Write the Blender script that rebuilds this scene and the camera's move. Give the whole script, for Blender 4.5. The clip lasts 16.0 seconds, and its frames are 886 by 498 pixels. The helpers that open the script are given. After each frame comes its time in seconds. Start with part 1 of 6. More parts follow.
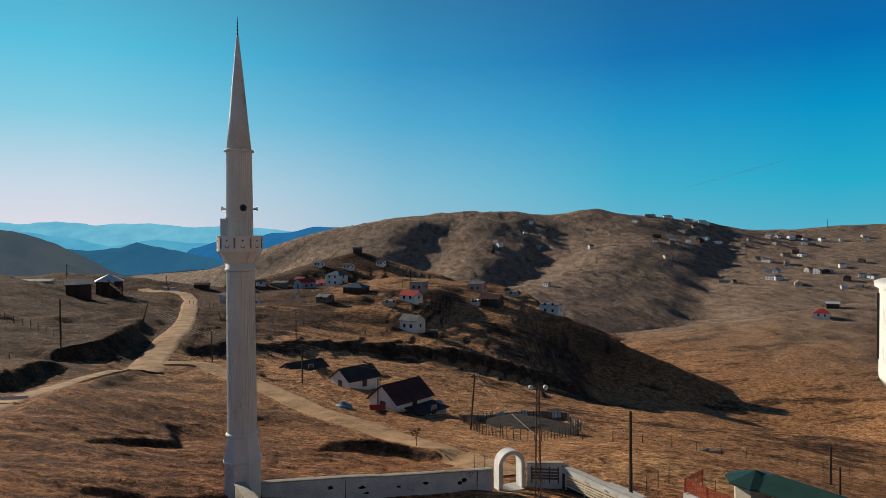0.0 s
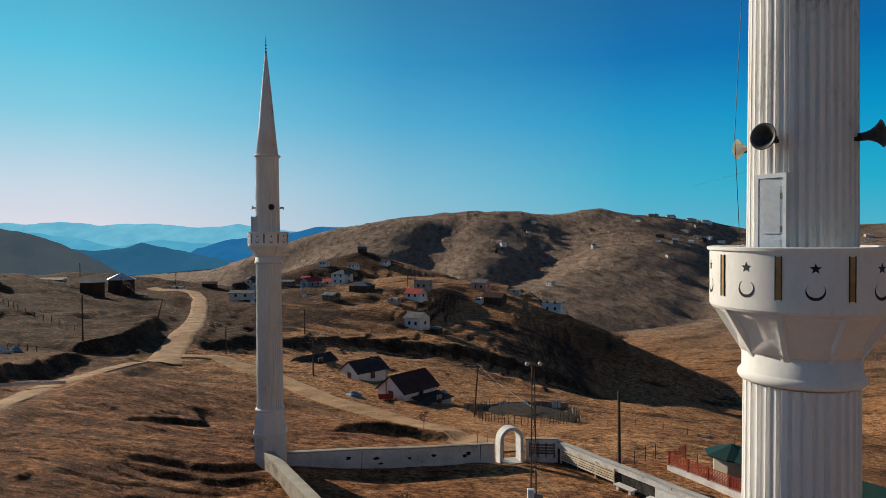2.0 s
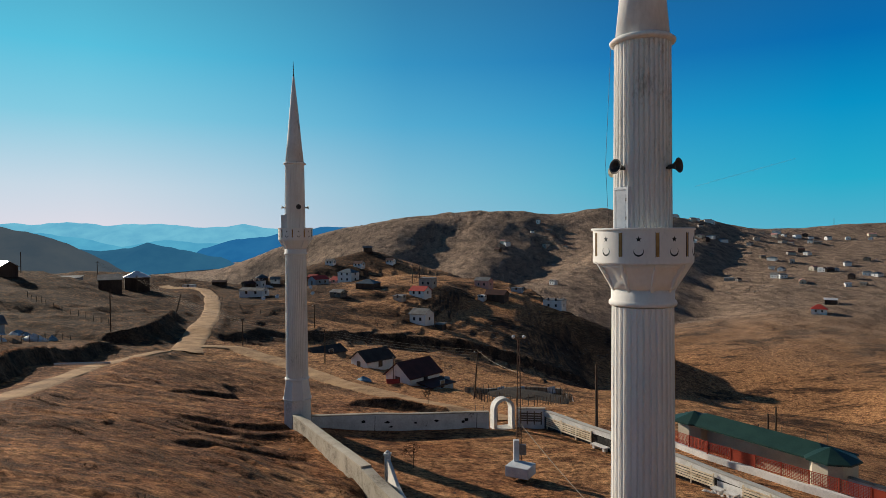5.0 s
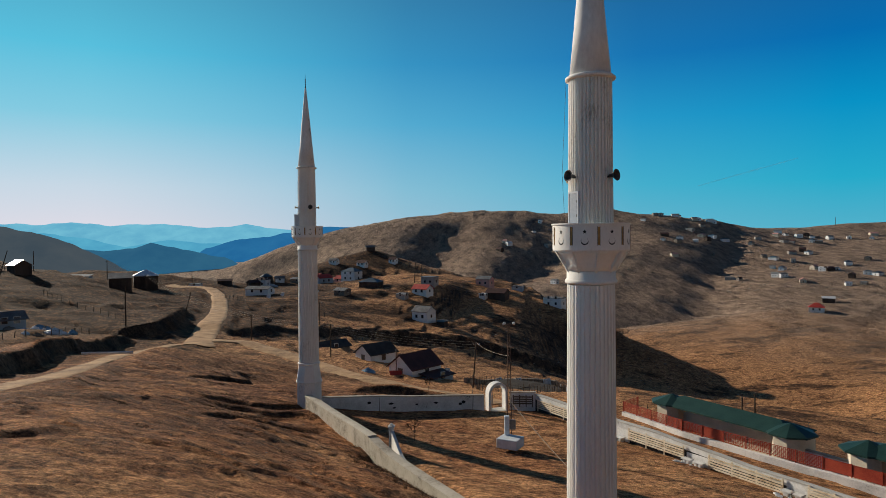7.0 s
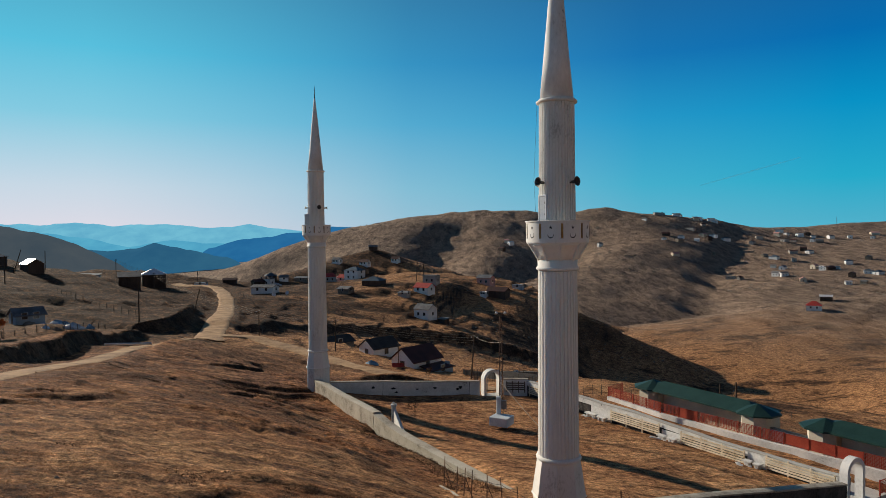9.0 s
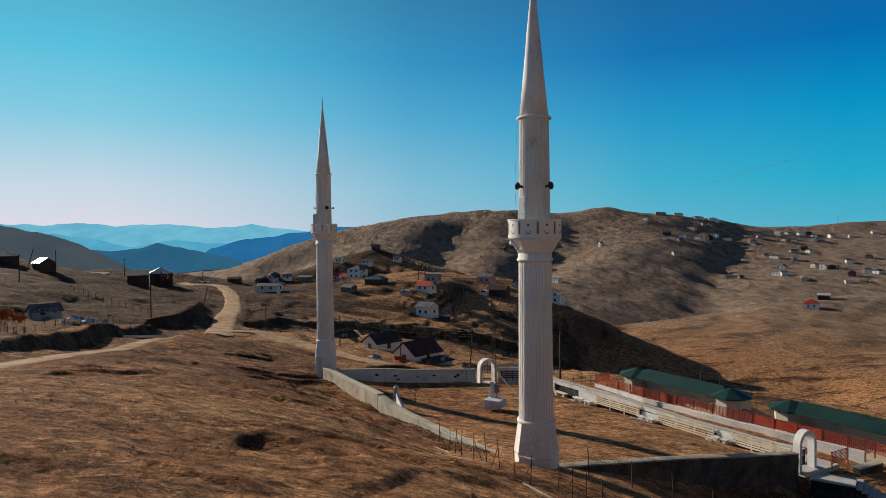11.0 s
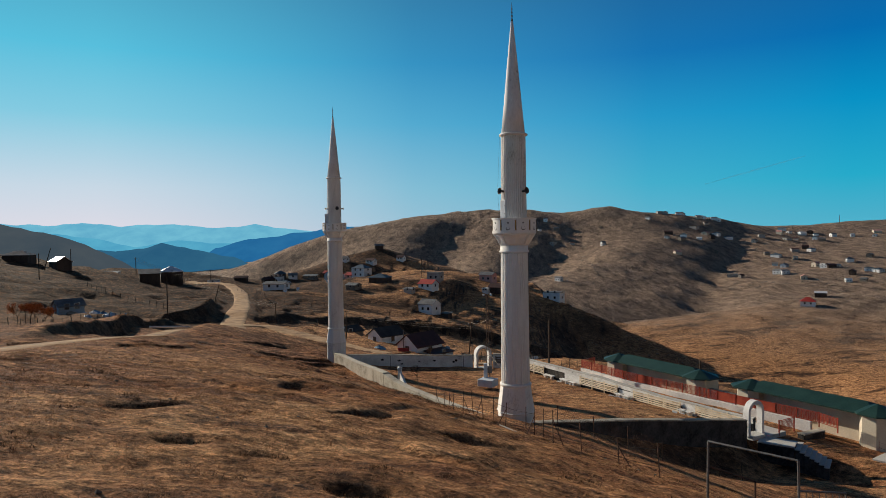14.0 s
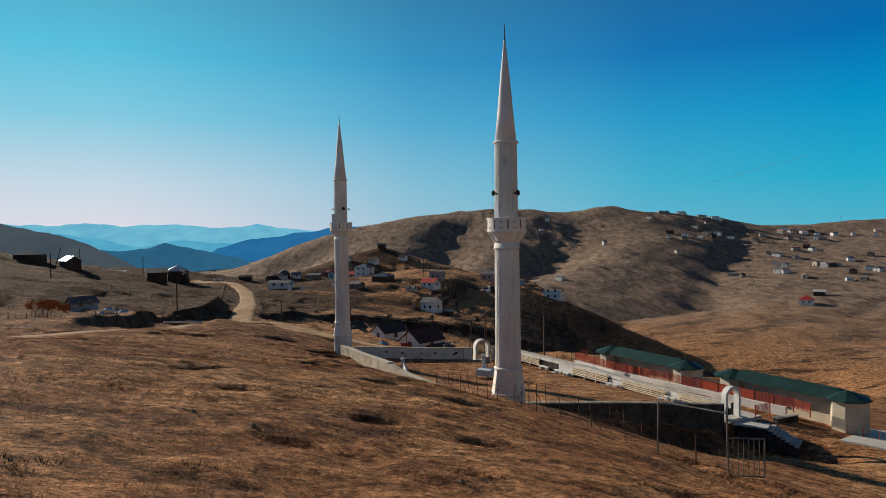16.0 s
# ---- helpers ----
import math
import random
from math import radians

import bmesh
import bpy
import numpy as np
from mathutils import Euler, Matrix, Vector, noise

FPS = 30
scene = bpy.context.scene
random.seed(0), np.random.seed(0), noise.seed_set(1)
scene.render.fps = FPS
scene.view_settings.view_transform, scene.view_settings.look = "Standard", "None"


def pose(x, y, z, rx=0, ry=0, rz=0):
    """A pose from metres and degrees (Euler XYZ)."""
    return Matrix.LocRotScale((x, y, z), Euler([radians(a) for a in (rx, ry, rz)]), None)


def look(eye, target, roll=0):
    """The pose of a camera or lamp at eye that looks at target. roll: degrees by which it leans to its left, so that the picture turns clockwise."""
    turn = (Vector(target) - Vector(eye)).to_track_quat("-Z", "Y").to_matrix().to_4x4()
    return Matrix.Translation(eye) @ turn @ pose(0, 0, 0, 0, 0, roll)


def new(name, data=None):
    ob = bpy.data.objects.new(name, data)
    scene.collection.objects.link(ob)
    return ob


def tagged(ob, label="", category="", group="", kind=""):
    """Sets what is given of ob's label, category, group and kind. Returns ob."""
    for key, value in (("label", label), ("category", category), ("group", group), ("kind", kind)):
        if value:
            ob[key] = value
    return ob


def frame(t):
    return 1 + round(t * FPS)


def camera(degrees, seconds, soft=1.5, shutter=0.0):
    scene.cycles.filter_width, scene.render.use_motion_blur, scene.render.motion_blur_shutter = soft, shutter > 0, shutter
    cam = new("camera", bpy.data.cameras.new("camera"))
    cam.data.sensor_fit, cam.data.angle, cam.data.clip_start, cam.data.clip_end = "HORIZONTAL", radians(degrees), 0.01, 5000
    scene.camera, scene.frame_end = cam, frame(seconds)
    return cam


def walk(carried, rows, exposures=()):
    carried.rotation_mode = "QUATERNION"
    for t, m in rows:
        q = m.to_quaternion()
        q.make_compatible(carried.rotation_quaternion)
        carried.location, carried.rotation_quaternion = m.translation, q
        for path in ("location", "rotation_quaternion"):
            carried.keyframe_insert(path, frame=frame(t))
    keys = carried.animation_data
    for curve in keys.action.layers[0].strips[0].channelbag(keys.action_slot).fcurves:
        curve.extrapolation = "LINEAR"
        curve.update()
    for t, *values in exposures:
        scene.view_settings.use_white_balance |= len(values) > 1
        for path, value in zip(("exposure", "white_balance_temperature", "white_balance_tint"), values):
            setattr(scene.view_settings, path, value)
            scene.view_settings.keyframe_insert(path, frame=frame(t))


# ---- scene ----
cam = camera(68.0, 16.0, 0.5)
PATH = [
    (0.0, look((-4.866, -5.216, 12.624), (-5.572, 94.758, 10.489), -0.32)),
    (0.5, look((-4.929, -6.212, 12.565), (-5.775, 93.762, 10.428), -0.33)),
    (1.0, look((-4.988, -7.262, 12.506), (-5.969, 92.710, 10.368), -0.34)),
    (1.5, look((-5.022, -8.356, 12.448), (-6.134, 91.615, 10.309), -0.35)),
    (2.0, look((-5.018, -9.484, 12.391), (-6.256, 90.486, 10.250), -0.37)),
    (2.5, look((-4.997, -10.636, 12.335), (-6.357, 89.332, 10.192), -0.38)),
    (3.0, look((-4.961, -11.806, 12.280), (-6.439, 88.160, 10.135), -0.39)),
    (3.5, look((-4.910, -12.987, 12.226), (-6.502, 86.977, 10.078), -0.40)),
    (4.0, look((-4.846, -14.174, 12.173), (-6.549, 85.788, 10.022), -0.42)),
    (5.0, look((-4.686, -16.552, 12.071), (-6.600, 83.406, 9.912), -0.44)),
    (6.0, look((-4.492, -18.917, 11.972), (-6.606, 81.038, 9.806), -0.47)),
    (6.5, look((-4.386, -20.090, 11.925), (-6.595, 79.862, 9.754), -0.49)),
    (7.0, look((-4.274, -21.256, 11.878), (-6.576, 78.693, 9.703), -0.50)),
    (7.5, look((-4.159, -22.416, 11.833), (-6.552, 77.532, 9.652), -0.51)),
    (8.0, look((-4.041, -23.569, 11.789), (-6.523, 76.377, 9.603), -0.53)),
    (8.5, look((-3.921, -24.714, 11.746), (-6.490, 75.229, 9.555), -0.54)),
    (9.0, look((-3.800, -25.854, 11.705), (-6.455, 74.087, 9.507), -0.56)),
    (10.0, look((-3.559, -28.115, 11.625), (-6.382, 71.820, 9.415), -0.59)),
    (11.0, look((-3.325, -30.354, 11.551), (-6.311, 69.577, 9.327), -0.62)),
    (11.5, look((-3.212, -31.463, 11.516), (-6.278, 68.465, 9.285), -0.64)),
    (12.0, look((-3.102, -32.565, 11.483), (-6.249, 67.361, 9.243), -0.65)),
    (12.5, look((-2.996, -33.656, 11.450), (-6.224, 66.266, 9.203), -0.67)),
    (13.0, look((-2.895, -34.736, 11.419), (-6.203, 65.184, 9.164), -0.69)),
    (13.5, look((-2.799, -35.799, 11.390), (-6.187, 64.118, 9.126), -0.70)),
    (14.0, look((-2.708, -36.842, 11.362), (-6.177, 63.072, 9.089), -0.72)),
    (14.5, look((-2.623, -37.860, 11.335), (-6.173, 62.051, 9.053), -0.74)),
    (15.0, look((-2.544, -38.846, 11.310), (-6.175, 61.062, 9.018), -0.76)),
    (15.5, look((-2.470, -39.792, 11.286), (-6.185, 60.113, 8.985), -0.78)),
    (16.0, look((-2.403, -40.689, 11.264), (-6.202, 59.212, 8.953), -0.79)),
]
walk(cam, PATH)

# ---- light ----
SUN_AZ, SUN_EL = math.radians(-51), math.radians(20)
world = bpy.data.worlds.new("world")
scene.world = world
world.use_nodes = True
wn, wl = world.node_tree.nodes, world.node_tree.links
wn.clear()
sky = wn.new("ShaderNodeTexSky")
sky.sky_type, sky.sun_disc = "NISHITA", False
sky.sun_elevation, sky.sun_rotation = SUN_EL, SUN_AZ % (2 * math.pi)
sky.altitude, sky.air_density, sky.dust_density, sky.ozone_density = 2000, 1.0, 0.6, 2.5
# the clear sky's own tints: pale and warm round the sun, deep blue away from it, dull behind
way = wn.new("ShaderNodeTexCoord")
axis = wn.new("ShaderNodeSeparateXYZ")
wl.new(way.outputs["Generated"], axis.inputs[0])
flat = wn.new("ShaderNodeVectorMath")
flat.operation = "MULTIPLY"
flat.inputs[1].default_value = (1, 1, 0)
wl.new(way.outputs["Generated"], flat.inputs[0])
unit = wn.new("ShaderNodeVectorMath")
unit.operation = "NORMALIZE"
wl.new(flat.outputs[0], unit.inputs[0])
toward = wn.new("ShaderNodeVectorMath")
toward.operation = "DOT_PRODUCT"
toward.inputs[1].default_value = (math.sin(SUN_AZ), math.cos(SUN_AZ), 0)
wl.new(unit.outputs[0], toward.inputs[0])


def sky_ramp(source, stops):
    r = wn.new("ShaderNodeValToRGB")
    e = r.color_ramp.elements
    while len(e) < len(stops):
        e.new(0.5)
    for k, (p, c) in enumerate(stops):
        e[k].position, e[k].color = p, (*c, 1)
    wl.new(source, r.inputs[0])
    return r.outputs[0]


def sky_mix(f, a, b):
    x = wn.new("ShaderNodeMix")
    x.data_type = "RGBA"
    if isinstance(f, float):
        x.inputs[0].default_value = f
    else:
        wl.new(f, x.inputs[0])
    wl.new(a, x.inputs[6])
    wl.new(b, x.inputs[7])
    return x.outputs[2]


sunward = sky_ramp(axis.outputs["Z"], [(0, (0.74, 0.70, 0.78)), (0.07, (0.57, 0.68, 0.78)), (0.165, (0.225, 0.59, 0.75)), (0.25, (0.095, 0.52, 0.72)), (0.5, (0.05, 0.13, 0.26)), (1, (0.014, 0.03, 0.07))])
averted = sky_ramp(axis.outputs["Z"], [(0, (0.08, 0.43, 0.59)), (0.07, (0.015, 0.40, 0.59)), (0.165, (0.0, 0.285, 0.56)), (0.25, (0.0, 0.15, 0.435)), (0.5, (0.018, 0.045, 0.12)), (1, (0.014, 0.03, 0.07))])
behind = sky_ramp(axis.outputs["Z"], [(0, (0.48, 0.46, 0.44)), (0.15, (0.19, 0.22, 0.25)), (0.4, (0.03, 0.055, 0.095)), (1, (0.014, 0.03, 0.07))])
half = wn.new("ShaderNodeMath")
half.operation, half.inputs[1].default_value, half.inputs[2].default_value = "MULTIPLY_ADD", 0.5, 0.5
wl.new(toward.outputs["Value"], half.inputs[0])
glow = sky_ramp(half.outputs[0], [(0.58, (0, 0, 0)), (0.70, (0.07, 0.07, 0.07)), (0.845, (0.38, 0.38, 0.38)), (0.965, (1, 1, 1))])
dull = sky_ramp(half.outputs[0], [(0.2, (1, 1, 1)), (0.5, (0, 0, 0))])
tint = sky_mix(dull, sky_mix(glow, averted, sunward), behind)
lift = wn.new("ShaderNodeVectorMath")
lift.operation = "SCALE"
lift.inputs["Scale"].default_value = 10.0
wl.new(tint, lift.inputs[0])
back = wn.new("ShaderNodeBackground")
back.inputs["Strength"].default_value = 0.1
out = wn.new("ShaderNodeOutputWorld")
wl.new(sky_mix(0.015, lift.outputs[0], sky.outputs[0]), back.inputs["Color"])
wl.new(back.outputs[0], out.inputs["Surface"])

sun_lamp = new("sun", bpy.data.lights.new("sun", "SUN"))
sun_lamp.data.energy, sun_lamp.data.angle, sun_lamp.data.color = 5.0, math.radians(0.53), (1.0, 0.86, 0.68)
SUN_DIR = Vector((math.sin(SUN_AZ) * math.cos(SUN_EL), math.cos(SUN_AZ) * math.cos(SUN_EL), math.sin(SUN_EL)))
sun_lamp.matrix_world = look(SUN_DIR * 300, (0, 0, 0))


# ---- materials ----
def mat(name, stops, scales=(0.6, 9.0), rough=0.85, bump=0.15, metal=0.0, shift=0.12, stretch=(1, 1, 1), grain=0.35, spec=0.3):
    """A surface whose colour runs over the stops by a wide and a fine noise, with relief from the fine one."""
    m = bpy.data.materials.new(name)
    m.use_nodes = True
    n, l = m.node_tree.nodes, m.node_tree.links
    b = n["Principled BSDF"]
    tc, mp = n.new("ShaderNodeTexCoord"), n.new("ShaderNodeMapping")
    mp.inputs["Scale"].default_value = stretch
    l.new(tc.outputs["Object"], mp.inputs["Vector"])
    big, fine = n.new("ShaderNodeTexNoise"), n.new("ShaderNodeTexNoise")
    for t, s, d in ((big, scales[0], 5), (fine, scales[1], 6)):
        t.inputs["Scale"].default_value, t.inputs["Detail"].default_value = s, d
        t.inputs["Roughness"].default_value = 0.62
        l.new(mp.outputs[0], t.inputs["Vector"])
    mixv = n.new("ShaderNodeMix")
    mixv.inputs[0].default_value = grain
    l.new(big.outputs[0], mixv.inputs[2])
    l.new(fine.outputs[0], mixv.inputs[3])
    info, add = n.new("ShaderNodeObjectInfo"), n.new("ShaderNodeMath")
    mul = n.new("ShaderNodeMath")
    mul.operation, mul.inputs[1].default_value = "MULTIPLY_ADD", shift
    mul.inputs[2].default_value = -shift / 2
    l.new(info.outputs["Random"], mul.inputs[0])
    l.new(mixv.outputs[0], add.inputs[0])
    l.new(mul.outputs[0], add.inputs[1])
    ramp = n.new("ShaderNodeValToRGB")
    e = ramp.color_ramp.elements
    while len(e) < len(stops):
        e.new(0.5)
    for k, (p, c) in enumerate(stops):
        e[k].position, e[k].color = p, (*c, 1)
    l.new(add.outputs[0], ramp.inputs[0])
    l.new(ramp.outputs[0], b.inputs["Base Color"])
    b.inputs["Roughness"].default_value, b.inputs["Metallic"].default_value = rough, metal
    b.inputs["Specular IOR Level"].default_value = spec
    if bump:
        bp = n.new("ShaderNodeBump")
        bp.inputs["Strength"].default_value, bp.inputs["Distance"].default_value = min(1.0, bump * 2), 0.03
        l.new(fine.outputs[0], bp.inputs["Height"])
        l.new(bp.outputs[0], b.inputs["Normal"])
    return m


def two(a, b, lo=0.38, hi=0.62):
    return [(lo, a), (hi, b)]


PLASTER = mat("minaret_paint", [(0.30, (0.46, 0.44, 0.40)), (0.40, (0.74, 0.725, 0.69)), (0.62, (0.84, 0.825, 0.79))], (0.9, 14), 0.75, 0.045, stretch=(1, 1, 0.5))
SPIRE = mat("spire_paint", [(0.33, (0.14, 0.14, 0.145)), (0.38, (0.56, 0.565, 0.57)), (0.58, (0.74, 0.745, 0.75))], (0.8, 9), 0.7, 0.15, stretch=(1, 1, 0.4))
WHITEWASH = mat("whitewash", [(0.34, (0.16, 0.15, 0.14)), (0.40, (0.58, 0.58, 0.56)), (0.6, (0.82, 0.82, 0.80))], (0.7, 8), 0.85, 0.2)
CONCRETE = mat("weathered_concrete", [(0.34, (0.20, 0.175, 0.14)), (0.46, (0.42, 0.38, 0.31)), (0.64, (0.54, 0.50, 0.42))], (0.8, 10), 0.9, 0.25)
PAVING = mat("pale_concrete", two((0.42, 0.41, 0.38), (0.60, 0.59, 0.55)), (0.5, 9), 0.85, 0.12)
GOLD = mat("ochre_glass", two((0.26, 0.135, 0.04), (0.46, 0.28, 0.09)), (2, 12), 0.35, 0.05)
BLACK = mat("black_paint", two((0.012, 0.012, 0.012), (0.03, 0.03, 0.03)), (2, 20), 0.6, 0.05)
HORN = mat("horn_dark", two((0.03, 0.03, 0.032), (0.07, 0.07, 0.07)), (2, 12), 0.5, 0.05)
HORN_PALE = mat("horn_pale", two((0.48, 0.43, 0.33), (0.62, 0.57, 0.45)), (2, 12), 0.6, 0.05)
BLUEWHITE = mat("pale_blue_paint", two((0.50, 0.56, 0.62), (0.66, 0.70, 0.74)), (1.5, 12), 0.6, 0.08)
STEEL = mat("galvanised_steel", two((0.10, 0.10, 0.10), (0.22, 0.215, 0.21)), (2, 14), 0.5, 0.08, metal=0.4)
RUST = mat("rusty_steel", two((0.06, 0.035, 0.025), (0.16, 0.08, 0.05)), (3, 20), 0.8, 0.15)
IRON = mat("dark_iron", two((0.02, 0.018, 0.016), (0.05, 0.04, 0.035)), (3, 20), 0.7, 0.1)
POLE_WOOD = mat("weathered_pole", two((0.05, 0.035, 0.025), (0.13, 0.09, 0.06)), (1.5, 16), 0.9, 0.25, stretch=(3, 3, 0.3))
SLAT_WOOD = mat("cream_slat", [(0.36, (0.40, 0.29, 0.17)), (0.48, (0.72, 0.62, 0.46)), (0.66, (0.84, 0.77, 0.64))], (1.2, 14), 0.8, 0.15)
GREY_WOOD = mat("grey_board", two((0.06, 0.05, 0.04), (0.17, 0.14, 0.11)), (1.0, 12), 0.9, 0.25, stretch=(1, 1, 0.3))
RED_PAINT = mat("red_railing_paint", two((0.28, 0.035, 0.02), (0.42, 0.07, 0.035)), (1.5, 12), 0.55, 0.06)
GREEN_ROOF = mat("green_roof", two((0.008, 0.032, 0.028), (0.02, 0.058, 0.048)), (0.8, 10), 0.5, 0.08)
CREAM_WALL = mat("cream_wall", two((0.52, 0.46, 0.36), (0.68, 0.61, 0.49)), (0.6, 9), 0.85, 0.12)
WHITE_WALL = mat("white_wall", [(0.3, (0.55, 0.55, 0.54)), (0.45, (0.78, 0.78, 0.77)), (0.66, (0.86, 0.86, 0.85))], (0.4, 6), 0.85, 0.15)
GREY_WALL = mat("grey_wall", two((0.27, 0.25, 0.23), (0.42, 0.40, 0.37)), (0.4, 6), 0.9, 0.2)
BLUE_WALL = mat("blue_wall", two((0.27, 0.35, 0.42), (0.42, 0.49, 0.55)), (0.4, 6), 0.85, 0.15)
PINK_WALL = mat("pink_wall", two((0.50, 0.24, 0.22), (0.62, 0.36, 0.32)), (0.4, 6), 0.85, 0.15)
DARK_WALL = mat("dark_board_wall", two((0.035, 0.025, 0.02), (0.10, 0.07, 0.055)), (0.5, 8), 0.9, 0.25, stretch=(1, 1, 0.3))
STONE_WALL = mat("stone_wall", two((0.13, 0.11, 0.09), (0.33, 0.29, 0.24)), (1.2, 6), 0.9, 0.4)
RED_ROOF = mat("red_roof", two((0.34, 0.035, 0.03), (0.50, 0.065, 0.05)), (0.5, 7), 0.7, 0.15)
DARK_ROOF = mat("dark_red_roof", two((0.045, 0.022, 0.02), (0.10, 0.04, 0.035)), (0.5, 7), 0.7, 0.15)
GREY_ROOF = mat("grey_sheet_roof", two((0.09, 0.095, 0.10), (0.22, 0.225, 0.23)), (0.5, 7), 0.65, 0.12)
CHARCOAL_ROOF = mat("charcoal_roof", two((0.022, 0.022, 0.022), (0.06, 0.056, 0.052)), (0.5, 7), 0.8, 0.15)
BLUE_ROOF = mat("blue_roof", two((0.03, 0.06, 0.09), (0.07, 0.12, 0.17)), (0.5, 7), 0.6, 0.12)
TIN_ROOF = mat("bright_tin_roof", two((0.74, 0.74, 0.74), (0.88, 0.88, 0.88)), (0.8, 8), 0.5, 0.06, metal=0.4)
PANE = mat("window_pane", two((0.012, 0.015, 0.02), (0.04, 0.045, 0.055)), (1, 5), 0.12, 0.0, spec=0.6)
FRAME = mat("window_frame", two((0.45, 0.45, 0.44), (0.65, 0.65, 0.64)), (1, 9), 0.7, 0.05)
DIRT = mat("dirt_road", [(0.34, (0.17, 0.098, 0.048)), (0.47, (0.37, 0.22, 0.108)), (0.62, (0.54, 0.345, 0.175))], (0.35, 4.5), 0.95, 0.4)
# rough stone with the deep shade of its faces put into the colour
SHADED_STONE = mat("shaded_stone", two((0.025, 0.024, 0.024), (0.12, 0.11, 0.10), 0.42, 0.66), (1.2, 6), 0.95, 0.4)
SOIL = mat("tilled_soil", two((0.012, 0.009, 0.008), (0.05, 0.037, 0.027)), (1.0, 5), 0.95, 0.5)
ROCK = mat("rubble", two((0.10, 0.085, 0.07), (0.30, 0.26, 0.21)), (0.8, 6), 0.95, 0.4)
BLADE = mat("dry_grass_blade", [(0.3, (0.30, 0.15, 0.075)), (0.5, (0.52, 0.29, 0.14)), (0.7, (0.66, 0.42, 0.22))], (0.35, 30), 0.9, 0, spec=0.1)
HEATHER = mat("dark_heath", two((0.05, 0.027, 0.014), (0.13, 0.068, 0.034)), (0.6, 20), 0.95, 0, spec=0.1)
AUTUMN = mat("autumn_leaf", two((0.35, 0.09, 0.02), (0.55, 0.20, 0.05)), (2, 20), 0.8, 0)
TARP_BLUE = mat("blue_tarp", two((0.10, 0.22, 0.34), (0.20, 0.38, 0.52)), (1.5, 8), 0.5, 0.15)
TARP_WHITE = mat("white_tarp", two((0.42, 0.48, 0.54), (0.66, 0.70, 0.74)), (1.5, 8), 0.5, 0.15)
CABLE = mat("cable", two((0.02, 0.02, 0.02), (0.05, 0.05, 0.05)), (2, 9), 0.6, 0)
PALE_CABLE = mat("pale_cable", two((0.35, 0.28, 0.2), (0.5, 0.42, 0.32)), (2, 9), 0.6, 0)
LAMP_GLASS = mat("lamp_glass", two((0.62, 0.62, 0.60), (0.78, 0.78, 0.76)), (2, 9), 0.2, 0, spec=0.6)


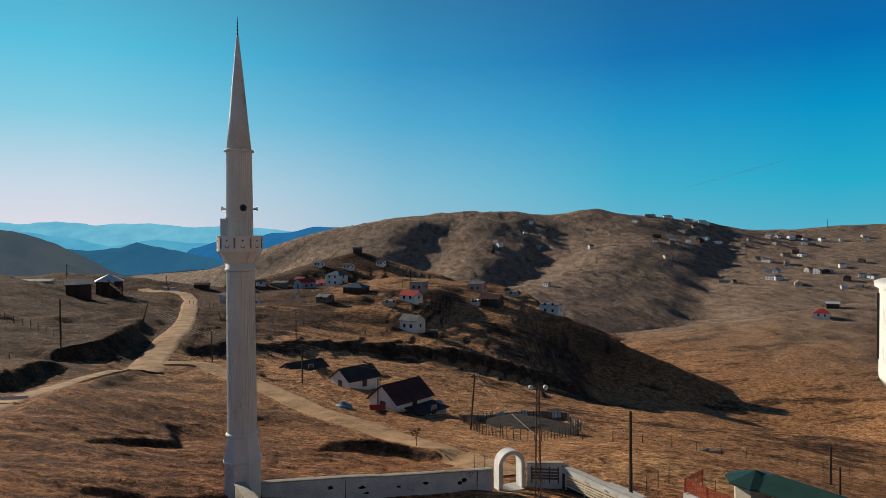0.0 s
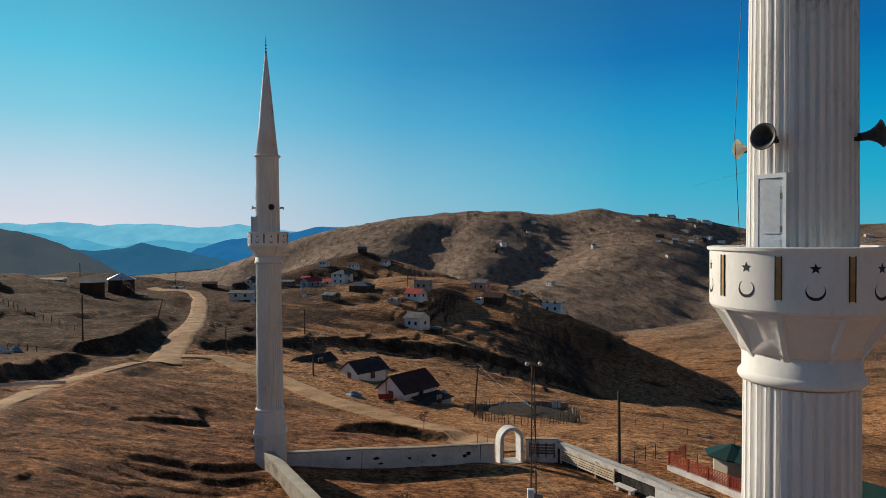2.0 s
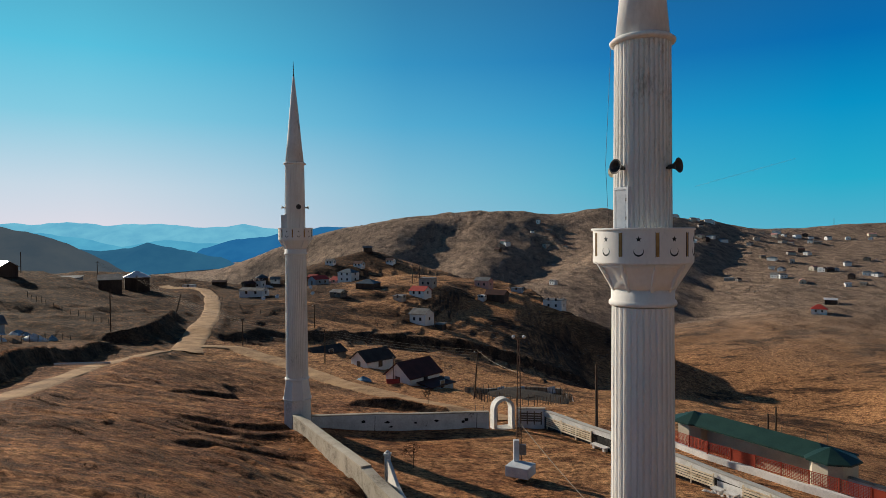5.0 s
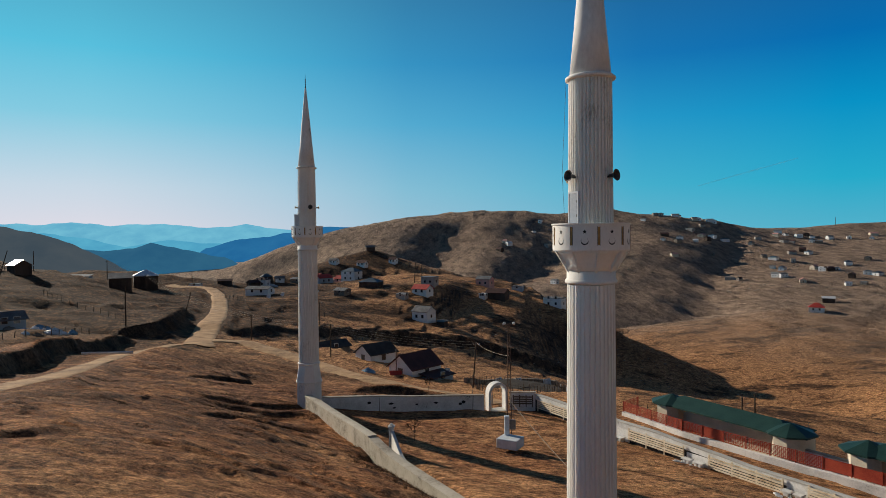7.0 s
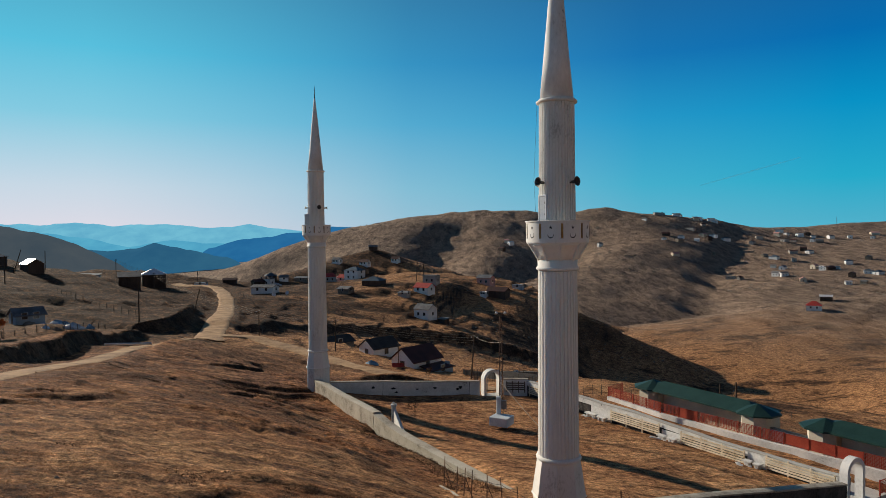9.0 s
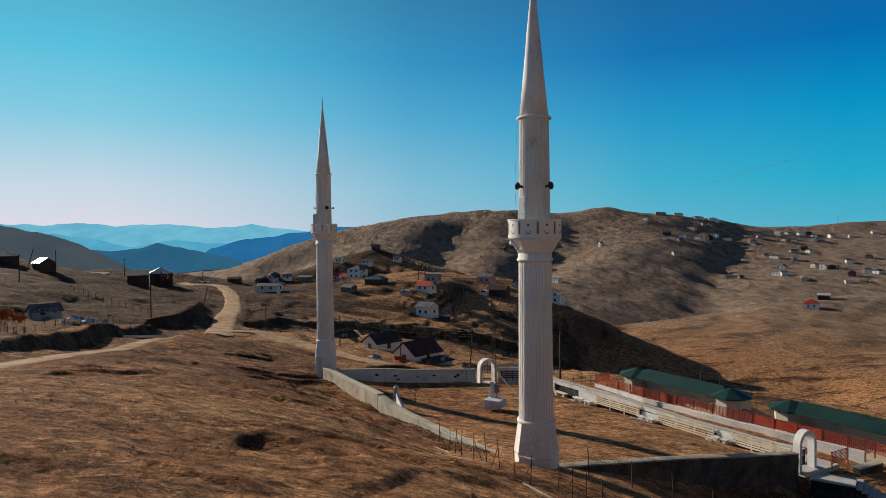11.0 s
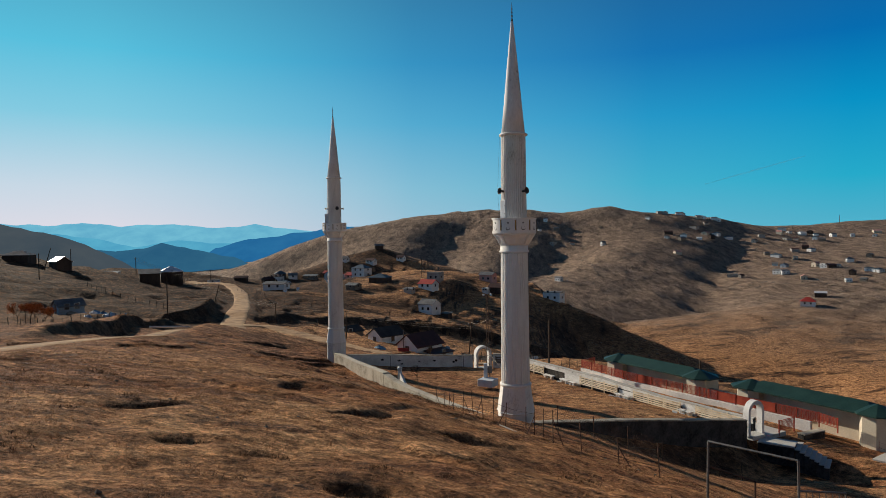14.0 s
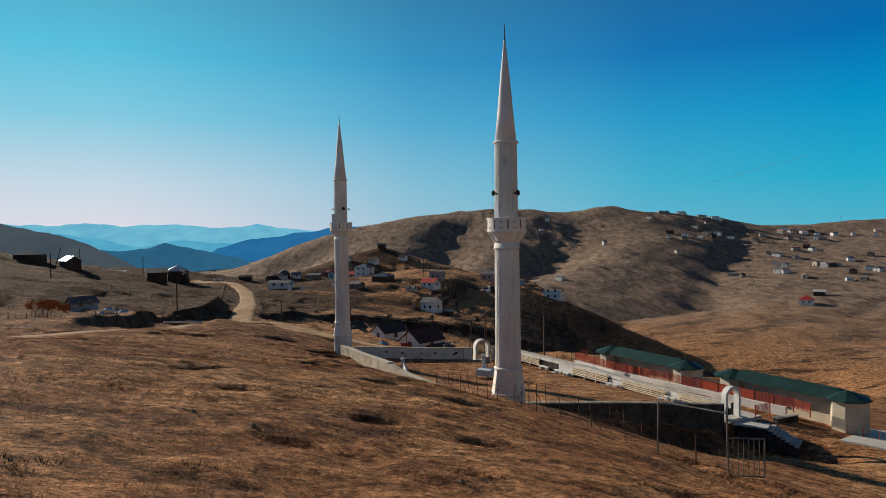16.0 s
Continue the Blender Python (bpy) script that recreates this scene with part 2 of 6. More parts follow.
def grass_material():
    m = bpy.data.materials.new("dry_grassland")
    m.use_nodes = True
    n, l = m.node_tree.nodes, m.node_tree.links
    b = n["Principled BSDF"]
    b.inputs["Roughness"].default_value, b.inputs["Specular IOR Level"].default_value = 0.95, 0.1
    tc = n.new("ShaderNodeTexCoord")

    def tex(scale, detail, rough=0.6, stretch=None):
        t = n.new("ShaderNodeTexNoise")
        t.inputs["Scale"].default_value, t.inputs["Detail"].default_value, t.inputs["Roughness"].default_value = scale, detail, rough
        if stretch:
            mp = n.new("ShaderNodeMapping")
            mp.inputs["Scale"].default_value = stretch
            l.new(tc.outputs["Object"], mp.inputs["Vector"])
            l.new(mp.outputs[0], t.inputs["Vector"])
        else:
            l.new(tc.outputs["Object"], t.inputs["Vector"])
        return t.outputs[0]

    def ramp(v, stops):
        r = n.new("ShaderNodeValToRGB")
        e = r.color_ramp.elements
        while len(e) < len(stops):
            e.new(0.5)
        for k, (p, c) in enumerate(stops):
            e[k].position, e[k].color = p, (*c, 1)
        l.new(v, r.inputs[0])
        return r.outputs[0]

    def mix(f, a, c, kind="MIX"):
        x = n.new("ShaderNodeMix")
        x.data_type, x.blend_type = "RGBA", kind
        if isinstance(f, float):
            x.inputs[0].default_value = f
        else:
            l.new(f, x.inputs[0])
        l.new(a, x.inputs[6])
        l.new(c, x.inputs[7])
        return x.outputs[2]

    grain = tex(11.0, 6, 0.7)
    field = tex(0.09, 6, 0.65)
    clump = tex(0.9, 6, 0.7, (0.55, 1.0, 1.0))
    straw = ramp(clump, [(0.30, (0.12, 0.060, 0.032)), (0.40, (0.34, 0.178, 0.086)), (0.54, (0.53, 0.30, 0.146)), (0.72, (0.66, 0.415, 0.22))])
    rust = ramp(clump, [(0.32, (0.060, 0.026, 0.017)), (0.45, (0.25, 0.112, 0.053)), (0.62, (0.46, 0.23, 0.105))])
    heath = ramp(tex(0.6, 7, 0.72), [(0.36, (0.016, 0.010, 0.008)), (0.50, (0.058, 0.033, 0.020)), (0.64, (0.21, 0.105, 0.05))])
    bracken = ramp(tex(0.8, 8, 0.8, (0.8, 1.0, 1.0)), [(0.38, (0.085, 0.042, 0.026)), (0.47, (0.32, 0.166, 0.080)), (0.58, (0.56, 0.315, 0.15))])
    place = n.new("ShaderNodeSeparateXYZ")
    l.new(tc.outputs["Object"], place.inputs[0])
    # turf leans redder westward, partly to darken in the banks' shadows
    rusty, lean = n.new("ShaderNodeMapRange"), n.new("ShaderNodeMath")
    rusty.inputs[1].default_value, rusty.inputs[2].default_value = 2, -14
    rusty.inputs[3].default_value, rusty.inputs[4].default_value = 0.0, 0.13
    l.new(place.outputs["X"], rusty.inputs[0])
    l.new(field, lean.inputs[0])
    yonder, more_rust = n.new("ShaderNodeMapRange"), n.new("ShaderNodeMath")
    yonder.inputs[1].default_value, yonder.inputs[2].default_value = -6, 14
    yonder.inputs[3].default_value, yonder.inputs[4].default_value = 0.28, 1.0
    l.new(place.outputs["Y"], yonder.inputs[0])
    more_rust.operation = "MULTIPLY"
    l.new(rusty.outputs[0], more_rust.inputs[0])
    l.new(yonder.outputs[0], more_rust.inputs[1])
    l.new(more_rust.outputs[0], lean.inputs[1])
    base = mix(ramp(lean.outputs[0], [(0.40, (0, 0, 0)), (0.60, (1, 1, 1))]), straw, rust)
    # rusty worn patches in the near turf
    brow, side = n.new("ShaderNodeMapRange"), n.new("ShaderNodeMapRange")
    brow.inputs[1].default_value, brow.inputs[2].default_value = -8, 12
    l.new(place.outputs["Y"], brow.inputs[0])
    side.inputs[1].default_value, side.inputs[2].default_value = -11, -17
    side.inputs[3].default_value, side.inputs[4].default_value = 0.0, 0.09
    l.new(place.outputs["X"], side.inputs[0])
    more = n.new("ShaderNodeMath")
    more.operation = "MULTIPLY_ADD"
    l.new(brow.outputs[0], more.inputs[0])
    l.new(side.outputs[0], more.inputs[1])
    l.new(tex(0.33, 8, 0.75, (0.55, 1.5, 1.0)), more.inputs[2])
    worn = ramp(more.outputs[0], [(0.55, (0, 0, 0)), (0.62, (0.8, 0.8, 0.8))])
    base = mix(worn, base, ramp(grain, [(0.38, (0.035, 0.022, 0.016)), (0.62, (0.22, 0.10, 0.055))]))
    # dwarf heath takes over from the grass north of the yard, in patches
    zone, west = n.new("ShaderNodeMapRange"), n.new("ShaderNodeMapRange")
    zone.inputs[1].default_value, zone.inputs[2].default_value = 40, 85
    l.new(place.outputs["Y"], zone.inputs[0])
    # heath thickens westward, putting that hillside's shade into the colour
    west.inputs[1].default_value, west.inputs[2].default_value = -66, -36
    west.inputs[3].default_value, west.inputs[4].default_value = 0.20, -0.03
    l.new(place.outputs["X"], west.inputs[0])
    patch, here = n.new("ShaderNodeMath"), n.new("ShaderNodeMath")
    l.new(tex(0.05, 8, 0.72, (0.6, 1.4, 1.0)), patch.inputs[0])
    l.new(west.outputs[0], patch.inputs[1])
    base = mix(zone.outputs[0], base, bracken)
    here.operation = "MULTIPLY"
    l.new(ramp(patch.outputs[0], [(0.49, (0, 0, 0)), (0.56, (0.95, 0.95, 0.95))]), here.inputs[0])
    l.new(zone.outputs[0], here.inputs[1])
    base = mix(here.outputs[0], base, heath)
    # bare soil and scree on steep faces, darkened further to deepen their shade
    stony_shade = ramp(tex(0.22, 8, 0.74), [(0.34, (0.022, 0.016, 0.012)), (0.5, (0.07, 0.047, 0.032)), (0.66, (0.15, 0.10, 0.066))])
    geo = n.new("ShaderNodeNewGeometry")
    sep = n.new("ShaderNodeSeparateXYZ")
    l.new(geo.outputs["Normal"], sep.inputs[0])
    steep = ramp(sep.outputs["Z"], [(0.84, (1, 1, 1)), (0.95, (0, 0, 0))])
    base = mix(steep, base, stony_shade)
    # far turf and rock, greyed to paint in the air haze of distance
    hazy_turf = ramp(tex(0.11, 10, 0.8, (1.0, 0.5, 1.0)), [(0.38, (0.12, 0.092, 0.078)), (0.46, (0.235, 0.178, 0.138)), (0.54, (0.33, 0.250, 0.190)), (0.63, (0.46, 0.345, 0.26))])
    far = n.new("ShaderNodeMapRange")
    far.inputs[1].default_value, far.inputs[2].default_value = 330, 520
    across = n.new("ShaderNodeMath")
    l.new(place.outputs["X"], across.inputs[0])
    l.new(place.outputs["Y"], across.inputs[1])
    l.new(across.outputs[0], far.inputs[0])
    base = mix(far.outputs[0], base, hazy_turf)
    dot = ramp(grain, [(0.36, (0.48, 0.45, 0.43)), (0.62, (1.3, 1.28, 1.26))])
    base = mix(0.8, base, dot, "MULTIPLY")
    speck = ramp(tex(2.9, 7, 0.82, (0.75, 1.0, 1.0)), [(0.40, (0.24, 0.22, 0.21)), (0.50, (1.08, 1.05, 1.02)), (0.60, (1.95, 1.9, 1.85))])
    base = mix(0.85, base, speck, "MULTIPLY")
    l.new(base, b.inputs["Base Color"])
    bp, bp2 = n.new("ShaderNodeBump"), n.new("ShaderNodeBump")
    bp.inputs["Strength"].default_value, bp.inputs["Distance"].default_value = 0.9, 0.10
    l.new(grain, bp.inputs["Height"])
    bp2.inputs["Strength"].default_value, bp2.inputs["Distance"].default_value = 0.8, 0.6
    l.new(clump, bp2.inputs["Height"])
    l.new(bp.outputs[0], bp2.inputs["Normal"])
    bp3 = n.new("ShaderNodeBump")
    bp3.inputs["Distance"].default_value = 5.0
    l.new(far.outputs[0], bp3.inputs["Strength"])
    l.new(tex(0.06, 10, 0.75), bp3.inputs["Height"])
    l.new(bp2.outputs[0], bp3.inputs["Normal"])
    l.new(bp3.outputs[0], b.inputs["Normal"])
    return m


GRASS = grass_material()


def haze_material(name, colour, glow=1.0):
    """Ranges so far off that only air shows: its blue haze is painted in as emission."""
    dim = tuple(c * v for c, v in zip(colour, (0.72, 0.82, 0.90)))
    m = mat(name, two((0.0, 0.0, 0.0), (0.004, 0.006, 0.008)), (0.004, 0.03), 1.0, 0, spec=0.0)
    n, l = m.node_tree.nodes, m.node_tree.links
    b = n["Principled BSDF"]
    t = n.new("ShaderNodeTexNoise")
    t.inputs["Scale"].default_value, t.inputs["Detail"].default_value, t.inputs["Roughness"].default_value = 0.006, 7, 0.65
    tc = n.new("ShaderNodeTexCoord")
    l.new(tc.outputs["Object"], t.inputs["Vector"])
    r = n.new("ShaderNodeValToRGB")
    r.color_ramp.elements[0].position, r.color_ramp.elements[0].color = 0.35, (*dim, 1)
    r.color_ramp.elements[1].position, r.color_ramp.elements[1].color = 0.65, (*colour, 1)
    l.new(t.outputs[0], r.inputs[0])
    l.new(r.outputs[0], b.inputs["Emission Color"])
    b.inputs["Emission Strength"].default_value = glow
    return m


# ---- mesh helpers ----
def part(name, bm, material, parent=None, label="", smooth=False):
    """Links a bmesh as one mesh object, as a part under a thing where a parent is given."""
    me = bpy.data.meshes.new(name)
    bm.to_mesh(me)
    bm.free()
    if smooth:
        me.polygons.foreach_set("use_smooth", [True] * len(me.polygons))
    me.materials.append(material)
    ob = new(name, me)
    if parent:
        ob.parent = parent
    if label:
        ob["label"] = label
    return ob


def thing(name, m, label, category, group="", kind=""):
    ob = new(name)
    ob.matrix_world = m
    ob.empty_display_size = 0.3
    return tagged(ob, label, category, group, kind)


def box(bm, x0, x1, y0, y1, z0, z1, m=None, bevel=0.0):
    b = bmesh.new() if bevel else bm
    vs = [b.verts.new(p) for p in ((x0, y0, z0), (x1, y0, z0), (x1, y1, z0), (x0, y1, z0), (x0, y0, z1), (x1, y0, z1), (x1, y1, z1), (x0, y1, z1))]
    for f in ((0, 3, 2, 1), (4, 5, 6, 7), (0, 1, 5, 4), (1, 2, 6, 5), (2, 3, 7, 6), (3, 0, 4, 7)):
        b.faces.new([vs[i] for i in f])
    if bevel:
        bmesh.ops.bevel(b, geom=b.edges[:], offset=bevel, segments=1, affect="EDGES")
        if m:
            bmesh.ops.transform(b, matrix=m, verts=b.verts[:])
        me = bpy.data.meshes.new("tmp")
        b.to_mesh(me)
        b.free()
        bm.from_mesh(me)
        bpy.data.meshes.remove(me)
    elif m:
        bmesh.ops.transform(bm, matrix=m, verts=vs)
    return bm


def tube(bm, a, b, r0, r1=None, n=8, cap=True):
    a, b = Vector(a), Vector(b)
    r1 = r0 if r1 is None else r1
    q = (b - a).to_track_quat("Z", "Y")
    rings = []
    for p, r in ((a, r0), (b, r1)):
        rings.append([bm.verts.new(p + q @ Vector((r * math.cos(2 * math.pi * k / n), r * math.sin(2 * math.pi * k / n), 0))) for k in range(n)])
    for k in range(n):
        bm.faces.new((rings[0][k], rings[0][(k + 1) % n], rings[1][(k + 1) % n], rings[1][k]))
    if cap:
        bm.faces.new(rings[0][::-1])
        bm.faces.new(rings[1])
    return bm


def lathe(bm, profile, n=32, caps=True):
    rings = []
    for r, z in profile:
        rings.append([bm.verts.new((r * math.cos(2 * math.pi * k / n), r * math.sin(2 * math.pi * k / n), z)) for k in range(n)])
    for a, b in zip(rings, rings[1:]):
        for k in range(n):
            bm.faces.new((a[k], a[(k + 1) % n], b[(k + 1) % n], b[k]))
    if caps:
        bm.faces.new(rings[0][::-1])
        bm.faces.new(rings[-1])
    return bm


def prism(bm, outline, z0, z1):
    lo = [bm.verts.new((x, y, z0)) for x, y in outline]
    hi = [bm.verts.new((x, y, z1)) for x, y in outline]
    n = len(outline)
    bm.faces.new(lo[::-1])
    bm.faces.new(hi)
    for k in range(n):
        bm.faces.new((lo[k], lo[(k + 1) % n], hi[(k + 1) % n], hi[k]))
    return bm


def cord(bm, a, b, sag, r, n=14):
    """One unbroken cord that hangs between two places."""
    a, b = Vector(a), Vector(b)
    path = [a.lerp(b, k / n) - Vector((0, 0, 4 * sag * (k / n) * (1 - k / n))) for k in range(n + 1)]
    q = (b - a).to_track_quat("Z", "Y")
    rings = [[bm.verts.new(p + q @ Vector((r * math.cos(1.2566 * i), r * math.sin(1.2566 * i), 0))) for i in range(5)] for p in path]
    for u, v in zip(rings, rings[1:]):
        for i in range(5):
            bm.faces.new((u[i], u[(i + 1) % 5], v[(i + 1) % 5], v[i]))
    return bm


# ---- land ----
# Land: a coarse swell lattice (60 m bumps), a finer one round the yard (11 m bumps), then ridges, steps and ditches.
SWELL = [[4.0, 7.0, 21.1, 30.9, -2.6, 4.2, 2.0],
         [5.4, 12.0, -5.2, -3.2, 0.0, -3.4, -1.4],
         [11.7, 6.8, 10.8, 12.9, 7.7, -4.6, -2.5],
         [24.4, 5.3, 1.1, -14.1, -9.2, 5.3, -1.4],
         [5.4, -2.6, 13.1, 19.3, -5.3, -5.7, -6.1],
         [7.2, 0.3, -7.8, 9.5, -1.6, -5.3, 1.4],
         [25.2, 14.3, 8.4, 11.0, -9.6, -8.7, 19.2]]
YARD = [[-2.7, -1.5, -1.7, -1.2, -1.6],
        [-2.0, -0.4, -1.3, -0.8, -2.5],
        [-1.8, -1.0, -1.2, -1.3, -3.3],
        [-1.6, 1.2, -1.5, -0.4, -2.0],
        [1.1, 0.2, -2.4, -0.4, 0.8],
        [-0.6, -0.3, 1.1, 0.4, -0.3],
        [3.2, 1.1, -1.5, 1.5, 2.1]]


def sstep(a, b, t):
    t = np.clip((t - a) / (b - a), 0, 1)
    return t * t * (3 - 2 * t)


def smax(a, b, k):
    return 0.5 * (a + b + np.sqrt((a - b) ** 2 + k * k))


def along(x, y, line):
    """Nearest place on a polyline: distance, side (plus on the right), value of its third number and share of the length."""
    best = np.full(x.shape, 1e18)
    side, val, share = np.zeros(x.shape), np.zeros(x.shape), np.zeros(x.shape)
    n = len(line) - 1
    for i in range(n):
        (ax, ay, az), (bx, by, bz) = line[i], line[i + 1]
        dx, dy = bx - ax, by - ay
        u = np.clip(((x - ax) * dx + (y - ay) * dy) / (dx * dx + dy * dy), 0, 1)
        ex, ey = x - ax - u * dx, y - ay - u * dy
        d = ex * ex + ey * ey
        near = d < best
        best = np.where(near, d, best)
        side = np.where(near, np.sign(ex * dy - ey * dx), side)
        val = np.where(near, az + u * (bz - az), val)
        share = np.where(near, (i + u) / n, share)
    return np.sqrt(best), side, val, share


def ridge(x, y, line, left, right, round_):
    """Height of a ridge: over every stretch of its crest the ground falls off to either side, and the highest counts."""
    z = np.full(x.shape, -1e4)
    for (ax, ay, az), (bx, by, bz) in zip(line, line[1:]):
        dx, dy = bx - ax, by - ay
        ln = math.hypot(dx, dy)
        u = np.clip(((x - ax) * dx + (y - ay) * dy) / ln ** 2, 0, 1)
        ex, ey = x - ax - u * dx, y - ay - u * dy
        d = np.sqrt(ex * ex + ey * ey) + 1e-6
        s = np.clip(1.6 * (ex * dy - ey * dx) / ln / d, -1, 1)
        fall = left + (right - left) * (0.5 + 0.5 * s)
        z = smax(z, az + u * (bz - az) - fall * (np.sqrt(d * d + round_ ** 2) - round_), 1.5)
    return z


# crest lines with their fall to the left and to the right of the line, and how round the crest is
RIDGES = [
    ([(-105.3, 324.8, -10.7), (-93.2, 344.8, -8.6), (-80.0, 369.8, -4.0), (-69.5, 384.8, -0.7), (-59.1, 394.8, 2.3)], 0.30, 0.34, 8),
    ([(-59.1, 394.8, 2.3), (-45.0, 409.8, 0.0), (-31.7, 424.8, -3.8), (-17.2, 434.8, -8.1), (-2.0, 444.8, -13.7), (13.7, 449.8, -20.7)], 0.30, 0.46, 3),
    ([(76.8, 285, -43.8), (93, 300, -39.1), (117, 315, -37.0), (143, 330, -34.3), (160, 333, -31.0), (178, 335, -28.4), (205, 340, -26.7), (232, 347, -25.5), (360, 370, -21), (600, 380, -8)], 0.22, 0.10, 6),
    ([(-354, 900, -51), (-221, 960, 11), (-157, 990, 28), (-89, 1020, 39), (-17, 1050, 50), (38, 1050, 52), (103, 1050, 50), (153, 1050, 43),
      (204, 1050, 52), (237, 1050, 56), (265, 1040, 47), (310, 1035, 43), (343, 1030, 39.5), (404, 1035, 32.5), (450, 1045, 22.5), (490, 1055, 16)], 0.2, 0.33, 10),
    ([(505, 1060, 16), (545, 1080, 18), (649, 1100, 27), (726, 1120, 29), (970, 1150, 36), (1500, 1150, 40)], 0.15, 0.13, 20),
]
# spurs, valleys and faces of the mountain beyond the village, each from its top downwards
SLOPES = [
    [(-11, 1035, 45), (-44, 965, 30), (-73, 905, 11), (-87, 840, -9), (-98, 785, -24), (-124, 715, -39)],
    [(4, 1000, 37), (-21, 945, 13), (-23, 885, -9), (-32, 825, -29), (-41, 765, -46)],
    [(-148, 960, 23), (-152, 885, -5), (-216, 910, -21), (-268, 885, -44)],
    [(54, 995, 39), (26, 935, 21), (35, 880, 3), (18, 810, -15), (-3, 725, -34)],
    [(186, 1015, 36), (133, 923, 12), (96, 875, -1), (61, 820, -15), (38, 760, -28), (21, 705, -40)],
    [(193, 995, 28), (148, 940, 5), (119, 900, -8), (119, 845, -25), (99, 785, -40), (72, 725, -53)],
    [(319, 945, 13), (220, 845, -3), (171, 790, -13), (123, 710, -26), (89, 645, -34), (59, 580, -40), (45, 510, -45)],
    [(365, 940, 4), (355, 905, -3), (340, 870, -10), (317, 830, -17), (281, 770, -28), (244, 700, -37), (216, 635, -46), (188, 575, -54), (150, 510, -60), (127, 475, -67)],
    [(399, 940, -2), (389, 905, -12), (372, 870, -21), (347, 830, -29), (309, 770, -40), (270, 700, -49), (240, 635, -57), (212, 575, -64), (176, 510, -68), (147, 475, -70)],
    [(417, 940, 1), (407, 905, -7), (390, 870, -15), (365, 830, -23), (327, 770, -34), (288, 700, -43), (258, 635, -51), (230, 575, -59), (194, 510, -64), (165, 475, -68)],
    [(508, 980, 2), (473, 855, -15), (399, 745, -31), (328, 645, -42), (263, 555, -51), (217, 485, -58)],
    [(685, 1045, 14), (580, 885, -9), (482, 735, -31), (393, 615, -45), (329, 545, -52)],
    [(-600, 640, -130), (-300, 540, -110), (-120, 480, -86), (40, 425, -72), (190, 410, -74), (330, 420, -66), (600, 440, -62), (1200, 500, -60)],
    [(-600, 1300, -80), (0, 1320, -30), (300, 1320, -40), (600, 1350, -30), (1300, 1400, -20)],
]
# the dark spur below the village: its foot and its lip, from left to right
SPUR_FOOT = [(-12.9, 168.8, -19.2), (-6.9, 170.8, -20.2), (4.0, 176.8, -23.1), (17.7, 186.8, -26.6), (31.6, 199.8, -30.9), (43.6, 205.8, -36.0), (58.4, 200.8, -38.5), (73.4, 197, -42), (86.5, 196, -45.5), (100, 196, -49)]
SPUR_LIP = [(-11.9, 206.8, -17.9), (-3.5, 220.8, -16.6), (6.8, 232.8, -15.5), (17.8, 240.8, -14.8), (28.9, 244.8, -16.2), (37.5, 243.8, -17.4), (44.1, 238.0, -19.3), (54.5, 234.0, -24.2), (65.0, 230.0, -28.9), (75.9, 226.0, -33.5), (86.1, 222.0, -37.5), (96.3, 218.0, -43.1), (107.0, 212.0, -49.6)]


def skeleton_surface(lines, step):
    """A surface through crest and valley lines: a sum of cones over places along the lines, and a plane."""
    pts = []
    for line in lines:
        for (ax, ay, az), (bx, by, bz) in zip(line, line[1:]):
            n = max(1, int(math.hypot(bx - ax, by - ay) / step))
            pts += [(ax + (bx - ax) * k / n, ay + (by - ay) * k / n, az + (bz - az) * k / n) for k in range(n)]
        pts.append(line[-1])
    p = np.array(sorted(set((round(a, 1), round(b, 1), c) for a, b, c in pts)), float)
    n = len(p)
    far = np.hypot(p[:, None, 0] - p[None, :, 0], p[:, None, 1] - p[None, :, 1])
    a = np.zeros((n + 3, n + 3))
    a[:n, :n] = np.sqrt(far * far + 9.0) - np.eye(n) * 2.0
    a[:n, n], a[:n, n + 1:] = 1, p[:, :2] / 1000
    a[n:, :n] = a[:n, n:].T
    w = np.linalg.solve(a, np.concatenate([p[:, 2], np.zeros(3)]))

    def height(x, y):
        z = w[n] + w[n + 1] * x / 1000 + w[n + 2] * y / 1000
        for (px, py, _), c in zip(p, w):
            z = z + c * np.sqrt((x - px) ** 2 + (y - py) ** 2 + 9.0)
        return z
    return height


mountain = skeleton_surface(SLOPES + [r[0] for r in RIDGES[3:5]], 60)


def swell(x, y):
    z = -30 - 30 * sstep(290, 480, y)
    for j, row in enumerate(SWELL):
        for i, h in enumerate(row):
            z = z + h * np.exp(-((x + 200 - 70 * i) ** 2 + (y + 40 - 70 * j) ** 2) / 7200)
    for j, row in enumerate(YARD):
        for i, h in enumerate(row):
            z = z + h * np.exp(-((x + 36 - 14 * i) ** 2 + (y + 36 - 14 * j) ** 2) / 242)
    return z


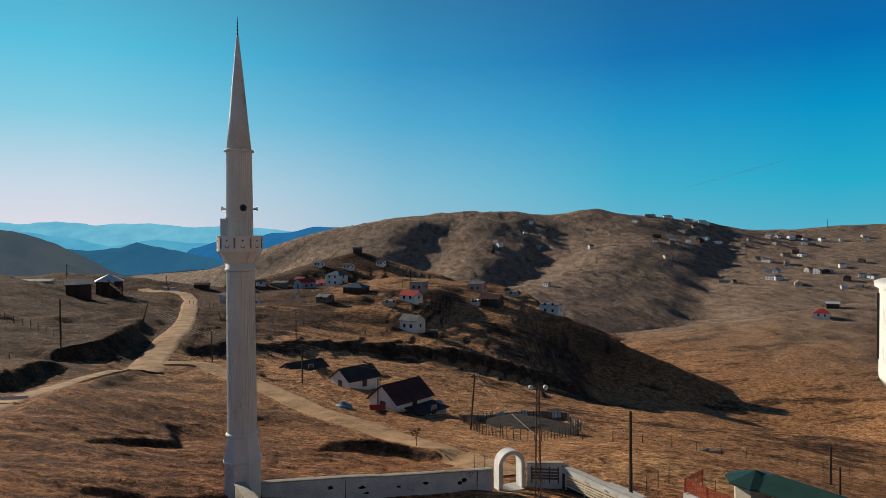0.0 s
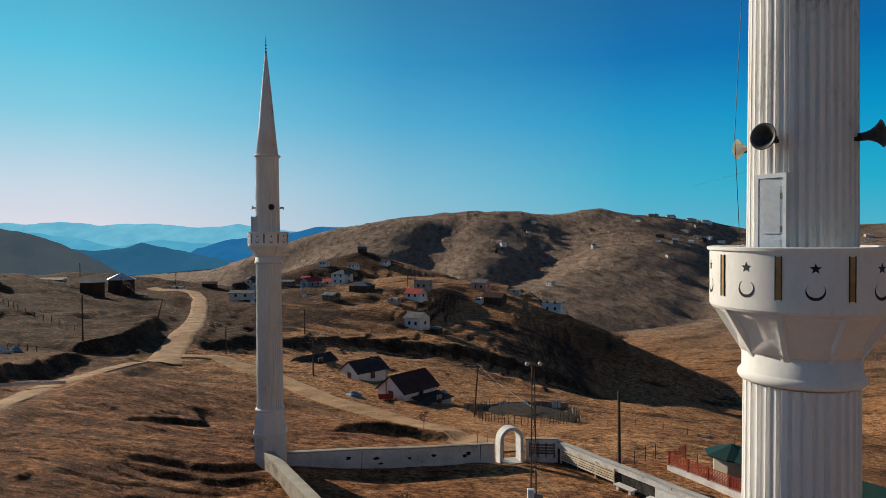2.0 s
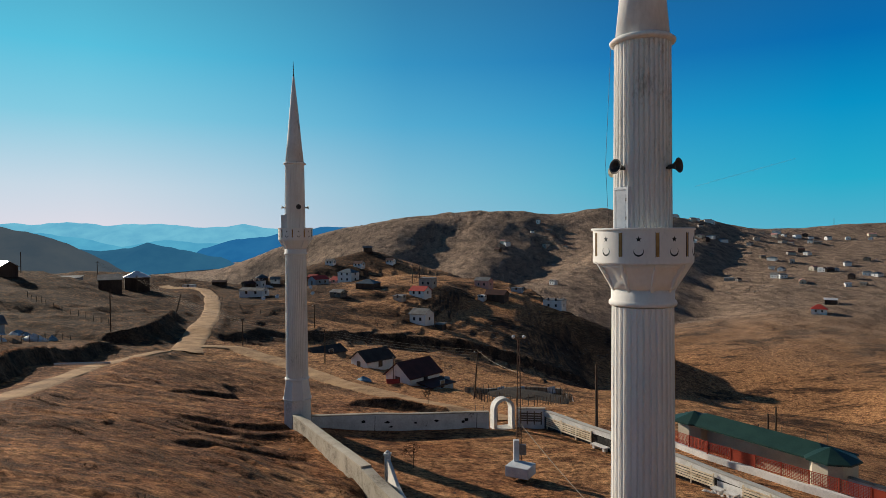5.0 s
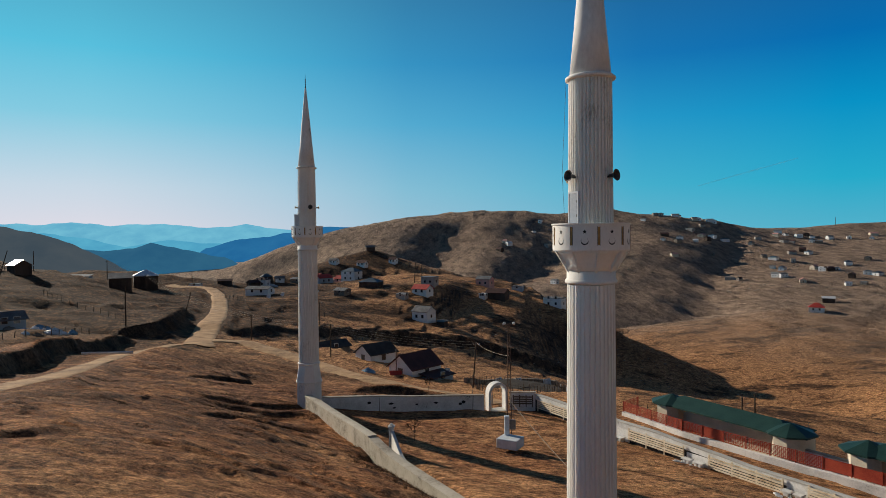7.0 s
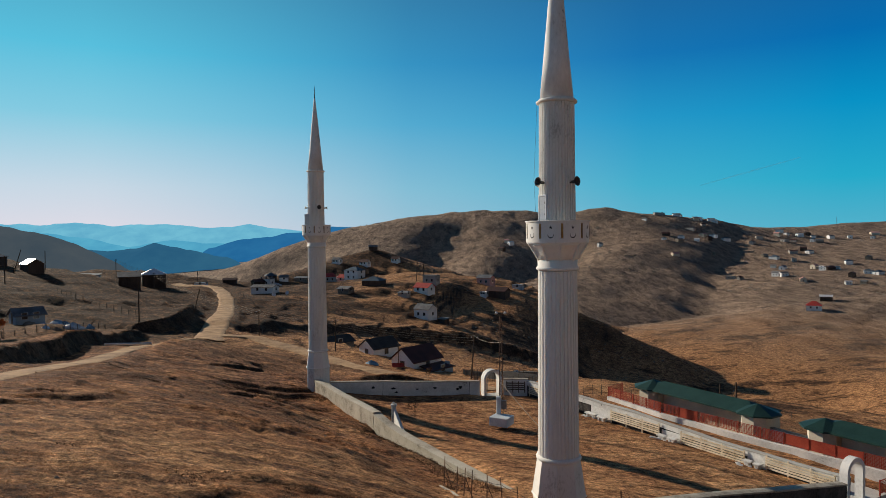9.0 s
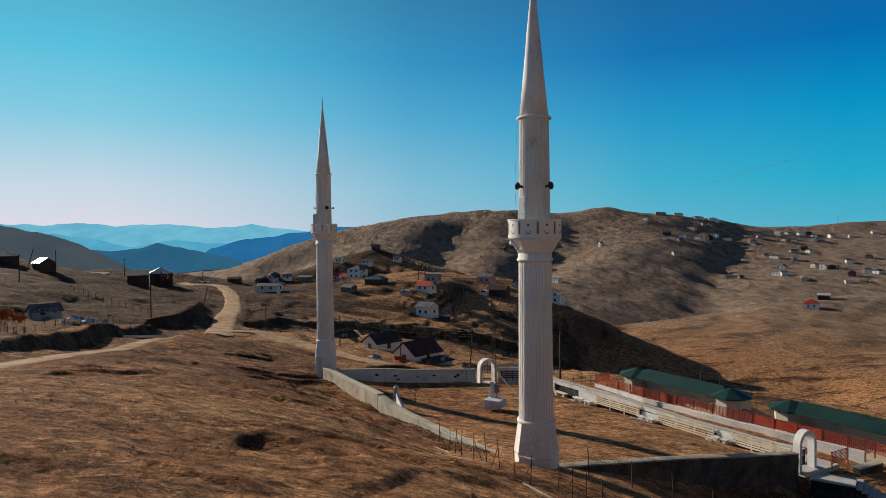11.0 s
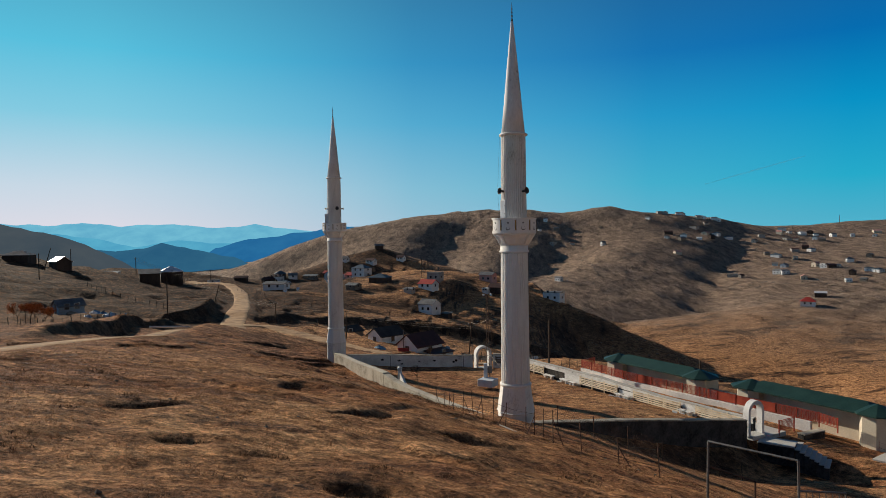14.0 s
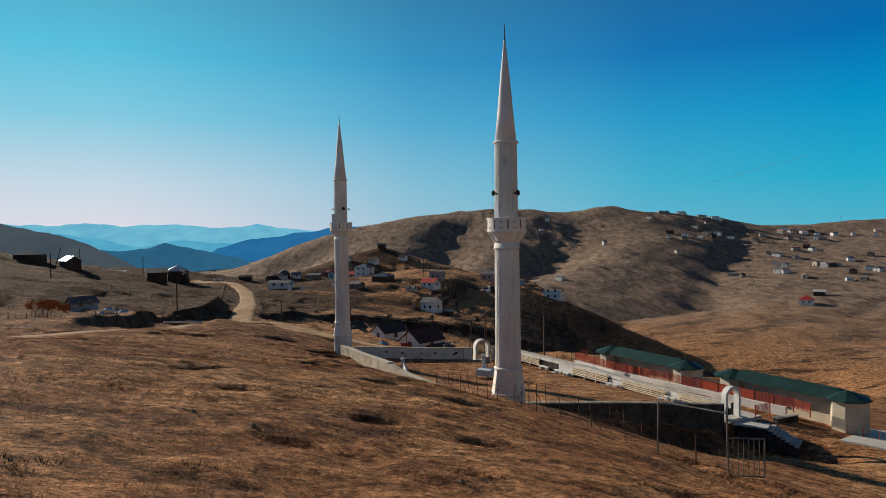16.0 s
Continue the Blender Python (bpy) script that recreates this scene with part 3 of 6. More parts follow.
def ground(x, y):
    x, y = np.asarray(x, float), np.asarray(y, float)
    shape = x.shape
    x, y = x.ravel(), y.ravel()
    z = swell(x, y)
    # the spur's face and the meadow before its foot
    (fx, fy, fz), (lx, ly, lz) = np.array(SPUR_FOOT).T, np.array(SPUR_LIP).T
    cut = (x > -20) & (x < 135) & (y > 90) & (y < 330)
    u, v, old = x[cut], y[cut], z[cut]
    foot_y, foot_z, lip_y, lip_z = np.interp(u, fx, fy), np.interp(u, fx, fz), np.interp(u, lx, ly), np.interp(u, lx, lz)
    foot_y = np.minimum(foot_y, lip_y - (lip_z - foot_z) / 0.60 - 1)
    meadow = old + (foot_z - swell(u, foot_y)) * sstep(75, 0, foot_y - v)
    up = np.clip((v - foot_y) / np.maximum(lip_y - foot_y, 1), 0, 2)
    face = foot_z + (lip_z - foot_z) * up ** (1.0 + 0.3 * sstep(20, 50, u))
    behind_lip = -smax(-face, -(lip_z + 0.5 - 0.5 * (v - lip_y)), 2.0)
    plateau = np.where(v < lip_y, face, old + (lip_z - swell(u, lip_y)) * sstep(45, 0, v - lip_y))
    shaped = np.where(v < foot_y, meadow, plateau + (behind_lip - plateau) * sstep(30, 44, u))
    z[cut] = old + (shaped - old) * sstep(-20, 2, u) * sstep(135, 95, u)
    z = z - 110 * sstep(300, 440, y) * sstep(-70, -170, x)
    for line, left, right, round_ in RIDGES[:3]:
        z = smax(z, ridge(x, y, line, left, right, round_), 2)
    cut = (y > 380) & (np.abs(x) < 1600)
    w = sstep(400, 450, y[cut]) * sstep(1600, 1200, np.abs(x[cut]))
    z[cut] = z[cut] + (mountain(x[cut], y[cut]) - z[cut]) * w
    z = z - 1.25 * np.exp(-((x + 26) / 8) ** 2 - ((y - 47) / 8) ** 2)
    return (z - 1.5 * sstep(150, 500, np.hypot(x, y))).reshape(shape)


HASH = np.random.RandomState(7).rand(256, 256)


def vnoise(x, y):
    """Smooth value noise of unit cells, -1 to 1."""
    xi, yi = np.floor(x), np.floor(y)
    u, v = x - xi, y - yi
    u, v = u * u * (3 - 2 * u), v * v * (3 - 2 * v)
    i, j = xi.astype(int) % 256, yi.astype(int) % 256
    i1, j1 = (i + 1) % 256, (j + 1) % 256
    return 2 * (HASH[i, j] * (1 - u) * (1 - v) + HASH[i1, j] * u * (1 - v) + HASH[i, j1] * (1 - u) * v + HASH[i1, j1] * u * v) - 1


def fbm(x, y, octaves=4):
    s, a = 0, 1
    for k in range(octaves):
        s, a, x, y = s + a * vnoise(x, y), a * 0.5, x * 2.03 + 17.3, y * 2.03 + 9.1
    return s


# dark hollows worn into the turf: place, half length, half width, turn, depth
HOLLOWS = [(-2.75, -17.8, 1.0, 0.42, 4, 0.5), (-2.5, -22.2, 0.6, 0.20, 0, 0.24), (-4.6, -25.9, 0.55, 0.18, 8, 0.24), (-5.8, -17.6, 1.3, 0.30, 60, 0.26),
           (-5.7, -29.0, 0.6, 0.18, -10, 0.2), (-2.1, -26.4, 0.5, 0.18, 5, 0.22), (-2.3, -29.6, 0.4, 0.25, 0, 0.2), (1.9, -28.1, 1.0, 0.25, -20, 0.25),
           (-10.2, -21.2, 1.2, 0.28, 29, 0.32), (-9.7, -10.4, 0.7, 0.40, 75, 0.32), (-6.5, -24.7, 0.45, 0.15, 10, 0.18), (-8.3, -24.3, 0.5, 0.14, 15, 0.15),
           (-8.3, -20.8, 0.35, 0.18, 20, 0.2), (-12.5, -17.0, 1.1, 0.25, -15, 0.25), (-16.5, 20.5, 3.0, 0.7, 40, 0.6)]
# cut banks: the ground left of the line stands higher
BANKS = [([(-32, 4, 0.2), (-35.5, 15, 1.0), (-39, 27, 1.8), (-43.5, 40, 2.1), (-48, 53, 2.2), (-54, 72, 1.8), (-57, 84, 1.2)], 0.7, 9),
         ([(-61, 86, 1.2), (-58.5, 92, 2.0), (-58.5, 101, 2.2), (-63.5, 118, 2.0), (-71, 138, 1.0)], 0.7, 8),
         ([(-50.0, 105.3, 0.5), (-47.5, 112.4, 1.3), (-44, 121, 1.6), (-36, 139, 2.2), (-27.5, 157, 2.6), (-14, 166, 3.0), (1, 172, 3.2), (16.5, 177, 3.0), (29, 182, 2.5), (39, 183, 1.5)], 1.6, 14),
         ([(-15.4, 46.3, 0.1), (-13.4, 48.0, 0.9), (-11.1, 48.3, 1.3), (-8.3, 47.7, 1.3), (-6.0, 46.8, 0.9), (-4.7, 46.3, 0.1)], 0.6, 4)]

# cuts: the ground right of the line lies lower, and rises again over the last number
CUTS = [([(-29, 36.6, 0.1), (-27.4, 37.8, 0.25), (-26, 39.2, 0.5), (-24.2, 41.2, 0.7), (-25.6, 44.5, 0.8), (-28, 47, 0.2)], 0.4, 2.6),
        ([(-24, 27.5, 0.1), (-21.5, 28, 0.4), (-19, 28.8, 0.55), (-17.2, 29.5, 0.4), (-15.6, 30.6, 0.1)], 0.35, 2.2),
        ([(-22.5, 25.2, 0.1), (-19.8, 25.8, 0.35), (-17.5, 26.5, 0.4), (-15.2, 27.6, 0.1)], 0.35, 2.0),
        ([(-24, 21, 0.1), (-21, 22, 0.22), (-18, 23.4, 0.25), (-15.5, 24.8, 0.1)], 0.35, 1.6)]

ROADS = [([(-24, -12), (-27, 2), (-30.5, 14), (-34, 26), (-37, 36), (-38.5, 41), (-43, 54), (-48.5, 72), (-49.0, 90.6)], 1.2),
         ([(-46.2, 83.6), (-49.0, 90.6), (-55.6, 112.2), (-63.3, 137.5), (-74.4, 169.9), (-82.7, 191.4), (-107.5, 251.3), (-140, 285)], 2.7),
         ([(-49.0, 90.6), (-43.4, 95.0), (-37.5, 90.4), (-29.0, 80.9), (-19.8, 68.5), (-13.9, 62.2), (-10.0, 57.0), (-6.6, 51.2), (-3.3, 46.1), (-1.7, 42.5), (-0.9, 39.3)], 2.0)]


def land(x, y):
    x, y = np.atleast_1d(np.asarray(x, float)), np.atleast_1d(np.asarray(y, float))
    z = ground(x, y)
    even = 1.0
    for line, half in ROADS:
        even = even * sstep(half * 0.9, half + 3.0, along(x, y, [(*a, 0) for a in line])[0])
    # roadbeds lie level across and smooth along their length
    bed = (x > -150) & (x < 6) & (y > -12) & (y < 290)
    u, v, zb = x[bed], y[bed], z[bed]
    for line, half in ROADS:
        pts = np.array(line, float)
        pz = ground(pts[:, 0], pts[:, 1])
        pz[1:-1] = 0.25 * pz[:-2] + 0.5 * pz[1:-1] + 0.25 * pz[2:]
        d, side, val, share = along(u, v, [(*p, q) for p, q in zip(line, pz)])
        w = sstep(half + 2.5, half + 0.4, d) * sstep(0, 0.02, share)
        zb = zb + w * 0.75 * (val - zb)
    z[bed] = zb
    r = np.hypot(x, y - 20)
    wild = sstep(60, 260, r)
    yard = sstep(0, 1, (x + 16.27) * 0.886 + (y - 30.8) * 0.468) * sstep(-2, 4, 38 - y) * (r < 40)
    near = even * (1 - wild) * (1 - 0.7 * yard)
    spur = sstep(-15, 12, x) * sstep(150, 110, x) * sstep(160, 178, y) * sstep(275, 245, y)
    z = z + near * (0.16 * fbm(x / 5.5, y / 4.0, 3) + 0.055 * fbm(x / 0.9, y / 0.7, 3))
    z = z + spur * sstep(95, 60, x) * 0.35 * fbm(x / 9 + 2, y / 14, 3)
    high = sstep(300, 700, r)
    step = z / 1.5 + 0.7 * fbm(x / 26 + 6, y / 19, 3)
    tread = step - np.floor(step)
    z = z + sstep(50, 95, r) * sstep(520, 330, r) * even * (0.75 - 0.45 * spur) * sstep(-0.5, 0.2, fbm(x / 33, y / 33 + 5, 2)) * (sstep(0.0, 0.3, tread) - tread)
    z = z + sstep(45, 120, r) * sstep(600, 300, r) * even * (1 - 0.85 * spur) * (0.55 * fbm(x / 11 + 4, y / 8, 3) - 0.5 * np.abs(vnoise(x / 17 + 1, y / 12)))
    z = z + wild * (1 - 0.85 * spur) * (1.1 * fbm(x / 38, y / 38, 4)) + high * (1.2 * fbm(x / 90 + 3, y / 90, 4) - 1.3 * np.abs(fbm(x / 40 + 8, y / 60, 4)) + 1.0)
    for cx, cy, a, b, turn, deep in HOLLOWS:
        c, s = math.cos(math.radians(turn)), math.sin(math.radians(turn))
        u, v = ((x - cx) * c + (y - cy) * s) / a, (-(x - cx) * s + (y - cy) * c) / b
        u, v = u + 0.5 * vnoise(x * 1.3, y * 1.3), v + 0.6 * vnoise(x * 1.1 + 9, y * 1.1)
        z = z - deep * np.exp(-(u * u + v * v))
    # small broken scarps that follow the slope
    s = (0.55 * x + y) / 4.6 + 0.9 * fbm(x / 6 + 2, y / 6, 3)
    saw = s - np.floor(s)
    z = z + near * 0.19 * sstep(0.2, 0.5, vnoise(x / 3.1 + 5, y / 4.3)) * (sstep(0.0, 0.10, saw) - saw)
    # levelled strip along the east wall
    for line, wide in (([(-10, 20, 0.2), (-8.2, 17, 0.75), (-5.5, 12, 0.85), (-3.5, 7.5, 0.75), (-1.5, 3.5, 0.3)], 1.2),
                       ([(-6.5, 9, 0.0), (-6.0, 5, 0.35), (-5.0, 1, 0.4), (-4.0, -4, 0.25)], 2.5),
                       ([(8, 1.0, 0.7), (12, 3.4, 1.4), (15, 5.4, 1.5), (18, 7.0, 1.0), (21, 7.5, 0.4)], 2.6)):
        d, side, high, share = along(x, y, line)
        z = z - high * np.exp(-(d / wide) ** 2)
    d = along(x, y, [(18.5, 9.6, 0), (20.0, 8.6, 0), (22.4, 6.6, 0)])[0]
    z = z - 0.9 * np.exp(-(d / 2.2) ** 2)
    d, side, high, share = along(x, y, [(2.6, 37.3, 0.25), (8.4, 28.3, 0.45), (13.8, 20, 0.40), (18.6, 12.5, 0.0)])
    z = z - high * np.exp(-(d / 1.9) ** 2)
    for line, wide, fade in BANKS:
        d, side, high, share = along(x, y, line)
        ends = sstep(0, 0.08, share) * sstep(0, 0.08, 1 - share)
        wob = d * side + 0.5 * vnoise(x / 4.5, y / 4.5) + 0.18 * vnoise(x / 1.3, y / 1.3)
        z = z + ends * high * sstep(wide, -wide, wob) * np.exp(-np.clip(-wob, 0, None) / fade)
    for line, wide, fade in CUTS:
        d, side, deep, share = along(x, y, line)
        ends = sstep(0, 0.1, share) * sstep(0, 0.1, 1 - share)
        wob = d * side + 0.45 * vnoise(x / 2.2, y / 2.2) + 0.15 * vnoise(x / 0.8, y / 0.8)
        z = z - ends * deep * sstep(-wide, wide, wob) * np.exp(-np.clip(wob, 0, None) / fade)
    return z


def graded(lo, a, b, hi, step, grow):
    mid = list(np.arange(a, b + 1e-6, step))
    s, v = step, a
    left = []
    while v > lo:
        s *= grow
        v -= s
        left.append(v)
    s, v = step, mid[-1]
    right = []
    while v < hi:
        s *= grow
        v += s
        right.append(v)
    return np.array(left[::-1] + mid + right)


GX = graded(-4700, -30, 20, 4700, 0.22, 1.022)
GY = graded(-700, -40, 30, 4800, 0.22, 1.0135)
XX, YY = np.meshgrid(GX, GY)
ZZ = land(XX, YY)


def gz(x, y):
    """Height of the ground sheet at a place."""
    i = int(np.clip(np.searchsorted(GX, x) - 1, 0, len(GX) - 2))
    j = int(np.clip(np.searchsorted(GY, y) - 1, 0, len(GY) - 2))
    u, v = (x - GX[i]) / (GX[i + 1] - GX[i]), (y - GY[j]) / (GY[j + 1] - GY[j])
    return float(ZZ[j, i] * (1 - u) * (1 - v) + ZZ[j, i + 1] * u * (1 - v) + ZZ[j + 1, i] * (1 - u) * v + ZZ[j + 1, i + 1] * u * v)


def raw_mesh(name, verts, faces, material, smooth=True):
    verts, faces = np.asarray(verts, np.float32), np.asarray(faces, np.int32)
    k = faces.shape[1]
    me = bpy.data.meshes.new(name)
    me.vertices.add(len(verts))
    me.vertices.foreach_set("co", verts.ravel())
    me.loops.add(faces.size)
    me.loops.foreach_set("vertex_index", faces.ravel())
    me.polygons.add(len(faces))
    me.polygons.foreach_set("loop_start", np.arange(0, faces.size, k, dtype=np.int32))
    me.polygons.foreach_set("use_smooth", [smooth] * len(faces))
    me.update(calc_edges=True)
    me.materials.append(material)
    return new(name, me)


ny, nx = ZZ.shape
ids = np.arange(nx * ny).reshape(ny, nx)
quads = np.stack([ids[:-1, :-1], ids[:-1, 1:], ids[1:, 1:], ids[1:, :-1]], -1).reshape(-1, 4)
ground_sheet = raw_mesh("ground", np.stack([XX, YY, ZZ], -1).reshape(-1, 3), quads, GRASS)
tagged(ground_sheet, "dry brown autumn grass over rolling mountain pasture", "ground", kind="structure")


def range_mesh(name, line, depth, material, label):
    """A far mountain range: a crest with rough faces that fall off to both sides."""
    pts = []
    for (ax, ay, az), (bx, by, bz) in zip(line, line[1:]):
        for k in range(24):
            u = k / 24
            pts.append((ax + u * (bx - ax), ay + u * (by - ay), az + u * (bz - az)))
    pts.append(line[-1])
    p = np.array(pts)
    p[:, 2] += 7 * np.array([fbm(np.array(a / 130.0), np.array(0.3), 4) for a in p[:, 0]])
    rows = []
    for k, (dy, dz) in enumerate(((-900, -depth), (-500, -depth * 0.55), (-200, -depth * 0.2), (0, 0), (500, -depth))):
        q = p.copy()
        q[:, 1] += dy
        q[:, 2] += dz + (0 if k == 3 else 18) * fbm(q[:, 0] / 160, q[:, 1] / 160 + k, 3)
        rows.append(q)
    n = len(p)
    verts = np.concatenate(rows)
    idx = np.arange(5 * n).reshape(5, n)
    f = np.stack([idx[:-1, :-1], idx[:-1, 1:], idx[1:, 1:], idx[1:, :-1]], -1).reshape(-1, 4)
    return tagged(raw_mesh(name, verts, f, material), label, "mountain range", kind="structure")


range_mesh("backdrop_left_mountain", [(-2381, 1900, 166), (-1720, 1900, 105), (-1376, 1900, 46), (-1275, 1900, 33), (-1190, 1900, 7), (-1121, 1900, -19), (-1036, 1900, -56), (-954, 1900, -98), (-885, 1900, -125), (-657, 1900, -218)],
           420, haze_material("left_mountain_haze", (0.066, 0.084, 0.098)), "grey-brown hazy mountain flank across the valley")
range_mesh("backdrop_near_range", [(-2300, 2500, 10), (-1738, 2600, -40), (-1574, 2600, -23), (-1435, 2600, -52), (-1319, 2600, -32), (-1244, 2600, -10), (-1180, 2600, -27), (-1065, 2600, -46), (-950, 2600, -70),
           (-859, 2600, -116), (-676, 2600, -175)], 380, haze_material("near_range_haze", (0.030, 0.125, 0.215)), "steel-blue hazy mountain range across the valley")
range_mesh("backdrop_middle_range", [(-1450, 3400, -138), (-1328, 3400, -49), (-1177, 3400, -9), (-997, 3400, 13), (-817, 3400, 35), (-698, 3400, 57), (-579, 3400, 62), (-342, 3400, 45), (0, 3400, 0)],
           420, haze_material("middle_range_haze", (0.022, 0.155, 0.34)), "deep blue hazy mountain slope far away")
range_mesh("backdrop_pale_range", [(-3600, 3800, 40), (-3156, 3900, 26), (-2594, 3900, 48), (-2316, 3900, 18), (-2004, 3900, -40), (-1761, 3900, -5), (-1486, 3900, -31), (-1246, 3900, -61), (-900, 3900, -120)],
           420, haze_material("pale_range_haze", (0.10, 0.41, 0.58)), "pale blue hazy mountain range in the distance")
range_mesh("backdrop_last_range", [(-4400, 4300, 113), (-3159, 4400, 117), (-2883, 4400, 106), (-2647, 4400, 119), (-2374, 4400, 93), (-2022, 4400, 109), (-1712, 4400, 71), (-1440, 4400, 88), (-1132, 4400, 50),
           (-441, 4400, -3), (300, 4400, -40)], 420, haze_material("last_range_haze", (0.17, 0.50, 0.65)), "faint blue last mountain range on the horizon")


# a faint vapour trail high over the mountains
TRAIL = mat("vapour_trail", two((0.60, 0.80, 0.92), (0.7, 0.88, 1.0)), (0.01, 0.05), 1.0, 0, spec=0.0)
TRAIL.node_tree.nodes["Principled BSDF"].inputs["Alpha"].default_value = 0.10
bm = bmesh.new()
for k in range(8):
    u, v = k / 8, (k + 1) / 8
    p = [Vector((1572.7, 4344.8, 317.3)).lerp(Vector((2228.9, 4344.8, 495.2)), q) for q in (u, v)]
    tube(bm, p[0], p[1], 2 + 4 * math.sin(math.pi * (0.1 + 0.8 * u)), 2 + 4 * math.sin(math.pi * (0.1 + 0.8 * v)), 6, cap=False)
tagged(part("backdrop_vapour_trail", bm, TRAIL, smooth=True), "faint thin white vapour trail in the blue sky", "vapour trail", kind="structure")


def road_strip(name, line, half, label, material=DIRT, lift=0.07):
    """A worn track that follows the ground along a smooth line."""
    p = [Vector((*a, 0)) for a in line]
    smooth = []
    for i in range(len(p) - 1):
        a, b, c, d = p[max(i - 1, 0)], p[i], p[i + 1], p[min(i + 2, len(p) - 1)]
        n = max(4, int((c - b).length / 1.2))
        for k in range(n):
            u = k / n
            smooth.append(0.5 * (2 * b + (c - a) * u + (2 * a - 5 * b + 4 * c - d) * u * u + (3 * b - a - 3 * c + d) * u ** 3))
    smooth.append(p[-1])
    verts, m = [], 9
    for i, q in enumerate(smooth):
        d = (smooth[min(i + 1, len(smooth) - 1)] - smooth[max(i - 1, 0)]).normalized()
        s = Vector((d.y, -d.x, 0))
        far = math.hypot(q.x, q.y)
        w = half * (1 + 0.10 * float(vnoise(np.array(q.x / 9), np.array(q.y / 9))))
        for k in range(m):
            u = 2 * k / (m - 1) - 1
            v = q + s * (u * w + 0.16 * float(vnoise(np.array(q.x * 0.4 + 5 * k), np.array(q.y * 0.4))) * (abs(u) > 0.7))
            rut = -0.05 * math.exp(-((abs(u) - 0.5) / 0.16) ** 2)
            edge = -0.10 - 0.0025 * far if abs(u) > 0.99 else 0.0
            verts.append((v.x, v.y, gz(v.x, v.y) + lift + far * 0.0013 + rut + edge))
    idx = np.arange(len(verts)).reshape(-1, m)
    f = np.stack([idx[:-1, :-1], idx[:-1, 1:], idx[1:, 1:], idx[1:, :-1]], -1).reshape(-1, 4)[:, ::-1]
    return tagged(raw_mesh(name, verts, f, material), label, "road", kind="structure")


road_strip("road_lower", ROADS[0][0], 1.2, "pale dirt lane below a cut bank", lift=0.02)
road_strip("road_main", ROADS[1][0], 2.7, "pale rutted dirt road climbing to a saddle", lift=0.05)
road_strip("road_branch", ROADS[2][0], 2.0, "pale dirt branch road to the yard gate", lift=0.03)


# ---- minarets ----
def fluted(bm, r0, z0, r1, z1, flutes=24, steps=2):
    """A shaft with shallow round flutes between flat fillets."""
    n = flutes * 8
    rings = []
    for s in range(steps + 1):
        u = s / steps
        r, z = r0 + (r1 - r0) * u, z0 + (z1 - z0) * u
        ring = []
        for k in range(n):
            ph = (k % 8) / 8
            dip = 0.012 * math.sin(math.pi * ph / 0.62) if ph < 0.62 else 0.012 + 0.045 * math.sin(math.pi * (ph - 0.56) / 0.44)
            a = 2 * math.pi * k / n
            ring.append(bm.verts.new(((r - dip) * math.cos(a), (r - dip) * math.sin(a), z)))
        rings.append(ring)
    for a, b in zip(rings, rings[1:]):
        for k in range(n):
            bm.faces.new((a[k], a[(k + 1) % n], b[(k + 1) % n], b[k]))
    bm.faces.new(rings[0][::-1])
    bm.faces.new(rings[-1])
    return bm


def on_drum(bm, shape, r, azimuth, z, depth=0.004):
    """A flat emblem bent round the parapet: shape is a list of faces of (across, up) points."""
    for face in shape:
        vs = [bm.verts.new(((r + depth) * math.cos(azimuth + x / r), (r + depth) * math.sin(azimuth + x / r), z + y)) for x, y in face]
        bm.faces.new(vs)
        ws = [bm.verts.new(((r - 0.02) * math.cos(azimuth + x / r), (r - 0.02) * math.sin(azimuth + x / r), z + y)) for x, y in face]
        for k in range(len(face)):
            bm.faces.new((vs[k], ws[k], ws[(k + 1) % len(face)], vs[(k + 1) % len(face)]))


def star_faces(s):
    pts = [(s * (1 if k % 2 == 0 else 0.42) * math.sin(math.pi * k / 5), s * (1 if k % 2 == 0 else 0.42) * math.cos(math.pi * k / 5)) for k in range(10)]
    return [[(0, 0), pts[k], pts[(k + 1) % 10]] for k in range(10)]


def crescent_faces(s):
    out, inn = [], []
    for k in range(17):
        a = math.radians(-234 + 288 * k / 16)
        out.append((s * math.cos(a), s * math.sin(a)))
        thin = math.sin(math.pi * k / 16) ** 0.8
        inn.append((s * (1 - 0.18 * thin) * math.cos(a), s * (1 - 0.18 * thin) * math.sin(a) + 0.17 * s * thin))
    return [[out[k], out[k + 1], inn[k + 1], inn[k]] for k in range(16)]


def horn(parent, az, z, r, material, label, size=1.0):
    """A loudspeaker horn that points outwards from the shaft."""
    bm = bmesh.new()
    prof = [(0.0, 0.10), (0.06, 0.10), (0.075, 0.02), (0.075, 0.12), (0.10, 0.20), (0.15, 0.28), (0.235, 0.36), (0.25, 0.365), (0.235, 0.37), (0.15, 0.30), (0.09, 0.21), (0.05, 0.16), (0.03, 0.22), (0.0, 0.23)]
    lathe(bm, [(max(a * 0.74 * size, 0.001), b * 0.8 * size - 0.02) for a, b in prof], 20, caps=False)
    m = Matrix.Translation((r * math.cos(az), r * math.sin(az), z)) @ Euler((0, math.radians(86), az)).to_matrix().to_4x4()
    bmesh.ops.transform(bm, matrix=m, verts=bm.verts[:])
    h = part("loudspeaker", bm, material, parent, label, smooth=True)
    bm = bmesh.new()
    tube(bm, ((r - 0.12) * math.cos(az), (r - 0.12) * math.sin(az), z - 0.02), ((r + 0.12) * math.cos(az), (r + 0.12) * math.sin(az), z - 0.02), 0.035)
    part("bracket", bm, IRON, h)


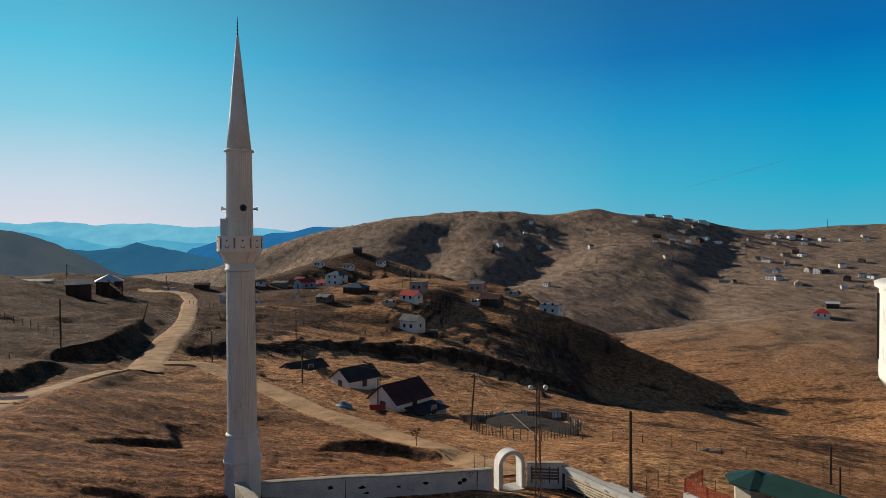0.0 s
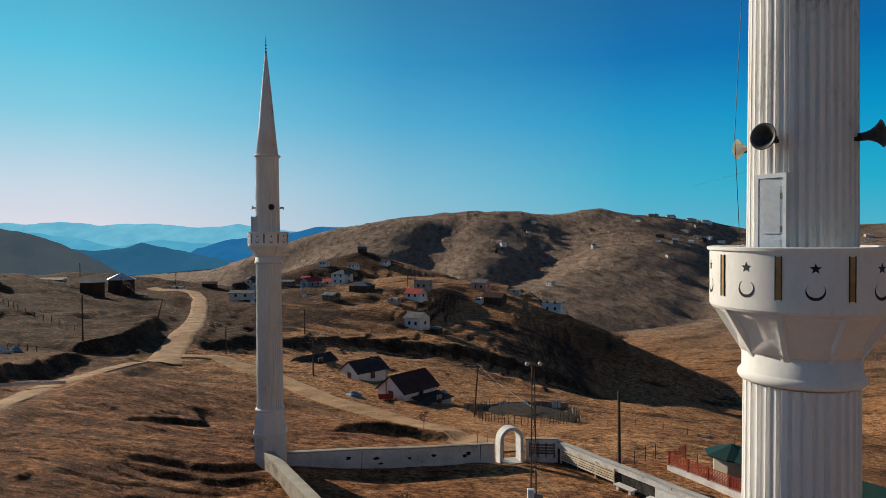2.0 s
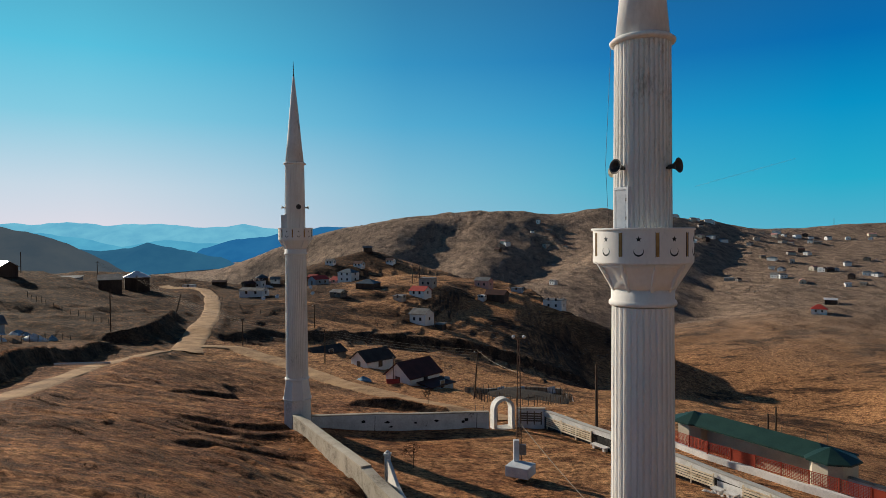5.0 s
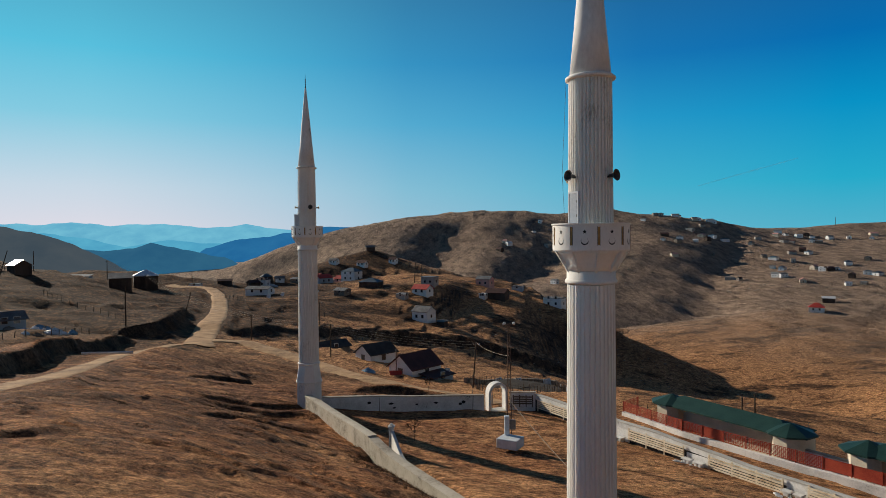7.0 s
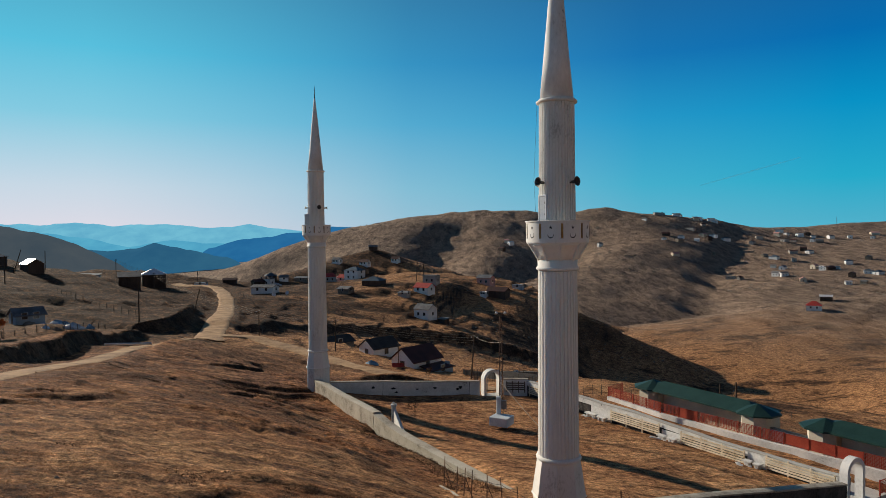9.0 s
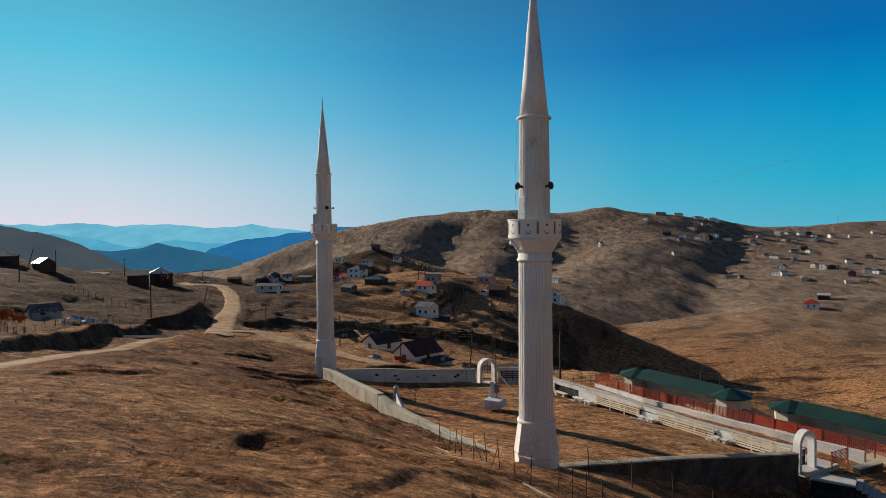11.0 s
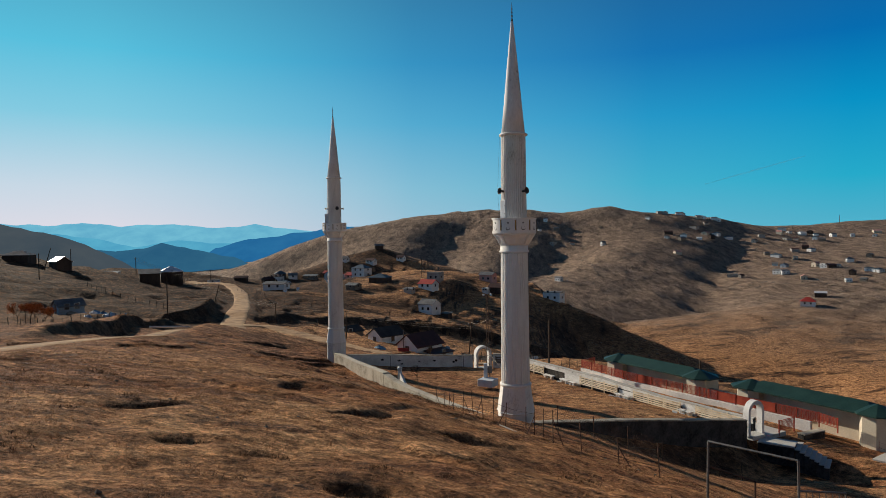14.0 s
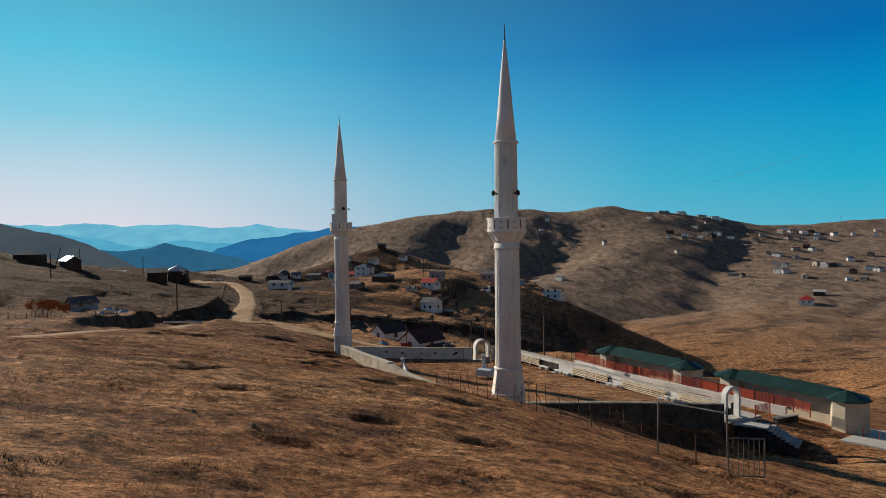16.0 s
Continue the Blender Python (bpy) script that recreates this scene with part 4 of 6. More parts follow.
def minaret(x, y, foot, rim, ring_low, plinth, horns, door_az, turn, label, ajar=6):
    """rim, ring_low, plinth: heights above the world's zero of the parapet's top, the lower moulding and the plinth's cornice."""
    t = thing("minaret", pose(x, y, foot), label, "minaret", "minarets of the yard")
    R, L, P = rim - foot, ring_low - foot, plinth - foot
    ang = [math.radians(turn + 45 * k + 22.5) for k in range(8)]

    def octagon(bm, r0, z0, r1, z1):
        a = [bm.verts.new((r0 * math.cos(q), r0 * math.sin(q), z0)) for q in ang]
        b = [bm.verts.new((r1 * math.cos(q), r1 * math.sin(q), z1)) for q in ang]
        for k in range(8):
            bm.faces.new((a[k], a[(k + 1) % 8], b[(k + 1) % 8], b[k]))
        bm.faces.new(a[::-1])
        bm.faces.new(b)
    bm = bmesh.new()
    octagon(bm, 1.02, 0, 1.02, P - 0.04)
    part("plinth", bm, PLASTER, t)
    bm = bmesh.new()
    octagon(bm, 1.05, P - 0.04, 1.10, P)
    octagon(bm, 1.10, P, 1.06, P + 0.05)
    part("cornice", bm, PLASTER, t)
    bm = bmesh.new()
    octagon(bm, 1.05, P + 0.05, 0.84, L - 0.04)
    part("flared_foot", bm, PLASTER, t)
    bm = bmesh.new()
    lathe(bm, [(0.80, L - 0.10), (0.87, L - 0.07), (0.89, L), (0.87, L + 0.06), (0.80, L + 0.09)], 48)
    part("lower_moulding", bm, PLASTER, t, smooth=True)
    part("lower_shaft", fluted(bmesh.new(), 0.80, L + 0.05, 0.755, R - 1.95, 32), PLASTER, t, "fluted white shaft")
    bm = bmesh.new()
    lathe(bm, [(0.75, R - 1.93), (0.80, R - 1.92), (0.828, R - 1.885), (0.828, R - 1.83), (0.80, R - 1.79), (0.772, R - 1.77), (0.772, R - 1.40)], 48)
    part("neck_moulding", bm, PLASTER, t, smooth=True)
    # balcony
    bm = bmesh.new()
    lathe(bm, [(0.80, R - 1.5), (0.84, R - 1.30), (1.02, R - 0.98), (1.17, R - 0.87)], 48)
    part("corbel_cone", bm, PLASTER, t, smooth=True)
    n = 9
    for k in range(n):
        a = math.radians(turn + 360 * (k + 0.5) / n)
        bm = bmesh.new()
        prof = [(0.76, R - 1.58), (1.21, R - 0.86), (0.80, R - 0.86)]
        m = Matrix.Rotation(a, 4, "Z")
        lo = [bm.verts.new(m @ Vector((px, -0.035, pz))) for px, pz in prof]
        hi = [bm.verts.new(m @ Vector((px, 0.035, pz))) for px, pz in prof]
        bm.faces.new(lo)
        bm.faces.new(hi[::-1])
        for j in range(3):
            bm.faces.new((lo[j], hi[j], hi[(j + 1) % 3], lo[(j + 1) % 3]))
        part("corbel", bm, PLASTER, t)
    bm = bmesh.new()
    lathe(bm, [(0.70, R - 0.84), (1.19, R - 0.88), (1.215, R - 0.84), (1.215, R - 0.05), (1.14, R - 0.05), (1.14, R - 0.75), (0.70, R - 0.75)], 160, caps=False)
    par = part("parapet", bm, PLASTER, t, smooth=False)
    bm = bmesh.new()
    lathe(bm, [(1.12, R - 0.05), (1.25, R - 0.05), (1.255, R - 0.01), (1.23, R), (1.12, R), (1.12, R - 0.05)], 160, caps=False)
    part("coping", bm, PLASTER, par)
    for k in range(n):
        a = math.radians(turn + 360 * (k + 0.5) / n)
        bm = bmesh.new()
        box(bm, -0.012, 0.016, -0.034, 0.034, R - 0.68, R - 0.12, Matrix.Rotation(a, 4, "Z") @ Matrix.Translation((1.205, 0, 0)))
        part("slot_glass", bm, GOLD, par, "ochre strip set in a slot")
        # thin border, its black also standing in for the slot's recess shadow
        bm = bmesh.new()
        for s in (-1, 1):
            box(bm, -0.012, 0.024, s * 0.038 - 0.0045, s * 0.038 + 0.0045, R - 0.69, R - 0.11, Matrix.Rotation(a, 4, "Z") @ Matrix.Translation((1.205, 0, 0)))
        part("slot_frame", bm, BLACK, par)
        a = math.radians(turn + 360 * k / n)
        bm = bmesh.new()
        on_drum(bm, star_faces(0.074), 1.215, a, R - 0.27)
        bmesh.ops.remove_doubles(bm, verts=bm.verts[:], dist=0.0005)
        part("star", bm, BLACK, par, "black star emblem")
        bm = bmesh.new()
        on_drum(bm, crescent_faces(0.117), 1.215, a, R - 0.56)
        bmesh.ops.remove_doubles(bm, verts=bm.verts[:], dist=0.0005)
        part("crescent", bm, BLACK, par, "black crescent emblem")
    part("upper_shaft", fluted(bmesh.new(), 0.72, R - 0.8, 0.685, R + 4.56, 36), PLASTER, t, "fluted white shaft")
    # door of the balcony, ajar
    m = Matrix.Rotation(door_az, 4, "Z")
    bm = bmesh.new()
    for y0, y1 in ((-0.225, -0.175), (0.175, 0.225)):
        box(bm, 0.52, 0.765, y0, y1, R - 0.75, R + 1.0, m)
    box(bm, 0.52, 0.765, -0.175, 0.175, R + 0.94, R + 1.0, m)
    part("door_frame", bm, BLUEWHITE, t, "pale blue-white door frame")
    # black slab stands in for the shade inside the doorway
    part("door_opening", box(bmesh.new(), 0.60, 0.66, -0.175, 0.175, R - 0.75, R + 0.94, m), BLACK, t, "black panel for the unlit doorway")
    hinge = m @ Matrix.Translation((0.71, 0.17, 0)) @ Matrix.Rotation(math.radians(180 + ajar), 4, "Z")
    bm = bmesh.new()
    box(bm, -0.02, 0.02, 0.0, 0.33, R - 0.74, R + 0.93, hinge, 0.006)
    for z0, z1 in ((-0.66, 0.10), (0.18, 0.82)):
        for x0, x1 in ((-0.032, -0.02), (0.02, 0.032)):
            box(bm, x0, x1, 0.05, 0.28, R + z0, R + z1, hinge)
    leaf = part("door_leaf", bm, BLUEWHITE, t, "pale blue metal door leaf")
    for z in (0.2, 0.65):
        part("hinge", box(bmesh.new(), -0.05, -0.02, -0.02, 0.04, R + z, R + z + 0.08, hinge), STEEL, leaf)
    # spire
    bm = bmesh.new()
    lathe(bm, [(0.68, R + 4.55), (0.79, R + 4.58), (0.80, R + 4.64), (0.73, R + 4.70), (0.62, R + 4.72)], 48)
    part("spire_ring", bm, PLASTER, t, smooth=True)
    bm = bmesh.new()
    lathe(bm, [(0.66, R + 4.70), (0.50, R + 6.35), (0.30, R + 8.55), (0.06, R + 10.9), (0.03, R + 10.95)], 32)
    part("spire", bm, SPIRE, t, "grey-white cone with flaking dark stains", smooth=True)
    bm = bmesh.new()
    prof = [(0.05, R + 10.9), (0.05, R + 11.05), (0.02, R + 11.08)]
    for k in range(3):
        c = R + 11.2 + 0.2 * k
        prof += [(0.02, c - 0.07), (0.06 - 0.01 * k, c), (0.02, c + 0.07)]
    prof += [(0.015, R + 11.85), (0.005, R + 12.0)]
    lathe(bm, prof, 12)
    part("finial", bm, IRON, t, smooth=True)
    for az, pale in horns:
        horn(t, math.radians(az), R + 1.47, 0.73, HORN_PALE if pale else HORN, "cream horn" if pale else "dark horn loudspeaker", 0.82 if pale else 1.0)
    bm = bmesh.new()
    a = door_az - 0.75
    p = Vector((0.80 * math.cos(a), 0.80 * math.sin(a), 0))
    part("cable", cord(bm, p + Vector((0, 0, R - 0.4)), p * 1.12 + Vector((0, 0, R + 1.6)), 0, 0.005, 4), CABLE, t)
    part("cable", cord(bmesh.new(), p * 1.12 + Vector((0, 0, R + 1.6)), p * 0.95 + Vector((0, 0, R + 4.6)), 0, 0.005, 4), CABLE, t)
    return t


minaret(0, 0, -0.9, 12.20, 2.92, 1.42, [(215, 0), (311, 0), (128, 1)], math.radians(213), 10, "white fluted minaret with a crescent-and-star balcony and flaking cone")
minaret(-16.27, 30.79, -2.6, 12.65, 1.75, 0.32, [(298, 0), (197, 1), (17, 1)], math.radians(205), 14, "white fluted minaret at the corner of the yard wall", 88)


# ---- yard walls ----
def wall_run(name, rows, thick, material, label, cap=None, split=1.5):
    """A wall along rows of (x, y, bottom, top), with an uneven top and its own coping."""
    t = thing(name, pose(rows[0][0], rows[0][1], 0), label, "wall", kind="structure")
    o = Vector((rows[0][0], rows[0][1], 0))
    bm, bc = bmesh.new(), bmesh.new()
    rings, caps = [], []
    for (ax, ay, ab, at), (bx, by, bb, bt) in zip(rows, rows[1:]):
        n = max(1, int(math.hypot(bx - ax, by - ay) / split))
        s = Vector((by - ay, ax - bx, 0)).normalized() * thick / 2
        last = (bx, by) == tuple(rows[-1][:2])
        for k in range(n + (1 if last else 0)):
            u = k / n
            p = Vector((ax + u * (bx - ax), ay + u * (by - ay), 0)) - o
            lo, hi = ab + u * (bb - ab), at + u * (bt - at)
            hi += 0.02 * math.sin(7.1 * p.x + 3.3 * p.y)
            rings.append([bm.verts.new(p + s * a + Vector((0, 0, z))) for a, z in ((-1, lo), (1, lo), (1, hi), (-1, hi))])
            if cap:
                caps.append([bc.verts.new(p + s * a * 1.18 + Vector((0, 0, z))) for a, z in ((-1, hi - 0.01), (1, hi - 0.01), (1, hi + 0.07), (0, hi + 0.09), (-1, hi + 0.07))])
    for b, rr in ((bm, rings), (bc, caps)):
        for p, q in zip(rr, rr[1:]):
            for k in range(len(p)):
                b.faces.new((p[k], p[(k + 1) % len(p)], q[(k + 1) % len(p)], q[k]))
        if rr:
            b.faces.new(rr[0][::-1])
            b.faces.new(rr[-1])
    part("wall_body", bm, material, t)
    if cap:
        part("coping", bc, cap, t)
    else:
        bc.free()
    return t


wall_run("wall_west", [(-16.1, 29.7, -3.0, -0.68), (-13.0, 24.6, -2.8, -0.66), (-9.6, 18.5, -2.5, -0.42)], 0.5, CONCRETE, "rough grey block wall climbing the slope under a coping", CONCRETE)
wall_run("wall_west_low", [(-9.55, 18.4, -2.5, -0.50), (-9.0, 17.4, -2.5, -0.60), (-8.2, 16.0, -2.4, -0.70), (-7.3, 14.4, -2.3, -0.70), (-5.7, 11.4, -2.0, -0.52), (-3.5, 7.3, -1.6, -0.28), (-1.8, 4.0, -1.2, -0.05), (-1.1, 2.7, -1.0, 0.0)], 0.5, CONCRETE, "lower block wall with a swept top running to the minaret", CONCRETE)
wall_run("wall_north", [(-15.3, 31.0, -3.2, -1.12), (-10.6, 32.75, -3.4, -1.47), (-6.7, 34.26, -3.7, -1.85), (-2.15, 36.05, -4.0, -2.2)], 0.32, WHITEWASH, "peeling whitewashed yard wall with dark holes", CONCRETE)
wall_run("wall_south", [(1.0, 0.6, -2.4, 0.5), (5.8, 3.5, -3.0, -0.2), (11.8, 7.1, -3.8, -1.22), (16.9, 10.2, -4.4, -2.1)], 0.45, SHADED_STONE, "rough retaining wall coloured dark for its shade, with a worn concrete top", CONCRETE)
wall_run("wall_north_end", [(0.25, 37.6, -4.4, -2.35), (2.6, 37.35, -4.4, -2.3)], 0.3, WHITEWASH, "whitewashed wall beside the gate", CONCRETE)
# dark body paints in the shade seen between the slats
wall_run("wall_east", [(2.6, 37.3, -4.6, -2.50), (6.3, 31.5, -4.6, -2.50), (9.9, 26, -4.6, -2.50), (13.8, 20, -4.4, -2.79), (16.75, 15.4, -4.4, -2.78), (18.6, 12.5, -4.2, -2.68)], 0.26, SHADED_STONE, "rough east yard wall coloured dark for the shade behind slat panels")
wall_run("wall_east_band", [(2.6, 37.3, -2.86, -2.48), (6.3, 31.5, -2.86, -2.48), (9.9, 26, -2.86, -2.48), (13.8, 20, -3.15, -2.77), (16.75, 15.4, -3.14, -2.76), (18.6, 12.5, -3.04, -2.66)], 0.36, WHITEWASH, "whitewashed band capping the east yard wall", PAVING)


for u0, u1 in ((0.19, 0.365), (0.54, 0.597), (0.776, 0.818)):
    rows = []
    for u in (u0, u1):
        x, y = 2.6 + 16.2 * u, 37.3 - 25.1 * u
        rows.append((x, y, -4.5, -2.86 if u < 0.5 else -3.1))
    wall_run("wall_east_pier", rows, 0.31, WHITEWASH, "whitewashed stretch of the east wall between slat panels")


def pits(parent_name, a, b, rows):
    """Dark broken holes in a wall's face."""
    a, b = Vector(a), Vector(b)
    d = (b - a).normalized()
    face = Vector((d.y, -d.x, 0))
    t = thing(parent_name, Matrix.Translation(a), "broken dark holes and a crack in the plaster", "wall damage", kind="structure")
    for u, z, s in rows:
        bm = bmesh.new()
        s = s * 1.5
        c = (b - a) * u + Vector((0, 0, z)) + face * 0.225
        ring = [bm.verts.new(c + d * s * (1 + 0.4 * math.sin(3 * k + u * 20)) * math.cos(k * math.pi / 4) + Vector((0, 0, s * 0.55 * (1 + 0.3 * math.cos(2 * k + u * 9)) * math.sin(k * math.pi / 4)))) for k in range(8)]
        bm.faces.new(ring)
        bmesh.ops.solidify(bm, geom=bm.faces[:], thickness=0.03)
        part("hole", bm, BLACK, t)


def cracks(a, b, shares):
    """Thin dark joints down a wall's face."""
    a, b = Vector(a), Vector(b)
    d = (b - a).normalized()
    t = thing("wall_cracks", Matrix.Translation(a), "dark vertical cracks in the plaster", "wall damage", kind="structure")
    for u in shares:
        p = (b - a) * u + Vector((d.y, -d.x, 0)) * 0.21
        part("crack", tube(bmesh.new(), p + Vector((0, 0, -0.85)), p + d * 0.06 + Vector((0, 0, 0.72)), 0.022, n=5), BLACK, t)


cracks((-15.3, 31.0, -1.9), (-2.15, 36.05, -2.9), (0.33, 0.92))
pits("wall_holes", (-15.3, 31.0, -1.9), (-2.15, 36.05, -2.9), [(0.27, 0.3, 0.12), (0.40, 0.2, 0.13), (0.42, -0.15, 0.10), (0.56, 0.1, 0.10), (0.68, 0.2, 0.12), (0.86, 0.2, 0.14), (0.84, 0.05, 0.12)])


def slat_panel(a, b, base, high, n=5, label="cream wooden slat fence panel nailed along the white wall", mat_=SLAT_WOOD):
    a, b = Vector((*a, 0)), Vector((*b, 0))
    w = (b - a).length
    t = thing("slat_panel", Matrix.Translation((a.x, a.y, base)) @ Matrix.Rotation(math.atan2(b.y - a.y, b.x - a.x), 4, "Z"), label, "fence panel", "slat panels on the yard wall")
    for k in range(n):
        bm = bmesh.new()
        z = high * (k + 0.35) / n
        box(bm, 0, w, -0.02, 0.02, z - 0.056 + 0.01 * math.sin(5 * k + a.x), z + 0.056 + 0.01 * math.sin(5 * k + a.x), None, 0.006)
        part("slat", bm, mat_, t)
    for k in range(4):
        bm = bmesh.new()
        x = 0.05 + (w - 0.1) * k / 3
        box(bm, x - 0.045, x + 0.045, 0.02, 0.09, -0.25, high + 0.04, None, 0.006)
        part("upright", bm, mat_, t)
    return t


EA, EB = Vector((2.6, 37.3)), Vector((18.8, 12.2))
en = Vector((EB.y - EA.y, EA.x - EB.x)).normalized()
for u0, u1, base in ((0.016, 0.186, -3.55), (0.369, 0.536, -3.55), (0.60, 0.772, -3.62), (0.821, 0.967, -3.50)):
    a, b = EA.lerp(EB, u0) + en * 0.32, EA.lerp(EB, u1) + en * 0.32
    slat_panel(a, b, base, 0.82)


def bench(u0, u1, base):
    """A whitewashed slab on two stub legs at the foot of the wall."""
    a, b = EA.lerp(EB, u0) + en * 0.55, EA.lerp(EB, u1) + en * 0.55
    w = (b - a).length
    t = thing("slab_bench", Matrix.Translation((a.x, a.y, base)) @ Matrix.Rotation(math.atan2(b.y - a.y, b.x - a.x), 4, "Z"), "broken whitewashed concrete bench against the wall", "bench", "benches along the wall")
    part("seat", box(bmesh.new(), 0, w, -0.25, 0.22, 0.36, 0.45, None, 0.015), WHITEWASH, t)
    for x in (0.15, w - 0.35):
        part("leg", box(bmesh.new(), x, x + 0.2, -0.2, 0.18, -0.4, 0.36, None, 0.015), WHITEWASH, t)


for u0, u1 in ((0.20, 0.25), (0.285, 0.325), (0.33, 0.362), (0.54, 0.565), (0.57, 0.597), (0.775, 0.795), (0.80, 0.818)):
    bench(u0, u1, gz(*EA.lerp(EB, (u0 + u1) / 2)))
slat_panel((0.5, 37.38), (2.3, 37.2), -3.35, 0.8, 4, "grey slatted gate panel by the arch", GREY_WOOD)


def rubble(x, y, n, spread, size, label):
    t = thing("rubble_pile", pose(x, y, gz(x, y)), label, "rubble", "broken concrete along the wall")
    rng = random.Random(int(x * 31 + y * 17))
    for k in range(n):
        bm = bmesh.new()
        s = size * rng.uniform(0.5, 1.2)
        dx, dy = rng.uniform(-spread, spread), rng.uniform(-spread, spread)
        m = pose(dx, dy, gz(x + dx, y + dy) - gz(x, y) + s * 0.15, rng.uniform(-15, 15), rng.uniform(-15, 15), rng.uniform(0, 180))
        box(bm, -s, s, -s * 0.7, s * 0.7, -s * 0.3, s * 0.3, m, s * 0.08)
        part("broken_slab", bm, WHITEWASH, t)


for u in (0.30, 0.55, 0.79):
    p = EA.lerp(EB, u) + en * 1.1
    rubble(p.x, p.y, 5, 0.5, 0.2, "broken white concrete slabs at the wall's foot")


def arch_gate(x, y, rz, z, width, high, depth, label, gate, finish):
    """A round-headed whitewashed gate arch; high is its full height."""
    t = thing("gate_arch", pose(x, y, z, 0, 0, rz), label, "arch", "gate arches")
    band = 0.24
    ro, ri = width / 2, width / 2 - band
    spring = high - ro
    pts_o, pts_i = [(-ro, 0)], [(-ri, 0)]
    for k in range(17):
        a = math.pi - math.pi * k / 16
        pts_o.append((ro * math.cos(a), spring + ro * math.sin(a)))
        pts_i.append((ri * math.cos(a), spring + ri * math.sin(a)))
    pts_o.append((ro, 0))
    pts_i.append((ri, 0))
    bm = bmesh.new()
    rings = []
    for (ox, oz), (ix, iz) in zip(pts_o, pts_i):
        rings.append([bm.verts.new(p) for p in ((ox, -depth / 2, oz), (ox, depth / 2, oz), (ix, depth / 2, iz), (ix, -depth / 2, iz))])
    for p, q in zip(rings, rings[1:]):
        for k in range(4):
            bm.faces.new((p[k], p[(k + 1) % 4], q[(k + 1) % 4], q[k]))
    bm.faces.new(rings[0][::-1])
    bm.faces.new(rings[-1])
    part("arch_band", bm, finish, t)
    bm = bmesh.new()
    box(bm, -ri - 0.1, ri + 0.1, -depth / 2 - 0.25, depth / 2 + 0.25, -0.25, 0.03, None, 0.01)
    part("threshold", bm, PAVING, t)
    if gate:
        bm = bmesh.new()
        for s in range(5):
            box(bm, -ri + 0.02 + s * 0.09, -ri + 0.05 + s * 0.09, depth / 2, depth / 2 + 0.03, 0.05, 1.1)
        box(bm, -ri, -ri + 0.45, depth / 2, depth / 2 + 0.03, 1.08, 1.13)
        box(bm, -ri, -ri + 0.45, depth / 2, depth / 2 + 0.03, 0.1, 0.15)
        part("gate_leaf", bm, STEEL, t)
    return t


arch_gate(-0.95, 37.0, 22, -3.75, 1.85, 2.5, 0.75, "whitewashed round gate arch in the north wall", True, WHITEWASH)
arch_gate(17.95, 11.1, 31, -3.4, 1.75, 2.5, 0.45, "whitewashed round gate arch above the steps", False, WHITE_WALL)

# corner post with a curved coping beside the west wall
t = thing("swept_wall", pose(-8.65, 20.6, -2.1), "white post with a swept concrete wing wall", "wall")
bm = bmesh.new()
box(bm, -0.16, 0.16, -0.16, 0.16, -0.6, 1.65, None, 0.02)
box(bm, -0.21, 0.21, -0.21, 0.21, 1.65, 1.75, None, 0.02)
lathe(bm, [(0.02, 1.75), (0.12, 1.77), (0.13, 1.84), (0.02, 1.92)], 12)
part("post", bm, WHITEWASH, t)
bm = bmesh.new()
rings = []
for k in range(13):
    u = k / 12
    px, py = 0.05 + 1.75 * u, -0.1 - 4.4 * u
    top = 0.30 + 1.15 * (1 - u) ** 2.4 + 0.10 * math.sin(3 * math.pi * u) * (1 - u)
    s = Vector((0.93, 0.37, 0)) * 0.09
    rings.append([bm.verts.new(Vector((px, py, z)) + s * a) for a, z in ((-1, -0.6), (1, -0.6), (1, top), (-1, top))])
for p, q in zip(rings, rings[1:]):
    for k in range(4):
        bm.faces.new((p[k], p[(k + 1) % 4], q[(k + 1) % 4], q[k]))
bm.faces.new(rings[0][::-1])
bm.faces.new(rings[-1])
part("wing", bm, WHITEWASH, t)


# ---- lamp mast on its pedestal ----
t = thing("lamp_mast", pose(-0.75, 24.9, -2.5), "rusty lattice floodlight mast on the grass", "floodlight mast")
bm = bmesh.new()
for sx, sy in ((-1, -1), (1, -1), (1, 1), (-1, 1)):
    tube(bm, (0.15 * sx, 0.15 * sy, 0.2), (0.06 * sx, 0.06 * sy, 8.1), 0.022, n=6)
for k in range(20):
    z0, z1 = 0.3 + k * 0.39, 0.3 + (k + 1) * 0.39
    w0, w1 = 0.15 - 0.09 * z0 / 8.1, 0.15 - 0.09 * z1 / 8.1
    s = 1 if k % 2 else -1
    for a, b in (((-s * w0, -w0), (s * w1, -w1)), ((w0, -s * w0), (w1, s * w1)), ((s * w0, w0), (-s * w1, w1)), ((-w0, s * w0), (-w1, -s * w1))):
        tube(bm, (*a, z0), (*b, z1), 0.012, n=5)
part("lattice", bm, RUST, t)
bm = bmesh.new()
tube(bm, (-0.42, 0, 8.0), (0.42, 0, 8.0), 0.03)
part("crossarm", bm, RUST, t)
for s in (-1, 1):
    bm = bmesh.new()
    lathe(bm, [(0.03, 0.11), (0.07, 0.08), (0.115, 0.0), (0.115, -0.03), (0.01, -0.05)], 16)
    bmesh.ops.transform(bm, matrix=pose(0.34 * s, -0.12, 8.12, 70, 0, 22 * s), verts=bm.verts[:])
    part("floodlight", bm, LAMP_GLASS, t, "white floodlight head", smooth=True)
t = thing("pedestal_box", pose(-0.95, 23.6, -2.45), "blue-white painted concrete block with a meter box", "electric box")
bm = bmesh.new()
